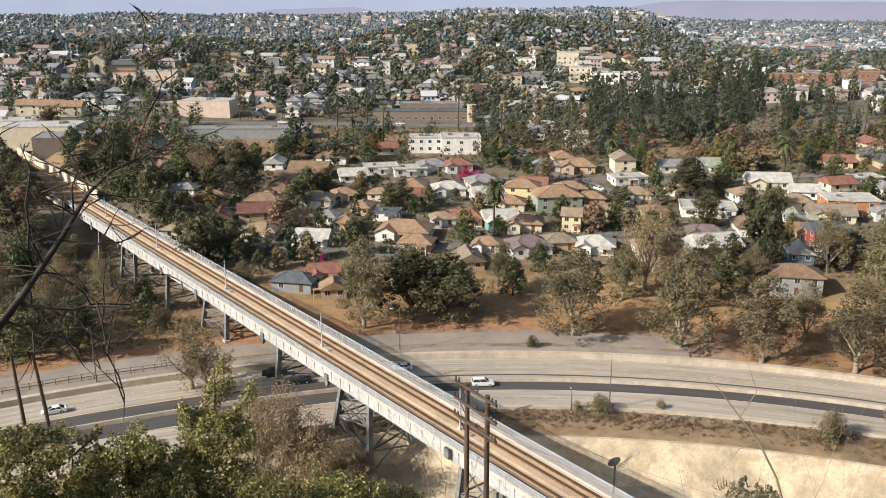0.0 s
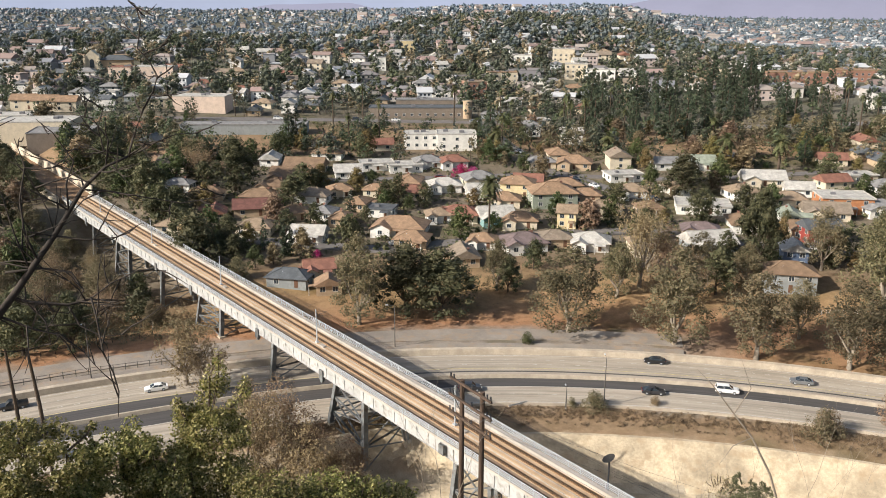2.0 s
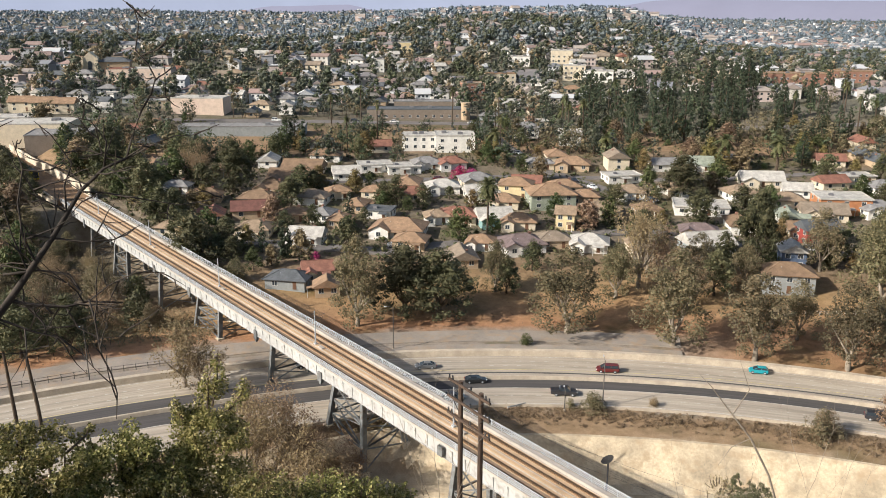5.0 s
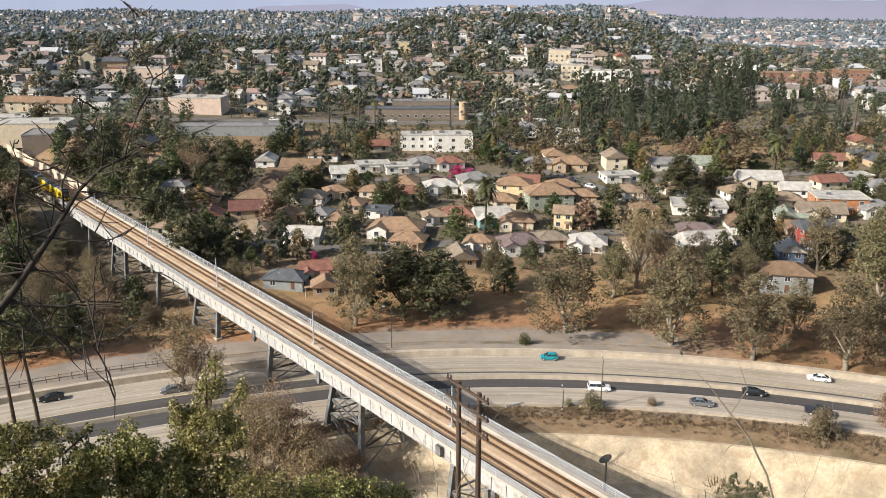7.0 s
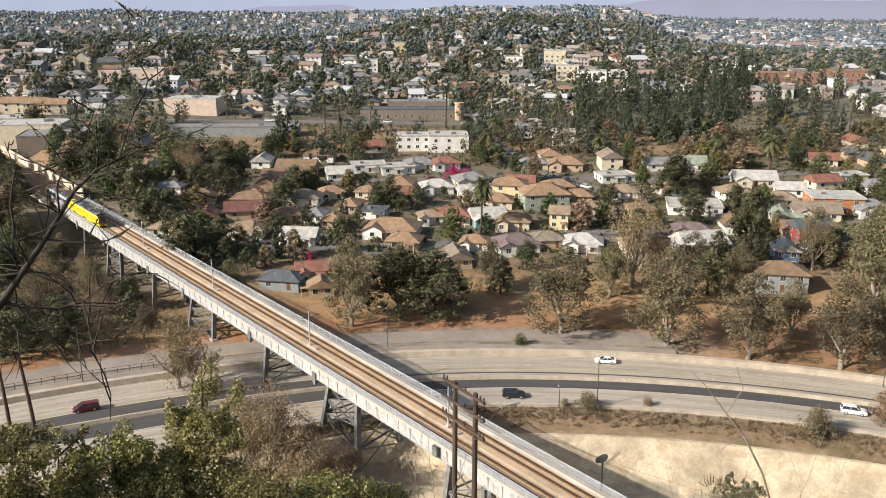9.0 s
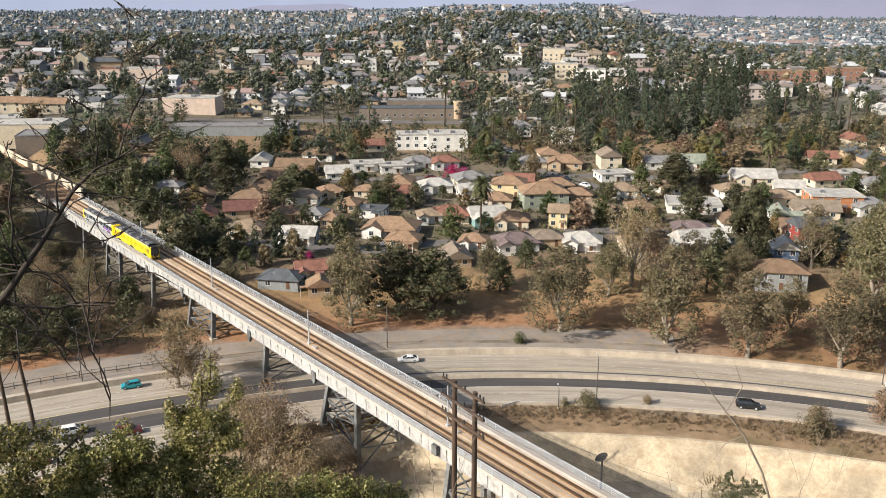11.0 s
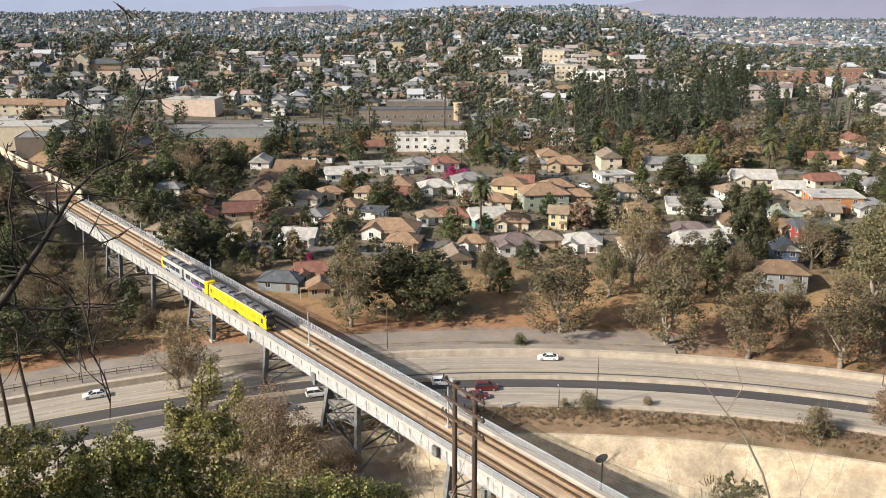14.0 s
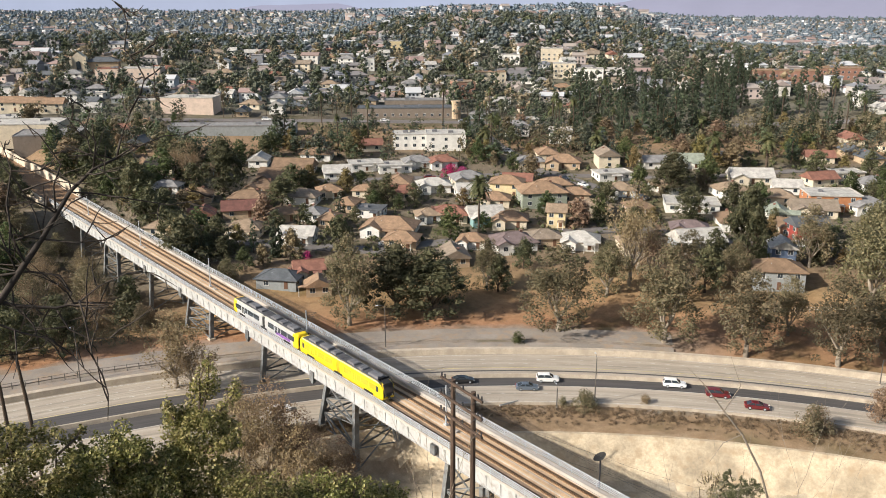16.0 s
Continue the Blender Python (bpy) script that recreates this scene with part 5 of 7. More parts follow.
def cloud_mesh(name, centres, count, size, rng, material, stretch=1.0, core=0.0):
    """Leaves on many balls; core adds a dense faceted heart to each ball."""
    v, f = leaf_cloud(centres, count, size, rng, stretch)
    if core:
        for x, y, z, r in centres:
            n = len(v)
            k = core * r * (0.8 + 0.4 * rng.random(6))
            v += [[x + k[0], y, z], [x, y + k[1], z], [x - k[2], y, z], [x, y - k[3], z], [x, y, z + k[4] * 0.8], [x, y, z - k[5] * 0.8]]
            f += [[n, n + 1, n + 4], [n + 1, n + 2, n + 4], [n + 2, n + 3, n + 4], [n + 3, n, n + 4], [n + 1, n, n + 5], [n + 2, n + 1, n + 5], [n + 3, n + 2, n + 5], [n, n + 3, n + 5]]
    me = bpy.data.meshes.new(name)
    me.from_pydata(v, [], f)
    me.materials.append(material)
    me.update()
    return me


def branching(b, rnd, p, d, length, radius, depth, tips, up=0.25, spread=0.7, sides=6, kinks=3):
    """A limb that bends and forks; its ends go to tips."""
    pts, rad = [p.copy()], [radius]
    for i in range(kinks):
        d = (d + Vector((rnd.uniform(-1, 1), rnd.uniform(-1, 1), rnd.uniform(-0.6, 1))) * 0.22 + Vector((0, 0, up * 0.3))).normalized()
        p = p + d * (length / kinks)
        pts.append(p.copy())
        rad.append(radius * (1 - 0.42 * (i + 1) / kinks))
    b.tube(pts, rad, sides, caps=False)
    if depth == 0:
        tips.append(p)
        return
    for i in range(rnd.choice((2, 3, 3))):
        e = Vector((rnd.uniform(-1, 1), rnd.uniform(-1, 1), rnd.uniform(-0.25, 0.9))).normalized()
        branching(b, rnd, pts[-1] if i else pts[-2], (d * (1 - spread) + e * spread + Vector((0, 0, up))).normalized(), length * rnd.uniform(0.6, 0.82), rad[-1] * 0.72, depth - 1, tips, up, spread, max(4, sides - 1), kinks)
    tips.append(pts[-1])


TREES = {}


def tree_template(kind, seed, count, size, foliage, bark, tall=10.0, wide=4.2, clear=0.22, ball=1.0, balls=26, label="", limbs=3, sparse=False, core=0.0):
    rnd, rng = random.Random(seed), np.random.default_rng(seed)
    b, tips = Build(), []
    trunk_h = tall * clear
    b.tube([(0, 0, -1.0), (0, 0, 0.15), (rnd.uniform(-.15, .15), rnd.uniform(-.15, .15), trunk_h)], [tall * 0.036, tall * 0.028, tall * 0.02], 8)
    for i in range(limbs + 2):
        w = 2 * math.pi * (i + rnd.random() * 0.7) / (limbs + 2)
        branching(b, rnd, Vector((0, 0, trunk_h * 0.97)), Vector((math.cos(w) * 0.62, math.sin(w) * 0.62, 0.9)).normalized(), tall * 0.26, tall * 0.014, 2 if sparse else 1, tips, 0.3, 0.6)
    centres = []
    lo, hi = trunk_h * (0.75 if not sparse else 0.9), tall
    for i in range(balls):
        f = (i + rnd.random()) / balls
        zz = lo + (hi - lo) * f
        env = wide * (math.sin(math.pi * min(1, 0.16 + 0.84 * f) ** 0.8) ** 0.75) * rnd.uniform(0.45, 1.0)
        w = i * 2.4 + rnd.random()
        centres.append((env * 0.85 * math.cos(w), env * 0.85 * math.sin(w), zz - ball * 0.5, ball * rnd.uniform(0.6, 1.35)))
    for t in tips:
        if t.z > lo:
            centres.append((t.x, t.y, t.z, ball * rnd.uniform(0.5, 0.95)))
    tr = fix_normals(b.mesh("trunk", bark))
    tr.polygons.foreach_set("use_smooth", [True] * len(tr.polygons))
    TREES.setdefault(kind, []).append((tr, cloud_mesh("crown", centres, count, size, rng, foliage, 1.0, core), tall, label))


def conifer_template(seed, count, size, foliage, tall=16.0, wide=3.2):
    rnd, rng = random.Random(seed), np.random.default_rng(seed)
    b = Build().tube([(0, 0, -1), (0, 0, tall * 0.5), (0, 0, tall * 0.98)], [0.34, 0.22, 0.04], 7)
    centres = []
    k = 46
    for i in range(k):
        f = i / k
        zz = tall * (0.14 + 0.86 * f)
        env = wide * (1 - f) ** 0.75 * rnd.uniform(0.35, 1.05) + 0.15
        w = i * 2.4 + rnd.random()
        centres.append((env * math.cos(w), env * math.sin(w), zz - 0.3 * env, 0.45 + 0.75 * (1 - f) * rnd.uniform(0.6, 1.2)))
    TREES.setdefault("conifer", []).append((b.mesh("trunk", MAT["bark"]), cloud_mesh("crown", centres, count, size, rng, foliage, 0.8, 0.55), tall, "tall dark green conifer on the slope"))


def palm_template(kind, seed, tall, fronds, length, trunk_r, label):
    rnd = random.Random(seed)
    b = Build()
    lean = rnd.uniform(-0.3, 0.3)
    pts = [(lean * (i / 8) ** 2, 0, tall * i / 8 - (1.0 if i == 0 else 0)) for i in range(9)]
    b.tube(pts, [trunk_r * (1.35 if i == 0 else 1.0 - 0.03 * i) for i in range(9)], 8)
    c = Build()
    top = Vector(pts[-1])
    for i in range(fronds):
        w = 2 * math.pi * i / fronds * 3.3 + rnd.random()
        el = radians(rnd.uniform(-65, 75))
        d = Vector((math.cos(w) * math.cos(el), math.sin(w) * math.cos(el), math.sin(el)))
        side = Vector((-math.sin(w), math.cos(w), 0))
        L = length * rnd.uniform(0.8, 1.1)
        mid = []
        for j in range(6):
            f = j / 5
            mid.append(top + d * (L * f) + Vector((0, 0, -0.55 * L * f * f)))
        for j in range(5):
            wd0, wd1 = 0.34 * length / 3 * math.sin(math.pi * (0.12 + 0.8 * j / 5)), 0.34 * length / 3 * math.sin(math.pi * (0.12 + 0.8 * (j + 1) / 5))
            for s in (-1, 1):
                for q in range(2):
                    f0, f1 = q / 2, (q + 0.75) / 2
                    a0, a1 = mid[j].lerp(mid[j + 1], f0), mid[j].lerp(mid[j + 1], f1)
                    c.poly(a0, a1, a1 + (side * s * wd1 * 1.6) + Vector((0, 0, -wd1 * 0.5)) + d * 0.15, a0 + (side * s * wd0 * 1.5) + Vector((0, 0, -wd0 * 0.5)) + d * 0.15)
    TREES.setdefault(kind, []).append((b.mesh("trunk", MAT["bark"]), c.mesh("crown", LEAF["palm"]), tall + length * 0.45, label))


for sd, fol in ((1, "oak"), (2, "oak"), (3, "green"), (4, "oak"), (5, "green")):
    tree_template("oak", sd, 1350, 0.30, LEAF[fol], MAT["bark"], 10, 4.6, 0.2, 1.25, 26, "dark green broad-crowned tree among the houses", core=0.5)
for sd in (11, 12, 13):
    tree_template("syc", sd, 7200, 0.14, LEAF["syc"], MAT["palebark"], 11, 4.5, 0.15, 0.85, 44, "olive-brown sycamore with pale limbs", 4, True)
for sd in (14, 15):
    tree_template("bigoak", sd, 6400, 0.15, LEAF["oak"], MAT["bark"], 10, 4.8, 0.16, 1.0, 46, "dense dark green tree with a broad crown", 4, True, 0.55)
for sd in (21, 22):
    tree_template("bare", sd, 3800, 0.12, LEAF["tan"], MAT["palebark"], 11, 3.8, 0.14, 1.0, 26, "half-bare tree with pale limbs and dry brown leaves", 5, True)
for sd, fol in ((31, "gold"), (32, "brown"), (33, "syc")):
    tree_template("autumn", sd, 1200, 0.29, LEAF[fol], MAT["bark"], 9, 3.8, 0.2, 1.15, 22, "yellow-brown broad-crowned tree among the houses", core=0.58)
for sd in (41, 42, 43):
    conifer_template(sd, 1300, 0.34, LEAF["pine"], 16, 3.4)
for sd in (44,):
    rnd_, rng_ = random.Random(44), np.random.default_rng(44)
    cs_ = [(0.35 * math.cos(i), 0.35 * math.sin(i), 0.6 + 0.38 * i, 0.75 * (1 - (i / 26) ** 2) + 0.15) for i in range(24)]
    TREES["cypress"] = [(Build().tube([(0, 0, -1), (0, 0, 9)], [0.18, 0.04], 6).mesh("trunk", MAT["bark"]), cloud_mesh("crown", cs_, 900, 0.26, rng_, LEAF["pine"]), 10, "narrow dark green cypress tree")]
palm_template("palm", 51, 16, 34, 2.0, 0.24, "tall thin fan palm with a shaggy head")
palm_template("palm", 52, 12, 34, 2.0, 0.24, "tall thin fan palm with a shaggy head")
palm_template("bigpalm", 54, 15.5, 84, 4.4, 0.32, "tall feathery palm with a big head")
palm_template("date", 53, 9, 46, 3.6, 0.42, "stout feathery date palm")
for sd, fol in ((61, "green"), (62, "brown"), (63, "syc"), (64, "magenta")):
    tree_template("bush_" + fol, sd, 2600, 0.07, LEAF[fol], MAT["bark"], 2.2, 1.5, 0.05, 0.5, 18, {"green": "round green bush on dry ground", "brown": "dry brown bush on dusty ground", "syc": "low olive-brown bush on dry ground", "magenta": "magenta flowering bush beside a house"}[fol])
CROWDED = {}


def tree(kind, x, y, h, variant=0, yaw=None, label="", wide=1.0, z=None):
    tr, cr, tall, lab = TREES[kind][variant % len(TREES[kind])]
    s = h / tall
    name = {"syc": "sycamore_tree", "bare": "bare_tree", "conifer": "conifer", "palm": "fan_palm", "date": "date_palm", "bigpalm": "date_palm", "cypress": "cypress"}.get(kind, "bush" if kind.startswith("bush") else "tree")
    t = thing(name, label or lab, "palm" if kind in ("palm", "date", "bigpalm") else "bush" if kind.startswith("bush") else "tree", None)
    yaw = (x * 37 + y * 11) % 360 if yaw is None else yaw
    t.matrix_basis = pose(x, y, ground_z(x, y) if z is None else z, rz=yaw) @ Matrix.Diagonal((s * wide, s * wide, s, 1))
    part("trunk", tr, None, t)
    part("crown", cr, None, t)
    return t


# park and roadside trees
for args in (
    ("syc", -22.6, 194.3, 23, 0, None, "", 0.9), ("bigoak", -11.5, 200.8, 18.5, 0, None, "", 1.2), ("bigoak", -2.7, 199.9, 18, 1, None, "", 1.3), ("syc", 11.6, 215, 14.5, 1, None, "", 1.0), ("bigoak", 14.5, 214, 10, 0),
    ("syc", 27.5, 191.0, 21.5, 2, None, "", 1.25), ("bare", 49.5, 216.5, 28, 0, None, "", 0.8), ("syc", 51.1, 184.4, 23.5, 0, None, "", 1.1), ("syc", 67.6, 177.4, 21, 1, None, "", 1.1), ("bigoak", 83.2, 225.3, 24, 1, None, "", 0.7),
    ("syc", 86.0, 172.4, 20, 2, None, "", 1.1), ("syc", 104.8, 198.0, 27, 0, None, "", 1.05), ("syc", 80.7, 187.3, 15, 1), ("oak", 68.1, 211.3, 12.8, 1), ("syc", 97.0, 178, 15, 1, None, "", 1.2),
    ("syc", 101.0, 226.0, 18, 2), ("syc", 42.6, 211, 15, 1, None, "", 1.2), ("bare", 54, 227, 17, 0, None, "", 1.1), ("syc", 66.8, 222, 13, 2, None, "", 1.2), ("syc", 77.4, 216, 12, 0, None, "", 1.2), ("bare", 60, 205, 15, 1, None, "", 1.2), ("bare", 57, 219, 17, 1), ("oak", 118.7, 222.6, 20, 0), ("syc", 112, 214, 22, 1), ("syc", 108, 176, 18, 0),
    ("bare", -30.5, 131.0, 19.5, 0, 40, "", 0.85), ("bare", -24.5, 129, 18, 1, 10, "", 0.9), ("bare", -35.5, 133, 16.0, 0, 190, "", 1.0), ("bare", -55.5, 163.7, 18, 0, None, "", 1.2), ("bare", -50.5, 161, 14, 1, None, "", 1.1), ("bare", -20, 131, 14, 1, 200), ("bare", -31, 138, 15, 1, 75, "", 1.1), ("bare", -25.5, 135, 14.5, 0, 300, "", 1.1), ("bare", -37, 140, 13, 1, 140, "", 1.2), ("bare", -18, 135, 11, 0, 20, "", 1.2), ("bush_brown", -27, 128, 7, 0, None, "", 1.4), ("bush_brown", -33, 130, 6, 0, None, "", 1.3), ("bush_syc", -22, 128.5, 6, 0, None, "", 1.3), ("bush_brown", -17.5, 131, 5),
    ("syc", -104, 182, 13, 1, None, "", 1.3), ("syc", -90, 188, 11, 1, None, "", 1.3), ("syc", -118, 200, 17, 0, None, "", 1.2), ("oak", -108, 172, 9, 1), ("syc", -101, 198, 12, 2, None, "", 1.3), ("syc", -93, 212, 14, 1, None, "", 1.2), ("oak", -84, 216, 10, 3), ("bare", -118, 236, 11, 1, None, "", 1.2),
    ("bigoak", -94.7, 174.1, 15.9, 0), ("bigoak", -84.3, 176, 14.5, 1), ("syc", -105.2, 207.7, 14, 0), ("bare", -87.2, 202.1, 13, 1), ("oak", -77.7, 199.1, 10, 1), ("bare", -98, 190, 17, 0), ("syc", -112, 190, 18, 1),
    ("syc", -120, 215, 13, 2), ("bare", -110, 225, 14, 0), ("syc", -96, 222, 13, 2), ("bare", -132, 235, 13, 1), ("bare", -128, 248, 9, 0), ("bare", -104, 236, 12, 1),
    ("bigoak", -72.5, 231.0, 19.8, 0), ("bigoak", -126.9, 312, 19, 1), ("bigoak", -134, 331, 18, 0), ("bigoak", -101.8, 278.9, 18, 1), ("bigoak", -78.8, 303.5, 20, 0), ("bigoak", -113, 300, 17, 0), ("bigoak", -92, 262, 15, 1),
    ("bare", -93, 312, 17, 0), ("bare", -101, 322, 16, 1), ("oak", -150, 347, 14, 1), ("oak", -164, 360, 12, 2), ("oak", -82, 248, 14, 0), ("oak", -66, 243, 10, 3), ("oak", -62, 232, 8, 1), ("oak", -55, 227, 7, 2), ("autumn", -50.5, 230, 6.5, 1), ("syc", -58, 219, 8, 1, None, "", 1.3), ("oak", -66, 238, 8, 0), ("cypress", -48.5, 236, 12), ("cypress", -46.8, 236.5, 10.5),
    ("bigoak", -151, 293, 12.5, 0), ("bigoak", -158.5, 301, 13.5, 1), ("bigoak", -166, 308, 14.5, 0), ("bigoak", -174, 316, 15, 1), ("bigoak", -141, 281, 9.5, 1), ("bigoak", -147, 287, 11, 0), ("bare", -140, 268, 9, 0), ("bigoak", -169, 319, 12, 0), ("bigoak", -176, 324, 13, 1), ("bigoak", -183, 334, 15, 0), ("bigoak", -160.5, 311, 11, 1), ("bigoak", -156, 304, 7.5, 0),
    ("palm", 11.2, 260.7, 1, 0), ("date", 107.1, 335.8, 15), ("date", 125.9, 330.0, 15), ("bigoak", 82.0, 300.5, 15.5, 0, None, "", 1.25), ("oak", 97.1, 310.1, 12.5, 2), ("bigoak", 79.1, 266.6, 12.7, 1, None, "", 1.1),
    ("oak", 2.2, 253.0, 11, 4), ("oak", -18.8, 287.5, 11.5, 0), ("autumn", -43.3, 236.7, 9, 1), ("autumn", -57.5, 267.6, 10.5, 1), ("oak", -30.9, 241.7, 11, 3), ("bigoak", -55.4, 286.7, 11, 1, None, "", 1.25), ("oak", 22.5, 228.8, 9, 0),
    ("conifer", 16.5, 390, 20, 0), ("conifer", -72, 372, 19, 1), ("conifer", -69, 374, 17, 2), ("cypress", -51, 350, 13), ("cypress", -64, 366, 15),
    ("bush_green", 17.4, 184.4, 3.0), ("bush_syc", 28.2, 155.2, 3.6, 0, None, "", 1.5), ("bush_syc", 68.7, 144, 6.2, 0, None, "", 0.95), ("bush_brown", 70.5, 146, 5.0), ("bush_brown", 85, 150.0, 6.5), ("bush_syc", 24, 156.0, 2.0), ("bush_brown", 40.5, 156.5, 2.2),
    ("bush_magenta", 3.0, 327, 5.0, 0, None, "", 1.3), ("bush_magenta", 7.5, 326, 4.2, 0, None, "", 1.3), ("bush_magenta", 20.5, 274, 2.4), ("bush_magenta", -39, 236, 2.4),
    
):
    args = list(args)
    if args[0] == "palm":
        tree("bigpalm", args[1], args[2], 18.0, 0)
    else:
        tree(*args)


# dry trees that fill the wash west of the bridge
wash = random.Random(23)
for i in range(30):
    s_, v_ = -18 - 108 * (i + wash.random()) / 30, -wash.uniform(9, 52)
    x, y = AX + UX * s_ - UY * v_, AY + UY * s_ + UX * v_
    if rho_of(x, y)[0] < 26:
        continue
    kind = wash.choice(("bare", "syc", "bare", "bush_syc", "syc", "bush_brown"))
    h = wash.uniform(3.5, 6) if kind.startswith("bush") else wash.uniform(6.5, 10.5)
    tree(kind, x, y, h, i, None, "", wash.uniform(1.1, 1.5))


# ---------------- streets of the neighbourhood ----------------
def street(name, pts, width, mat, label, lift=0.07):
    """A strip that lies on the ground along a line of points."""
    b = Build()
    line = []
    for (x0, y0), (x1, y1) in zip(pts, pts[1:]):
        n = max(2, int(math.hypot(x1 - x0, y1 - y0) / 4))
        line += [(x0 + (x1 - x0) * i / n, y0 + (y1 - y0) * i / n) for i in range(n)]
    line.append(pts[-1])
    for i, (x, y) in enumerate(line):
        xa, ya = line[max(0, i - 1)]
        xb, yb = line[min(len(line) - 1, i + 1)]
        k = math.hypot(xb - xa, yb - ya)
        nx, ny = -(yb - ya) / k, (xb - xa) / k
        zc = max(ground_z(x + nx * width * q, y + ny * width * q) for q in (-0.5, -0.25, 0, 0.25, 0.5)) + lift
        b.v += [(x + nx * width / 2, y + ny * width / 2, zc - 1.0), (x + nx * width / 2, y + ny * width / 2, zc), (x - nx * width / 2, y - ny * width / 2, zc), (x - nx * width / 2, y - ny * width / 2, zc - 1.0)]
    for i in range(len(line) - 1):
        for j in range(3):
            b.f.append((i * 4 + j, i * 4 + j + 1, i * 4 + j + 5, i * 4 + j + 4))
    solid(name, fix_normals(b.mesh(name, MAT[mat])), None, label, kind="structure")
    for p in line[::2]:
        STREETS.append((*p, width * 0.6))


MAT["street"] = plain("street_asphalt", (0.17, 0.155, 0.145), 0.9, var=0.2, big=0.2, small=3, dirt=(0.12, 0.11, 0.10))
street("road_neighbourhood", [(-66, 250), (-20, 243), (20, 257), (60, 262), (104, 240), (126, 236)], 6.5, "street", "grey asphalt neighbourhood street")
street("road_diagonal", [(66, 296), (40, 335), (24, 378), (17, 415), (14, 436)], 6.5, "street", "grey asphalt street that climbs between the houses")
street("road_upper", [(-250, 432), (-120, 437), (-60, 442), (0, 444), (60, 440), (130, 425), (260, 420)], 10, "street", "wide grey avenue along the foot of the hill")
street("road_field", [(-70, 318), (-20, 323), (30, 331), (90, 322), (150, 330)], 5.5, "street", "narrow grey asphalt street")
street("road_hill", [(-180, 590), (-60, 610), (40, 620), (150, 620), (260, 640)], 7, "street", "hillside street")

# ---------------- more trees and houses, spread over the slopes ----------------
rnd = random.Random(77)


def free(x, y, r):
    for fx, fy, fr in FOOTPRINTS.near(x, y):
        if (x - fx) ** 2 + (y - fy) ** 2 < (fr + r) ** 2:
            return False
    s, v = (x - AX) * UX + (y - AY) * UY, -(x - AX) * UY + (y - AY) * UX
    if -9 - r - (9 if -190 < s < -70 else 0) < v < 9 + r and s < 130:
        return False
    for sx, sy, sr in STREETS.near(x, y):
        if (x - sx) ** 2 + (y - sy) ** 2 < (sr + r) ** 2:
            return False
    return True


HOME_KINDS = []
for i, (kind, roofing, walls, w, d) in enumerate((("hip", "tan", "cream", 12, 9), ("gable", "pale", "white", 10, 8), ("hip", "brown", "white", 13, 9), ("gable", "brick", "cream", 11, 8), ("flat", "pale", "white", 12, 9),
                                                  ("gable2", "taupe", "cream", 11, 9), ("hip2", "grey", "white", 12, 9), ("gable", "slate", "tan", 10, 8), ("hip", "orange", "cream", 12, 9), ("flat2", "pale", "cream", 11, 9),
                                                  ("gable2", "pale", "white", 10, 8), ("hip", "grey", "grey", 11, 9))):
    HOME_KINDS.append((kind, roofing, walls, w, d))
TEMPLATES = []


def more_house(x, y, yaw, which):
    """A further house, copied from the first of its kind."""
    kind, roofing, walls, w, d = HOME_KINDS[which]
    z = ground_z(x, y)
    while len(TEMPLATES) <= which:
        TEMPLATES.append(None)
    if TEMPLATES[which] is None:
        TEMPLATES[which] = house(x, y, yaw, w, d, kind, roofing, walls, sink=4.0, lite=True)
    else:
        copy_thing(TEMPLATES[which], pose(x, y, z, rz=yaw))
        FOOTPRINTS.append((x, y, w * 0.62))


placed = 0
for k in range(6000):
    if placed >= 200:
        break
    y = 240 + 480 * rnd.random() ** 1.5
    x = rnd.uniform(-0.56, 0.56) * y
    a = x / y
    if 0.15 < a < 0.47 and 345 < y < 540:      # the wood
        continue
    if not free(x, y, 5.2 if y < 360 else 7.5) or rho_of(x, y)[0] < 48:
        continue
    if -0.2 < a < 0.02 and 388 < y < 436:
        continue
    s_, v_ = (x - AX) * UX + (y - AY) * UY, -(x - AX) * UY + (y - AY) * UX
    if v_ < 0 and y < 330 or s_ < -95 and abs(v_) < 32:
        continue
    more_house(x, y, rnd.choice((-10, -4, 5, 12, 84, 92)), rnd.choice((0, 2, 3, 8, 7, 8, 0, 5, 1)) if y < 380 else rnd.randrange(len(HOME_KINDS)))
    placed += 1

placed = 0
for k in range(6000):
    if placed >= 72:
        break
    y = rnd.uniform(378, 560)
    x = rnd.uniform(0.155, 0.475) * y
    if not free(x, y, 2.0):
        continue
    tree("conifer", x, y, rnd.uniform(13, 25) * (0.8 if x / y > 0.36 else 1), rnd.randrange(3), None, "", rnd.uniform(0.8, 1.15))
    FOOTPRINTS.append((x, y, 1.5))
    placed += 1

placed = 0
for k in range(6000):
    if placed >= 34:
        break
    y = rnd.uniform(340, 470)
    x = rnd.uniform(-0.3, 0.5) * y if k % 3 else rnd.uniform(0.03, 0.2) * y
    if not free(x, y, 0.6):
        continue
    if k % 5 == 0:
        tree("date", x, y, rnd.uniform(9, 13))
    else:
        tree("palm", x, y, rnd.uniform(11, 21), rnd.randrange(2))
    placed += 1

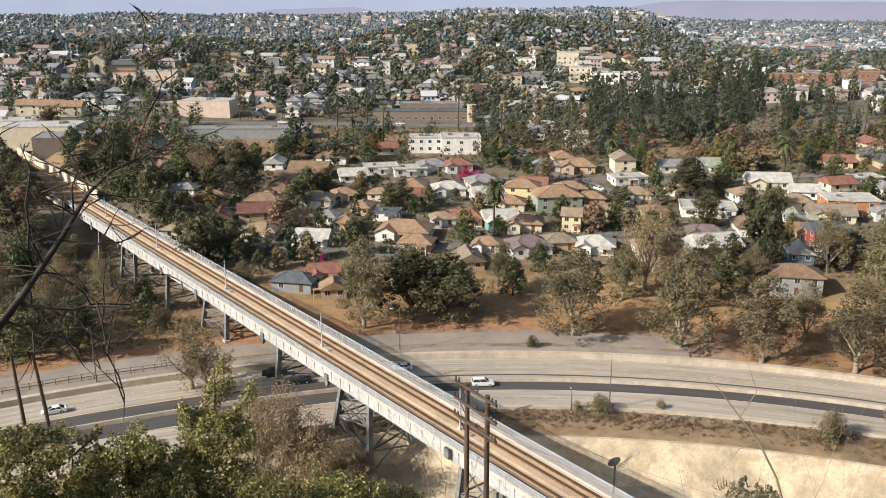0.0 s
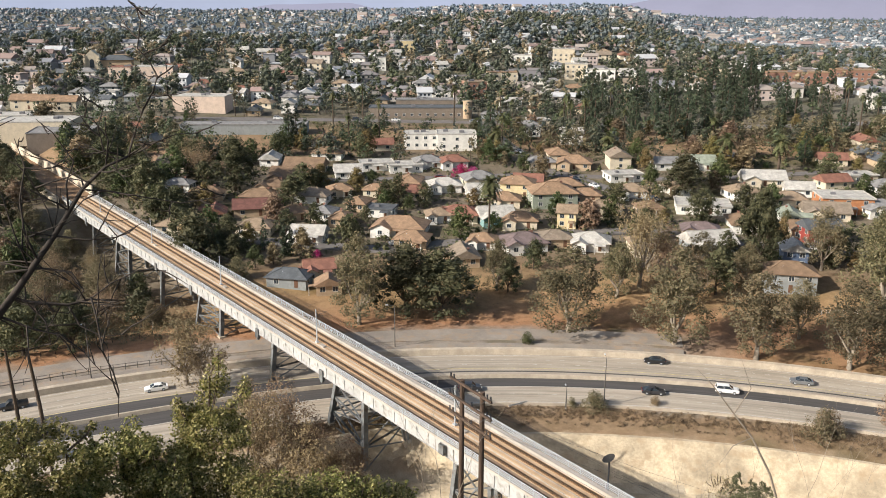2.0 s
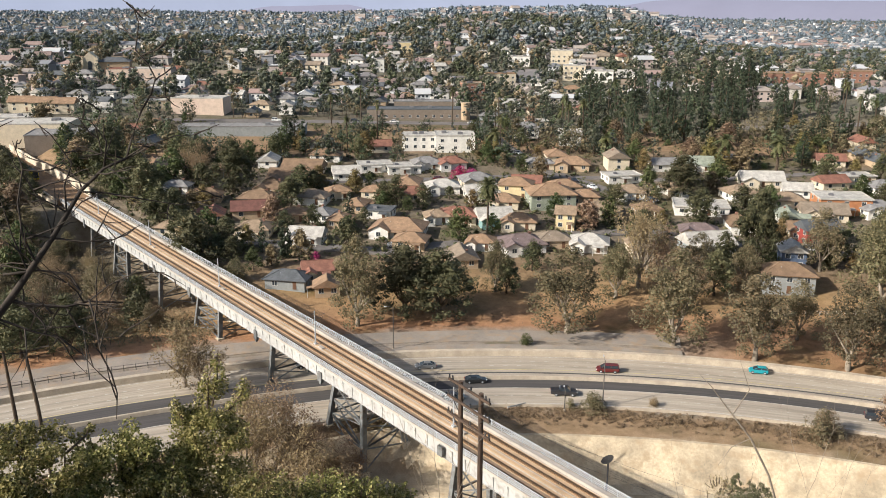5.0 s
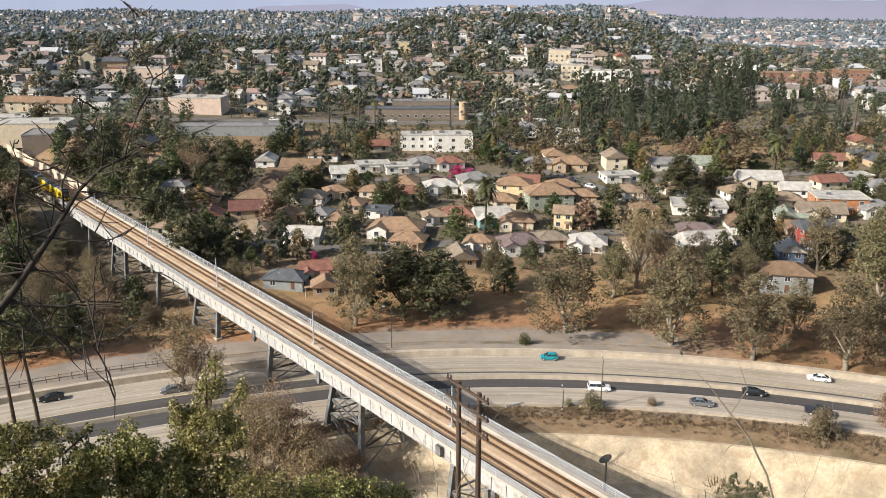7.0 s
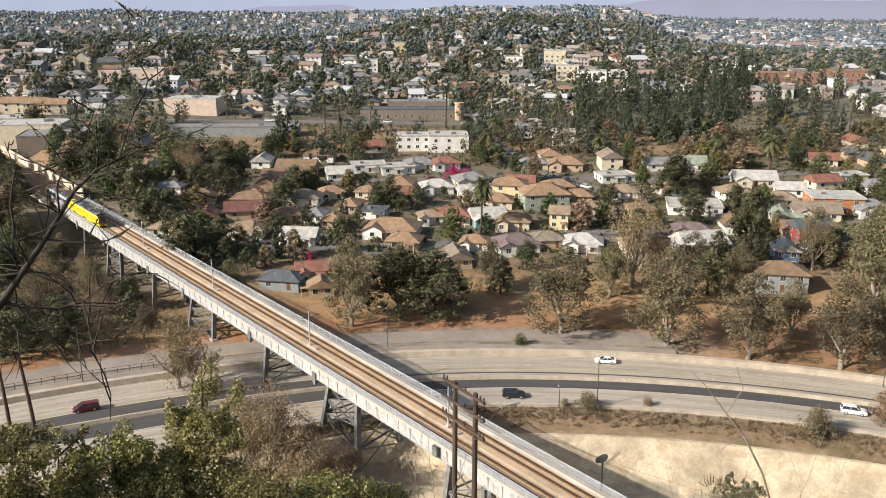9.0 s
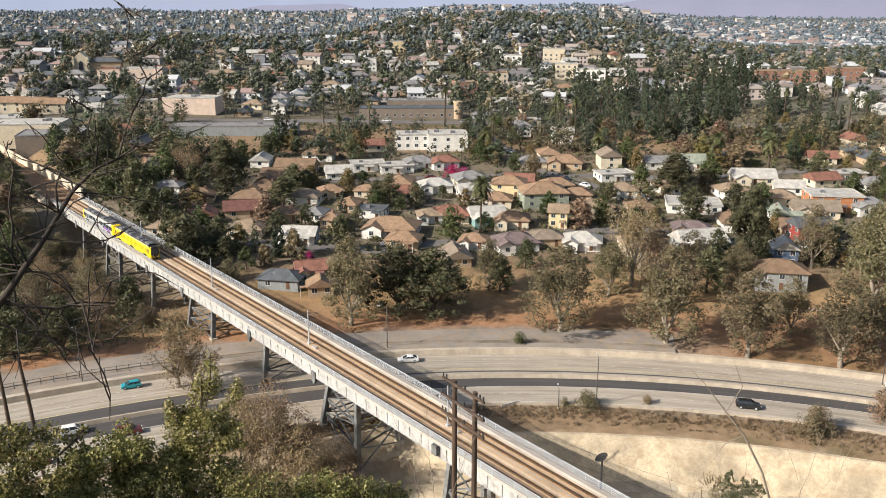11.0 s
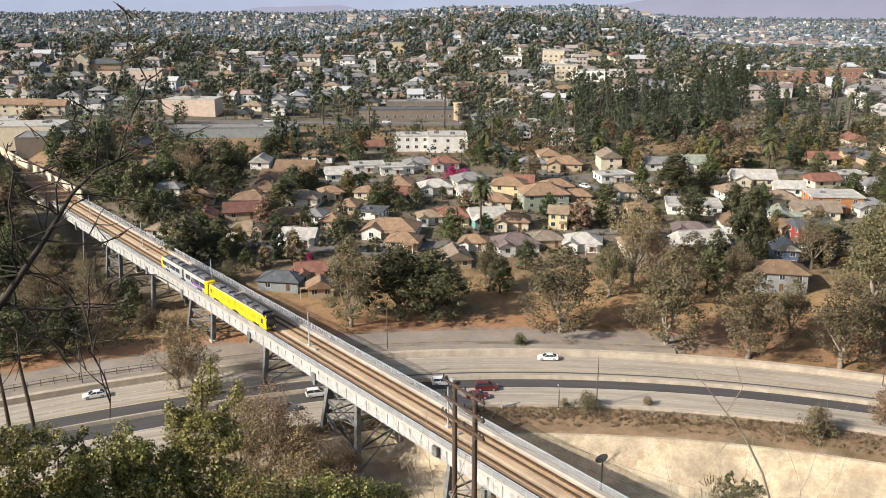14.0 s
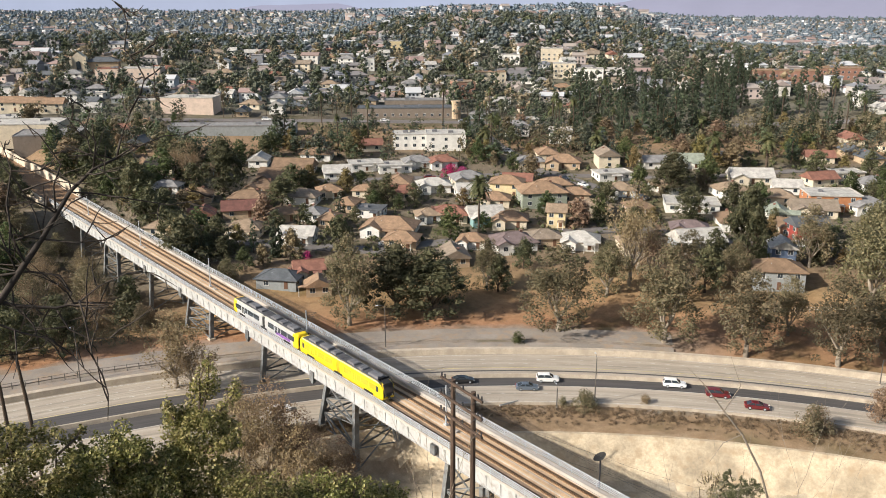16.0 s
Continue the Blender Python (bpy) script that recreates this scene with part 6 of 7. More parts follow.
placed = 0
for k in range(30000):
    if placed >= 280:
        break
    y = 225 + 200 * rnd.random() ** 1.2
    x = rnd.uniform(-0.57, 0.57) * y
    if rho_of(x, y)[0] < (66 if -0.3 < x / y < 0.3 else 30) or not free(x, y, 1.3 if placed > 150 else 2.0):
        continue
    if -0.2 < x / y < 0.02 and 388 < y < 440 and rnd.random() < 0.85:
        continue
    u = rnd.random()
    if 325 < y and x / y > 0.03:
        u = 0.55 + 0.45 * u
    kind = "oak" if u < 0.70 else "autumn" if u < 0.88 else "conifer" if u < 0.93 else "bush_green"
    far = smooth(330, 600, y)
    h = (rnd.uniform(4.5, 11) if kind in ("oak", "autumn") else rnd.uniform(8, 15) if kind == "conifer" else rnd.uniform(2.2, 3.2)) * (1 + 0.35 * far)
    if x / y < -0.3 and y < 360:
        h *= 1.3
    tree(kind, x, y, h, rnd.randrange(5), None, "", rnd.uniform(0.85, 1.25))
    FOOTPRINTS.append((x, y, h * 0.16))
    placed += 1


# ---------------- trees among the hillside houses: too many to count ----------------
LEAF["garden"] = leaf("garden_leaf", (0.05, 0.062, 0.028), (0.085, 0.098, 0.042), (0.16, 0.145, 0.07), 0.2)
# Hill leaves repeat the nearer kinds, paled and blued to paint in haze.
LEAF["hill_oak"] = leaf("hazed_oak_leaf", (0.062, 0.075, 0.052), (0.092, 0.108, 0.076), (0.145, 0.155, 0.105), 0.2)
LEAF["hill_green"] = leaf("hazed_green_leaf", (0.068, 0.092, 0.052), (0.10, 0.125, 0.07), (0.15, 0.175, 0.095), 0.2)
LEAF["hill_autumn"] = leaf("hazed_dry_leaf", (0.135, 0.115, 0.075), (0.20, 0.165, 0.105), (0.28, 0.22, 0.135), 0.2)
LEAF["hill_pine"] = leaf("hazed_pine_needle", (0.055, 0.07, 0.06), (0.078, 0.098, 0.083), (0.11, 0.13, 0.105), 0.2)


def hillside_trees():
    r = random.Random(15)
    groups = {(k, n): [] for k in ("oak", "green", "autumn", "pine") for n in (True, False)}
    trunks = Build()
    done = 0
    for k in range(60000):
        if done >= 4300:
            break
        y = 335 + 640 * r.random() ** 0.85
        x = r.uniform(-0.58, 0.58) * y
        near_ok = not (-0.2 < x / y < 0.02 and 388 < y < 440) and not (x / y > 0.43 and 395 < y < 430)
        if 0.2 < x / y < 0.47 and y < 385 and r.random() < 0.7:
            continue
        if 0.14 < x / y < 0.47 and 385 <= y < 560 and r.random() < 0.65:
            continue
        if not near_ok or not free(x, y, 0.2 if y > 450 else 0.8):
            continue
        u = r.random()
        kind = "oak" if u < 0.52 else "green" if u < 0.72 else "autumn" if u < 0.88 else "pine"
        if x / y > 0.3 and y < 430 and r.random() < 0.6:
            kind = "autumn"
        z = ground_z(x, y)
        h = r.uniform(4.0, 12.5) * (1.25 if kind == "pine" else 1)
        w = h * r.uniform(0.32, 0.5) * (0.55 if kind == "pine" else 1)
        trunks.tube([(x, y, z - 0.8), (x, y, z + h * 0.5)], [0.2, 0.1], 5)
        for i in range(6):
            f = i / 5
            e = w * (1 - f if kind == "pine" else math.sin(math.pi * (0.2 + 0.7 * f))) * 0.7
            t = i * 2.4 + r.random() * 2
            groups[kind, y < 470].append((x + e * math.cos(t), y + e * math.sin(t), z + h * (0.3 + 0.62 * f), w * r.uniform(0.4, 0.62) * ((1.1 - 0.7 * f) if kind == "pine" else 1)))
        done += 1
    woods = tagged(new("hillside_trees"), "mixed dark green and yellow-brown trees among hillside houses", "trees", kind="stuff")
    part("trunks", trunks, MAT["bark"], woods)
    rng = np.random.default_rng(3)
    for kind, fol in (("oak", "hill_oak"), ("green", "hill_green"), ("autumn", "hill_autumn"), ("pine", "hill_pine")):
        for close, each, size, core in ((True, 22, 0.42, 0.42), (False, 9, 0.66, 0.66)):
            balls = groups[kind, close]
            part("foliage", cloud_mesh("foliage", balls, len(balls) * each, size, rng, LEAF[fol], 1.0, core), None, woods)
    # low hedges and shrubs between the nearer houses
    cs = []
    for k in range(6500):
        y = 232 + 200 * r.random()
        x = r.uniform(-0.57, 0.57) * y
        if rho_of(x, y)[0] < 46 or not free(x, y, -2.2):
            continue
        s = r.uniform(0.5, 1.5) * (1.5 if r.random() < 0.2 else 1)
        cs.append((x, y, ground_z(x, y) + s * 0.45, s))
    tagged(solid("garden_shrubs", cloud_mesh("garden_shrubs", cs, 56000, 0.24, rng, LEAF["garden"], 1.0, 0.5), None, "green shrubs and hedges between the houses", "shrubs"), kind="stuff")




# ---------------- far slopes: too many to count ----------------
def distant_houses():
    r = random.Random(5)
    walls, roofs, glass = Build(), Build(), Build()
    for k in range(6500):
        d = 500 * (3100 / 500) ** r.random()
        a = r.uniform(-0.6, 0.6)
        y = d / math.sqrt(1 + a * a)
        x = a * y
        if r.random() < (0.3 if d < 900 else 0.15 if a > 0.2 else 0.45) or d < 900 and not free(x, y, 5.0) or 0.15 < a < 0.47 and d < 530:
            continue
        w, dp, h = r.uniform(7, 14) / 2, r.uniform(6, 10) / 2, r.choice((2.8, 3.0, 5.8, 6.0, 3.2))
        if d > 900 and r.random() < 0.03:
            w, dp, h = w * 1.7, dp * 1.5, r.uniform(7, 11)
        z = ground_z(x, y)
        if d < 900:
            FOOTPRINTS.append((x, y, w + 0.5))
        m = pose(x, y, z, rz=r.choice((-12, -5, 6, 14, 80, 95)))
        q = Build().box(-w, w, -dp, dp, -5, h)
        n = len(walls.v)
        walls.v += [tuple(m @ Vector(p)) for p in q.v]
        walls.f += [tuple(i + n for i in f) for f in q.f]
        q = roof_mesh(r.choice(("hip", "gable", "gable", "flat")), w, dp, h + 0.02)
        q.v, q.f = q.v, [f for f in q.f]
        n = len(roofs.v)
        roofs.v += [tuple(m @ Vector(p)) for p in q.v]
        roofs.f += [tuple(i + n for i in f) for f in q.f]
        if d < 1300:
            for st in range(2 if h > 5 else 1):
                for u in (-0.55, 0.0, 0.55):
                    q = Build().box(u * w - 0.6, u * w + 0.6, -dp - 0.06, -dp - 0.005, 0.9 + 2.9 * st, 2.1 + 2.9 * st)
                    n = len(glass.v)
                    glass.v += [tuple(m @ Vector(p)) for p in q.v]
                    glass.f += [tuple(i + n for i in f) for f in q.f]
    town = tagged(new("distant_houses"), "hazy far hillside town of pale houses", "houses", kind="stuff")
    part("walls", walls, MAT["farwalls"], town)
    part("roofs", roofs, MAT["farroofs"], town)
    part("windows", glass, MAT["glass"], town)


# Far house colours are greyed towards blue, with the haze painted in.
MAT["farwalls"] = island_varied("hazed_far_stucco", ((0.58, 0.59, 0.60), (0.50, 0.48, 0.44), (0.60, 0.61, 0.63), (0.36, 0.34, 0.32), (0.44, 0.40, 0.37), (0.28, 0.29, 0.31), (0.46, 0.38, 0.35), (0.55, 0.56, 0.57)))
MAT["farroofs"] = island_varied("hazed_far_roofing", ((0.26, 0.22, 0.20), (0.18, 0.17, 0.17), (0.42, 0.43, 0.44), (0.23, 0.17, 0.15), (0.30, 0.26, 0.23), (0.17, 0.18, 0.20), (0.45, 0.46, 0.47), (0.28, 0.20, 0.18)))
distant_houses()
hillside_trees()


def distant_woods():
    rng = np.random.default_rng(9)
    r = random.Random(9)
    near, far = [], []
    for k in range(12500):
        d = 700 * (3500 / 700) ** r.random()
        a = r.uniform(-0.62, 0.62)
        y = d / math.sqrt(1 + a * a)
        x = a * y
        if d < 900 and not free(x, y, 1.5):
            continue
        z = ground_z(x, y)
        s = r.uniform(2.0, 4.4) * (1 + 0.5 * smooth(900, 2500, d))
        n = 3 if d < 1200 else 2
        for i in range(n):
            c = (x + r.uniform(-1, 1) * s * 0.6, y + r.uniform(-1, 1) * s * 0.6, z + s * (0.7 + 0.75 * i * r.uniform(0.6, 1.1)), s * r.uniform(0.6, 0.95))
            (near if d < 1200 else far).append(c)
    woods = tagged(new("distant_woods"), "haze-tinted dark green trees among the far houses", "trees", kind="stuff")
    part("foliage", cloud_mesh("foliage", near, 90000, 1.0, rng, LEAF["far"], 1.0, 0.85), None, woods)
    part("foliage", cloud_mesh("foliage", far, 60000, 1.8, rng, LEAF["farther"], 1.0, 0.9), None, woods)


# Distance haze is put into these leaf colours: bluer and paler farther off.
LEAF["far"] = leaf("hazed_far_leaf", (0.075, 0.095, 0.1), (0.105, 0.125, 0.127), (0.155, 0.17, 0.163), 0.15)
LEAF["farther"] = leaf("hazed_farther_leaf", (0.115, 0.145, 0.185), (0.15, 0.18, 0.22), (0.2, 0.225, 0.255), 0.15)
distant_woods()


def mountains():
    """Glowing haze-coloured ranges behind the last hills; the far one hides the gap below the horizon."""
    for name, dist, base, amp, seed, mat, label in (("backdrop_hills", 3700, 40, 60, 3.1, "range_near", "blue hazy foothills on the horizon"), ("backdrop_mountains", 4550, 110, 190, 7.7, "range_far", "glowing pale violet backdrop of hazy mountains and low sky")):
        b = Build()
        n = 160
        for i in range(n + 1):
            a = -0.85 + 1.7 * i / n
            x, y = dist * math.sin(a), dist * math.cos(a)
            rough = 12 * noise.noise(Vector((a * 9 + seed, 0, 0))) + 6 * noise.noise(Vector((a * 40, 4, 0)))
            if name == "backdrop_hills":
                h = 4 + 50 * smooth(-0.27, -0.19, a) * (1 - smooth(-0.13, -0.05, a)) + 72 * smooth(0.08, 0.25, a) + rough
            else:
                # above eye level all round; on the left it stands in for low sky
                h = 118 + 60 * smooth(0.02, 0.2, a) + rough
            for f, back in ((-1.0, -150), (0.5, -60), (1.0, 0), (0.4, 200)):
                k = (dist + back) / dist
                b.v.append((x * k, y * k, (h * f if f > 0 else -60) + (14 * noise.noise(Vector((a * 30, back * 0.02, seed))) if 0 < f < 1 else 0)))
        for i in range(n):
            for j in range(3):
                b.f.append((i * 4 + j, (i + 1) * 4 + j, (i + 1) * 4 + j + 1, i * 4 + j + 1))
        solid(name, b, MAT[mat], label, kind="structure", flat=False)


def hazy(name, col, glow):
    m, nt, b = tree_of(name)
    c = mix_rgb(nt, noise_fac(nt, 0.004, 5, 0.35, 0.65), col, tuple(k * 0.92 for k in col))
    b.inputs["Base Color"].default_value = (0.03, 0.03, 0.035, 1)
    # the haze is emitted colour, hardly touched by the sun
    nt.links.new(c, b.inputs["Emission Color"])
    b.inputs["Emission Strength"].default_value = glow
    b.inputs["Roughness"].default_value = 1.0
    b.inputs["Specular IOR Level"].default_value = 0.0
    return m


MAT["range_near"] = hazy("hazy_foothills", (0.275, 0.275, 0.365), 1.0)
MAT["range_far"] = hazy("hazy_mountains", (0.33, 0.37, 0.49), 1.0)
mountains()

# ---------------- roadside furniture ----------------
MAT["lamppost"] = plain("lamp_post_paint", (0.13, 0.12, 0.11), 0.6, 0.3, var=0.2, relief=0)


def street_lamp(x, y, h, yaw, z=None):
    z = ground_z(x, y) if z is None else z
    l = thing("street_lamp", "thin dark steel street lamp beside the parkway", "street lamp", pose(x, y, z, rz=yaw), "street lamps")
    part("base", Build().tube([(0, 0, -0.5), (0, 0, 0.6)], [0.26, 0.2], 8), MAT["wallconc"], l)
    part("pole", Build().tube([(0, 0, 0.6), (0, 0, h)], [0.13, 0.08], 8), MAT["lamppost"], l)
    part("arm", Build().tube([(0, 0, h - 0.15), (0.6, 0, h + 0.15), (1.6, 0, h + 0.25)], [0.05, 0.045, 0.04], 6), MAT["lamppost"], l)
    part("lantern", Build().box(1.45, 2.05, -0.14, 0.14, h + 0.16, h + 0.30, 0.04), MAT["silver"], l)
    return l


street_lamp(-13.1, 181.6, 10.5, 180)
street_lamp(30.2, 155.6, 10.5, 90)
street_lamp(68.1, 178.6, 9.5, -90)
street_lamp(91.5, 164.6, 6.0, -90)
street_lamp(-75.5, 163.8, 13, -90)
street_lamp(22.5, 154.3, 4.5, 90)


def fence(pts, step, h, name, label, mat, rails=2):
    f = thing(name, label, "fence")
    post = Build().box(-0.06, 0.06, -0.06, 0.06, -0.4, h).mesh("post", MAT[mat])
    prev = None
    for (x0, y0), (x1, y1) in zip(pts, pts[1:]):
        n = max(1, int(math.hypot(x1 - x0, y1 - y0) / step))
        for i in range(n + 1):
            x, y = x0 + (x1 - x0) * i / n, y0 + (y1 - y0) * i / n
            p = Vector((x, y, ground_z(x, y)))
            part("post", post, None, f, "", Matrix.Translation(p))
            if prev is not None and (p - prev).length < step * 1.6:
                for q in range(rails):
                    z = Vector((0, 0, h * (0.92 - 0.45 * q)))
                    part("rail", Build().beam(prev + z, p + z, 0.04, 0.07), MAT[mat], f)
            prev = p


fence([(82, 199.5), (104, 198)], 1.6, 1.2, "picket_fence", "low white post fence beside the park drive", "frame")
fence([arc_xy(4.2, -0.62), arc_xy(4.2, -0.52), arc_xy(4.2, -0.42), arc_xy(4.2, -0.30)], 2.4, 1.6, "park_fence", "thin grey wire fence along the park road", "lamppost", 3)
fence([arc_xy(14, -0.60), arc_xy(17, -0.46), arc_xy(22, -0.36)], 3.0, 1.1, "rail_fence", "dark low rail along the park road", "polewood", 1)

guard = thing("guard_rail", "short white guard rail end beside the verge", "guard rail", pose(*arc_xy(-24.9, -0.0075), -0.35, rz=28))
part("beam", Build().box(-2.2, 2.2, -0.04, 0.04, 0.45, 0.8), MAT["frame"], guard)
for gx in (-1.8, 0.0, 1.8):
    part("post", Build().box(gx - 0.08, gx + 0.08, 0.041, 0.18, -0.3, 0.75), MAT["polewood"], guard)

# ---------------- parked cars ----------------
for i, (x, y, yaw, kind, paint) in enumerate(((6.5, 249.6, 15, "suv", "white"), (13.0, 252.3, 15, "sedan", "yellow"), (19.0, 254.2, 15, "sedan", "dark"), (-17, 247, 10, "sedan", "white"), (33, 256.2, 10, "suv", "dark"), (100, 244.5, -30, "sedan", "white"),
                                              (104.8, 242, -28, "suv", "white"), (97, 240, -20, "sedan", "silver"), (52, 312, -60, "sedan", "white"), (46, 321, -62, "suv", "dark"), (36, 340, -66, "sedan", "white"), (70, 294, -50, "suv", "dark"), (58, 305, -58, "sedan", "dark"),
                                              (-30, 443, 3, "sedan", "white"), (-50, 442, 3, "suv", "dark"), (10, 443, 0, "sedan", "silver"), (-90, 439, 2, "suv", "white"), (28, 365, -65, "sedan", "white"), (-5, 324, 8, "sedan", "red"), (60, 326, -8, "suv", "white"))):
    zs = max(ground_z(x + dx, y + dy) for dx in (-2, 0, 2) for dy in (-2, 0, 2)) + 0.09
    vehicle(kind, paint, "%s parked %s on the asphalt street" % ({"dark": "dark", "silver": "silver"}.get(paint, paint), {"suv": "sport utility car", "sedan": "sedan"}[kind]), pose(x, y, zs, rz=yaw), "parked cars")


# ---------------- verge scrub ----------------
def verge_scrub():
    rng = np.random.default_rng(4)
    r = random.Random(4)
    cs = []
    for k in range(3200):
        th = r.uniform(-0.55, 0.62)
        rho = r.uniform(-29.5, -24.9) if k % 3 else r.uniform(-32.5, -26)
        x, y = arc_xy(rho, th)
        s = r.uniform(0.15, 0.42) * (1.6 if r.random() < 0.06 else 1)
        cs.append((x, y, ground_z(x, y) + s * 0.5, s))
    tagged(solid("verge_scrub", cloud_mesh("verge_scrub", cs, 64000, 0.12, rng, LEAF["scrub"]), None, "dry brown scrub on the verge above the channel", "scrub"), kind="stuff")
    cs = []
    for k in range(1400):
        th, rho = r.uniform(-0.62, 0.6), r.uniform(13, 55)
        x, y = arc_xy(rho, th)
        s = r.uniform(0.10, 0.3)
        cs.append((x, y, ground_z(x, y) + s * 0.3, s))
    tagged(solid("park_grass", cloud_mesh("park_grass", cs, 16000, 0.10, rng, LEAF["brown"]), None, "dry tufts of grass in the park", "grass"), kind="stuff")
    cs = []
    for k in range(2600):
        th, rho = r.uniform(-0.72, -0.28), r.uniform(18, 125)
        x, y = arc_xy(rho, th)
        if -(x - AX) * UY + (y - AY) * UX > -4:
            continue
        s = r.uniform(0.35, 1.2)
        cs.append((x, y, ground_z(x, y) + s * 0.5, s))
    tagged(solid("undergrowth", cloud_mesh("undergrowth", cs, 60000, 0.19, rng, LEAF["syc"]), None, "olive-brown undergrowth below the bridge", "undergrowth"), kind="stuff")


verge_scrub()


# ---------------- lookout: near shrubs, dead tree, poles ----------------
def near_shrub(x, y, top, wide, seed, count, deep=3.2, sprigs=(), fol="shrub"):
    """A tall hillside shrub with small stiff leaves; only its head shows."""
    r, rng = random.Random(seed), np.random.default_rng(seed)
    gz = ground_z(x, y)
    sh = thing("hillside_shrub", {"shrub": "leafy green hillside shrub with small stiff leaves", "oak": "dark green round shrub on the hillside"}.get(fol, "dry brown twiggy shrub on the hillside"), "shrub", pose(x, y, gz), "shrubs below the lookout")
    b = Build()
    cs = []
    H = top - gz
    for i in range(9):
        w = i * 2.4
        tip = Vector((math.cos(w) * wide * r.uniform(0.3, 0.95), math.sin(w) * wide * r.uniform(0.3, 0.95), H - deep * r.uniform(0.1, 0.8)))
        b.tube([(0.1 * math.cos(w), 0.1 * math.sin(w), -0.3), tip * 0.5 + Vector((0, 0, 0.2)), tip], [0.06, 0.04, 0.012], 5)
    for i in range(150):
        f = r.random() ** 0.8
        e = wide * (1.05 - 0.5 * f ** 2.5)
        w = r.uniform(0, 6.28)
        q = e * math.sqrt(r.random())
        cs.append((q * math.cos(w), q * math.sin(w), H - deep * (1 - f) - 0.1 + r.uniform(-0.1, 0.12), r.uniform(0.10, 0.27)))
    sprigs = list(sprigs)
    for i in range(12):
        w = r.uniform(0, 6.28)
        q = wide * r.uniform(0.2, 0.95)
        sprigs.append((q * math.cos(w), q * math.sin(w), H - 0.1 - 0.35 * q / wide, r.uniform(0.2, 0.45)))
    for sx, sy, sz, hgt in sprigs:
        b.tube([(sx * 0.6, sy * 0.6, sz - hgt * 0.9), (sx * 0.9, sy * 0.9, sz - hgt * 0.3), (sx, sy, sz + hgt * 0.35)], [0.025, 0.018, 0.006], 5)
        for i in range(9):
            f = i / 8
            cs.append((sx * (0.85 + 0.15 * f) + r.uniform(-.14, .14) * (1.15 - f), sy + r.uniform(-.14, .14), sz - hgt * 0.6 + hgt * f, 0.2 * (1.1 - 0.75 * f) * min(1.0, hgt + 0.3)))
    part("stem", b, MAT["bark"], sh)
    part("leaves", cloud_mesh("leaves", cs, int(count * 1.6), 0.031, rng, LEAF[fol], 1.15), None, sh)


near_shrub(-7.4, 13.2, 70.75, 1.45, 1, 15000)
near_shrub(-6.7, 12.4, 69.9, 1.2, 9, 10000)
near_shrub(-5.4, 14.4, 69.8, 1.0, 10, 9000)
near_shrub(-6.2, 14.2, 70.2, 1.15, 2, 12000)
near_shrub(-8.6, 12.6, 70.2, 1.1, 8, 9000)
near_shrub(-4.95, 15.2, 70.25, 1.05, 3, 12000, sprigs=((0.32, 0.5, 7.3, 0.85), (0.12, 0.45, 7.0, 0.8), (0.85, 0.4, 6.9, 0.5), (-0.5, 0.2, 6.6, 0.4)))
near_shrub(-3.6, 14.0, 69.4, 1.0, 4, 9000)
near_shrub(-2.4, 14.8, 69.0, 1.0, 5, 7000, sprigs=((0.9, 0.2, 4.1, 0.5), (0.4, 0.0, 3.9, 0.4)))
near_shrub(18.6, 47.6, 49.0, 1.9, 11, 12000, fol="oak")
near_shrub(15.6, 46.0, 48.6, 1.2, 12, 1500, fol="brown")
near_shrub(12.2, 34.5, 57.3, 0.7, 13, 900, fol="tan")
near_shrub(2.3, 38.0, 53.7, 1.0, 14, 3500, fol="tan")
near_shrub(4.6, 38.5, 53.3, 1.0, 15, 2500, fol="tan")
near_shrub(-5.7, 12.6, 69.2, 1.0, 6, 8000)
near_shrub(-4.3, 12.6, 68.9, 0.9, 7, 7000)
near_shrub(-1.4, 15.2, 68.6, 0.8, 16, 6000)


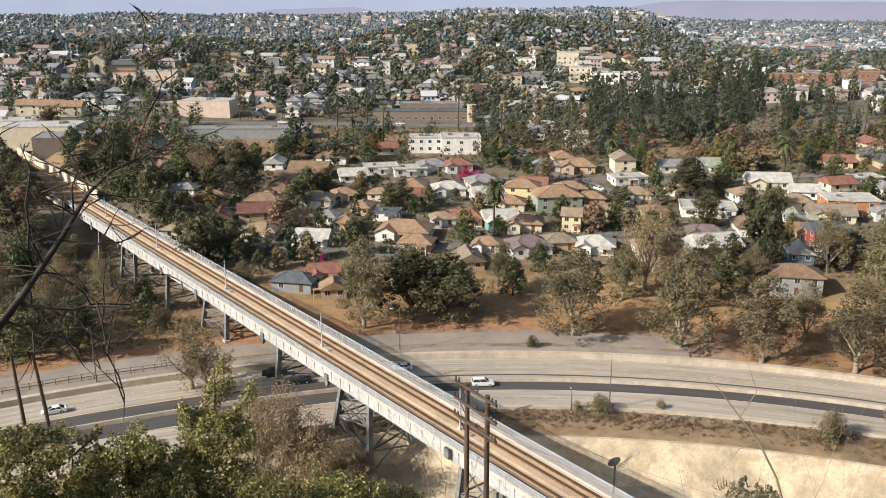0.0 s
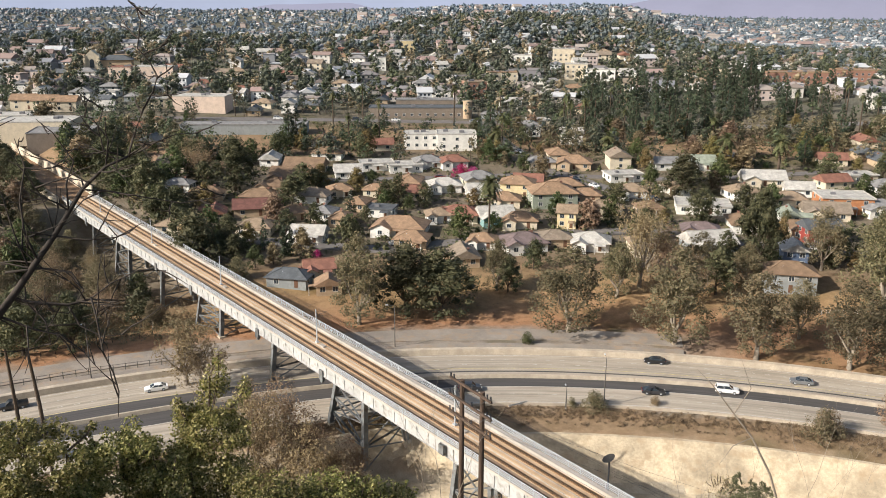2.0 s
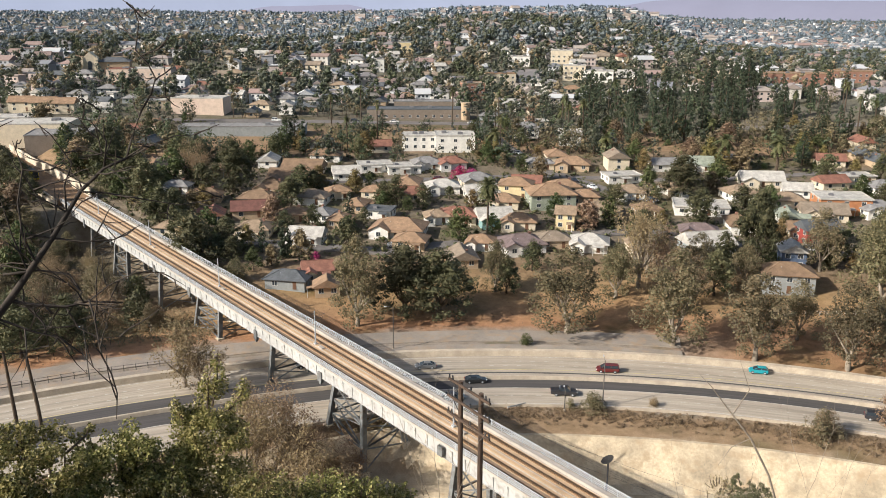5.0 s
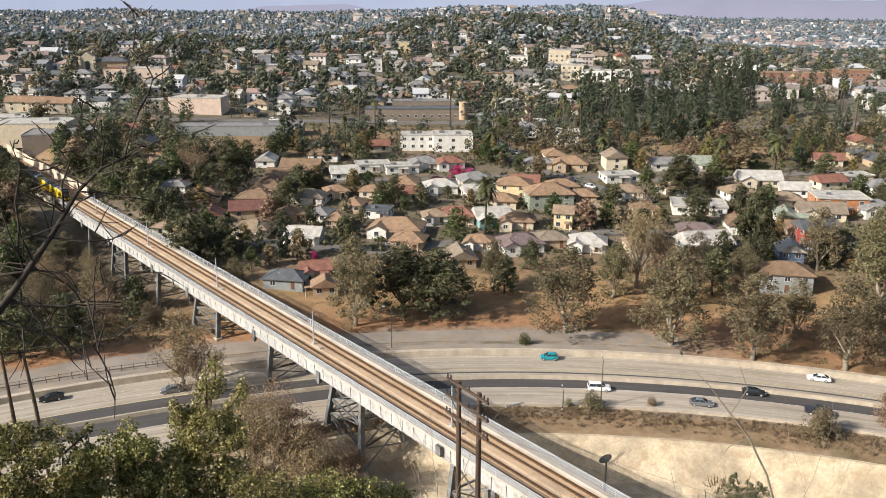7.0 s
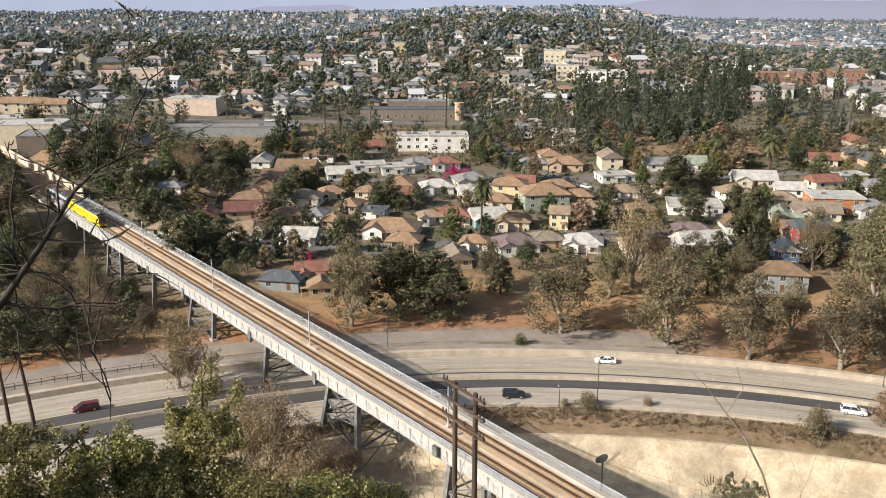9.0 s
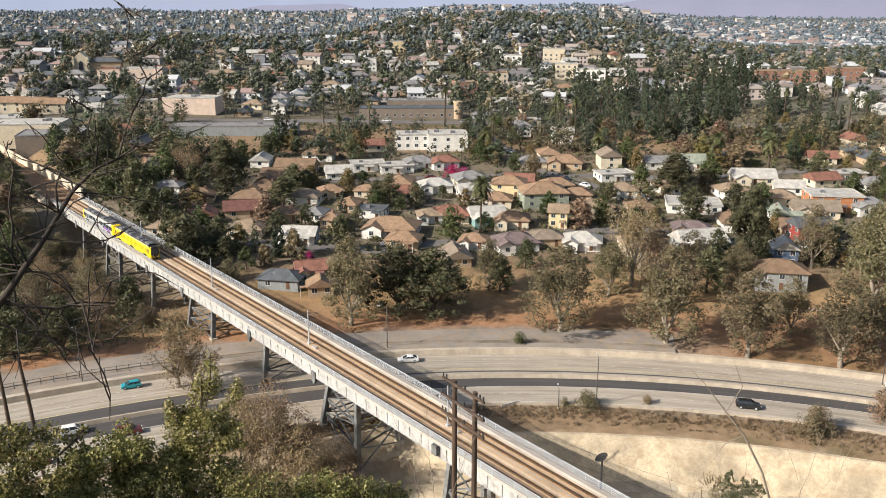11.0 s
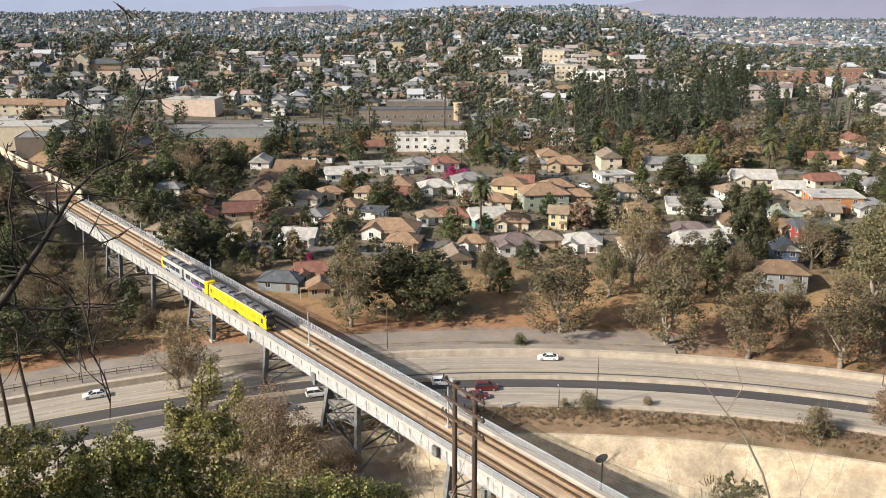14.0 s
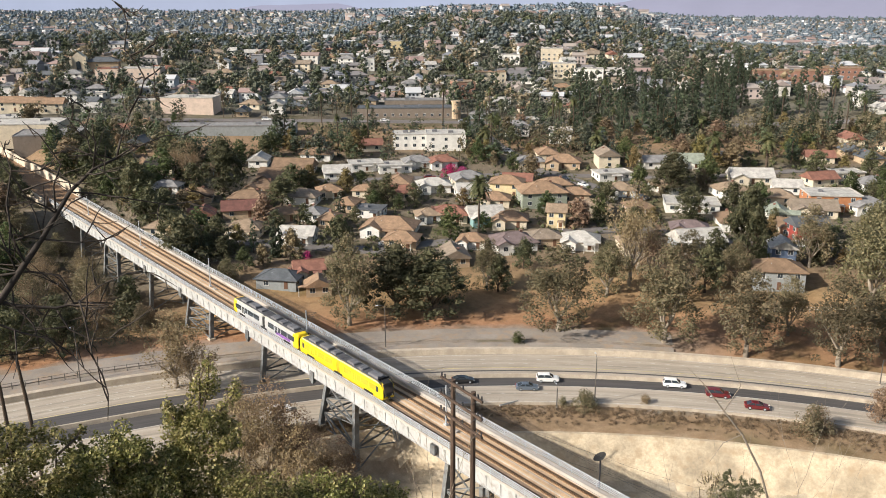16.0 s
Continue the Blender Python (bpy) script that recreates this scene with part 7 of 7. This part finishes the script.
def dead_tree():
    t = thing("dead_tree", "bare dark dead tree with crooked twigs beside the lookout", "tree")
    r = random.Random(12)
    limbs = [
        ([(-4.9, 5.4, ground_z(-4.9, 5.4) - 0.3), (-4.6, 5.7, 73.6), (-3.86, 6.46, 75.29), (-3.64, 6.72, 75.63), (-3.38, 6.98, 76.05), (-3.18, 7.17, 76.41), (-3.01, 7.28, 76.58), (-2.83, 7.36, 76.66)], [0.08, 0.055, 0.036, 0.03, 0.023, 0.017, 0.013, 0.011]),
        ([(-2.83, 7.36, 76.66), (-2.79, 7.4, 76.82), (-2.7, 7.47, 77.06), (-2.62, 7.52, 77.2), (-2.58, 7.54, 77.33), (-2.63, 7.53, 77.45), (-2.72, 7.51, 77.57), (-2.68, 7.54, 77.79), (-2.71, 7.52, 77.93), (-2.79, 7.51, 77.98)], [0.011, 0.0095, 0.009, 0.0085, 0.008, 0.007, 0.006, 0.005, 0.0045, 0.003]),
        ([(-3.68, 6.7, 75.58), (-3.55, 6.73, 75.53), (-3.28, 6.84, 75.47), (-3.12, 6.93, 75.49), (-2.86, 7.02, 75.45)], [0.018, 0.016, 0.012, 0.009, 0.004]),
        ([(-3.10, 6.9, 75.52), (-3.0, 6.74, 75.39), (-2.94, 6.65, 75.12), (-2.85, 6.6, 74.96), (-2.8, 6.55, 74.81), (-2.79, 6.46, 74.62)], [0.009, 0.008, 0.008, 0.007, 0.006, 0.003]),
        ([(-3.18, 7.17, 76.40), (-3.01, 7.30, 76.36), (-2.77, 7.40, 76.29), (-2.45, 7.5, 76.21), (-2.17, 7.6, 76.24), (-1.93, 7.67, 76.29)], [0.008, 0.007, 0.006, 0.005, 0.004, 0.002]),
        ([(-2.83, 7.36, 76.65), (-2.63, 7.45, 76.76), (-2.45, 7.52, 76.83), (-2.27, 7.58, 76.83)], [0.007, 0.006, 0.004, 0.002]),
        ([(-3.38, 6.98, 76.05), (-3.43, 7.01, 76.26), (-3.51, 7.02, 76.44), (-3.6, 7.02, 76.66)], [0.008, 0.006, 0.004, 0.002]),
        ([(-3.55, 6.82, 75.78), (-3.66, 6.85, 76.1), (-3.72, 6.85, 76.45), (-3.8, 6.8, 76.9)], [0.008, 0.006, 0.004, 0.002]),
        ([(-3.70, 6.70, 75.80), (-3.48, 6.86, 75.79), (-3.26, 6.94, 75.73), (-3.17, 6.93, 75.57), (-3.27, 6.82, 75.4), (-3.43, 6.76, 75.45)], [0.011, 0.010, 0.009, 0.008, 0.006, 0.003]),
        ([(-3.50, 6.86, 75.87), (-3.59, 6.89, 76.08), (-3.62, 6.94, 76.36), (-3.58, 7.02, 76.63), (-3.64, 7.03, 76.86)], [0.011, 0.010, 0.008, 0.006, 0.003]),
        ([(-3.28, 7.07, 76.24), (-3.3, 7.13, 76.46), (-3.24, 7.19, 76.64), (-3.38, 7.17, 76.89), (-3.49, 7.13, 77.01)], [0.009, 0.008, 0.007, 0.005, 0.003]),
        ([(-3.01, 7.28, 76.57), (-2.98, 7.33, 76.81), (-3.09, 7.31, 76.99), (-3.25, 7.25, 77.04)], [0.008, 0.007, 0.005, 0.003]),
        ([(-2.84, 7.36, 76.65), (-3.02, 7.3, 76.72), (-3.05, 7.31, 76.91), (-3.0, 7.36, 77.1)], [0.008, 0.007, 0.005, 0.003]),
        ([(-3.38, 6.98, 76.04), (-3.16, 7.07, 75.98), (-2.93, 7.16, 75.98), (-2.74, 7.27, 76.08)], [0.010, 0.008, 0.006, 0.003]),
        ([(-3.55, 6.73, 75.53), (-3.43, 6.73, 75.36), (-3.38, 6.67, 75.16)], [0.010, 0.007, 0.003]),
        ([(-3.74, 6.6, 75.45), (-3.5, 6.67, 75.31), (-3.31, 6.74, 75.23), (-3.14, 6.75, 75.07)], [0.012, 0.009, 0.007, 0.003]),
        ([(-3.12, 6.93, 75.49), (-2.95, 6.98, 75.62), (-2.72, 7.05, 75.72), (-2.5, 7.1, 75.70)], [0.008, 0.006, 0.005, 0.003]),
        ([(-3.28, 6.84, 75.47), (-3.2, 6.85, 75.28), (-3.02, 6.85, 75.18), (-2.8, 6.86, 75.2)], [0.009, 0.007, 0.005, 0.003]),
    ]
    for pts, rad in limbs:
        limb = part("limb", Build().tube(pts, rad, 7), MAT["twig"], t, flat=False)
        b = Build()
        for p, q, rr in zip(pts, pts[1:], rad):
            if rr > 0.05:
                continue
            for k in range(1 if p[2] > 76.6 else 2 if rr > 0.011 else 1):
                s = Vector(p).lerp(Vector(q), r.random())
                d = Vector((r.uniform(-1, 1), r.uniform(-0.4, 0.4), r.uniform(-0.6, 1))).normalized()
                L = r.uniform(0.12, 0.34) if p[2] > 76.6 else r.uniform(0.18, 0.6)
                m = [s]
                for j in range(4):
                    d = (d + Vector((r.uniform(-1, 1), r.uniform(-0.5, 0.5), r.uniform(-1, 1))) * 0.3).normalized()
                    m.append(m[-1] + d * L / 4)
                b.tube(m, [0.008, 0.007, 0.0055, 0.004, 0.002], 4)
                for _ in range(r.choice((0, 1, 2, 2))):
                    d2 = (d + Vector((r.uniform(-1, 1), 0, r.uniform(-1, 1)))).normalized()
                    b.tube([m[2], m[2] + d2 * L * 0.3, m[2] + d2 * L * 0.55 + Vector((0, 0, 0.03))], [0.0055, 0.004, 0.002], 4)
        tagged(part("twig", b, MAT["twig"], limb), kind="stuff")


dead_tree()


def utility_poles():
    """Two wooden poles that share three tiers of crossarms."""
    a, b = Vector((0.56, 43.5, 57.72)), Vector((1.63, 41.9, 57.75))
    f = thing("utility_poles", "pair of dark wooden utility poles joined by crossarms", "utility pole")
    d = (b - a).normalized()
    d.z = 0
    for p in (a, b):
        pl = part("pole", Build().tube([(p.x, p.y, ground_z(p.x, p.y) - 1.5), (p.x, p.y, p.z)], [0.19, 0.14], 10), MAT["polewood"], f)
    arms = ((-0.12, -0.9, 1.1), (-1.15, -1.0, 1.1), (-2.2, -1.0, 1.1))
    for dz, lo, hi in arms:
        p, q = a + d * lo + Vector((0, 0, dz)), b + d * hi + Vector((0, 0, dz))
        off = Vector((-d.y, d.x, 0)) * 0.2
        arm = part("crossarm", Build().beam(p - off, q - off, 0.11, 0.13), MAT["polewood"], f)
        for k in (0.02, 0.10, 0.55, 0.9, 0.98):
            s = p.lerp(q, k) - off
            part("insulator", Build().tube([s + Vector((0, 0, 0.07)), s + Vector((0, 0, 0.16)), s + Vector((0, 0, 0.2)), s + Vector((0, 0, 0.3))], [0.03, 0.06, 0.04, 0.055], 7), MAT["darkmetal"], arm)
        part("brace", Build().beam(a + Vector((0, 0, dz - 0.6)) - off * 0.8, a + d * (lo * 0.6) + Vector((0, 0, dz - 0.05)) - off * 0.8, 0.04, 0.03), MAT["darkmetal"], f)
        part("brace", Build().beam(b + Vector((0, 0, dz - 0.6)) - off * 0.8, b + d * (hi * 0.6) + Vector((0, 0, dz - 0.05)) - off * 0.8, 0.04, 0.03), MAT["darkmetal"], f)
    for dz, lo, hi in arms[1:]:
        s = b + d * hi + Vector((0, 0, dz + 0.25))
        e = Vector((70, 26, -30))
        pts = []
        for k in range(9):
            g = k / 8
            pts.append(s + e * g + Vector((0, 0, -3.0 * 4 * g * (1 - g))))
        part("cable", Build().tube(pts, 0.007, 3), MAT["darkmetal"], f, "thin sagging cable")


utility_poles()


def dish():
    x, y, z = (BRIDGE @ Vector((95.3, 5.15, 4.5)))
    d = thing("satellite_dish", "dark round dish on a post beside the bridge railing", "dish", pose(x, y, z) @ Matrix.Scale(2.3, 4))
    b = Build()
    rings = []
    for r, dp in ((0.06, 0.0), (0.2, 0.02), (0.36, 0.07), (0.5, 0.14), (0.52, 0.14), (0.37, 0.045), (0.2, -0.01), (0.06, -0.03)):
        rings.append([(r * math.cos(2 * math.pi * k / 20), dp, r * 0.8 * math.sin(2 * math.pi * k / 20)) for k in range(20)])
    b.rings(rings)
    part("reflector", fix_normals(b.mesh("reflector", MAT["dishgrey"])), None, d, "dark grey mesh reflector", Vector((-0.42, 0.1, 0.9)).to_track_quat("Y", "Z").to_matrix().to_4x4())
    part("post", Build().tube([(0, 0, (ground_z(x, y) - z - 0.5) / 2.3), (0, 0, -0.08)], 0.06, 7), MAT["darkmetal"], d)
    part("feed_arm", Build().beam((0, -0.05, -0.1), (0, -0.55, 0.25), 0.04, 0.04), MAT["darkmetal"], d)


MAT["dishgrey"] = plain("dish_mesh", (0.03, 0.028, 0.026), 0.7, 0.2, var=0.3, relief=0)
dish()


def dry_stalks():
    """Thin bare stalks that rise from the slope below."""
    t = thing("dead_branch", "long leaning bare grey branch on the slope", "dead plant")
    x, y = 11.4, 23.6
    limb = part("limb", Build().tube([(x, y, ground_z(x, y) - 0.3), (10.0, 24.0, 63.65), (9.3, 24.0, 64.95), (8.7, 24.1, 65.7), (8.0, 24.2, 66.6), (7.5, 24.3, 67.1)], [0.05, 0.036, 0.032, 0.025, 0.016, 0.006], 7), MAT["palebark"], t, flat=False)
    part("twig", Build().tube([(8.7, 24.1, 65.7), (9.1, 24.0, 66.6), (8.7, 24.0, 67.6)], [0.02, 0.014, 0.005], 5), MAT["palebark"], limb)
    part("twig", Build().tube([(9.3, 24.0, 64.95), (8.7, 23.9, 64.7), (8.3, 23.8, 64.1)], [0.018, 0.012, 0.005], 5), MAT["palebark"], limb)
    r = random.Random(31)
    for x, y, h, lean in ((11.1, 32.8, 6.2, -0.5), (13.6, 36.5, 6.6, 0.6), (-1.2, 24.0, 7.4, 0.9), (-0.4, 24.5, 6.8, -0.7), (16.5, 33.0, 8.2, -1.6), (19.5, 38.0, 8.0, 0.9), (3.2, 28.5, 4.5, 0.8), (2.2, 28, 4.6, -0.4), (4.4, 29, 4.2, 0.2)):
        gz = ground_z(x, y)
        t = thing("dry_stalk", "thin bare grey stalk on the hillside", "dead plant", pose(x, y, gz), "dry stalks on the slope")
        b = Build()
        tips = []
        branching(b, r, Vector((0, 0, -0.2)), Vector((lean * 0.25, 0, 1)).normalized(), h * 0.62, 0.03, 2, tips, 0.3, 0.45, 5, 4)
        part("stem", b, MAT["palebark"], t)


dry_stalks()


def slender_trees():
    """Two thin dark trunks with small heads far down the slope."""
    rng = np.random.default_rng(21)
    for x, y, top, lean in ((-27.0, 48.2, 58.2, -0.35), (-24.9, 47.3, 59.0, -0.7)):
        gz = ground_z(x, y)
        t = thing("slender_tree", "tall thin dark trunk with a small leafy head", "tree", pose(x, y, gz))
        H = top - gz
        part("trunk", Build().tube([(0, 0, -0.5), (0.1, 0, H * 0.5), (lean * 0.4, 0, H * 0.8), (lean, 0, H)], [0.2, 0.14, 0.12, 0.07], 8), MAT["bark"], t)
        cs = [(lean + rng.uniform(-1.3, 1.3), rng.uniform(-1.2, 1.2), H + rng.uniform(-0.5, 1.5), rng.uniform(0.25, 0.6)) for _ in range(26)]
        part("crown", cloud_mesh("crown", cs, 2200, 0.1, rng, LEAF["oak"]), None, t)


slender_trees()


motions()
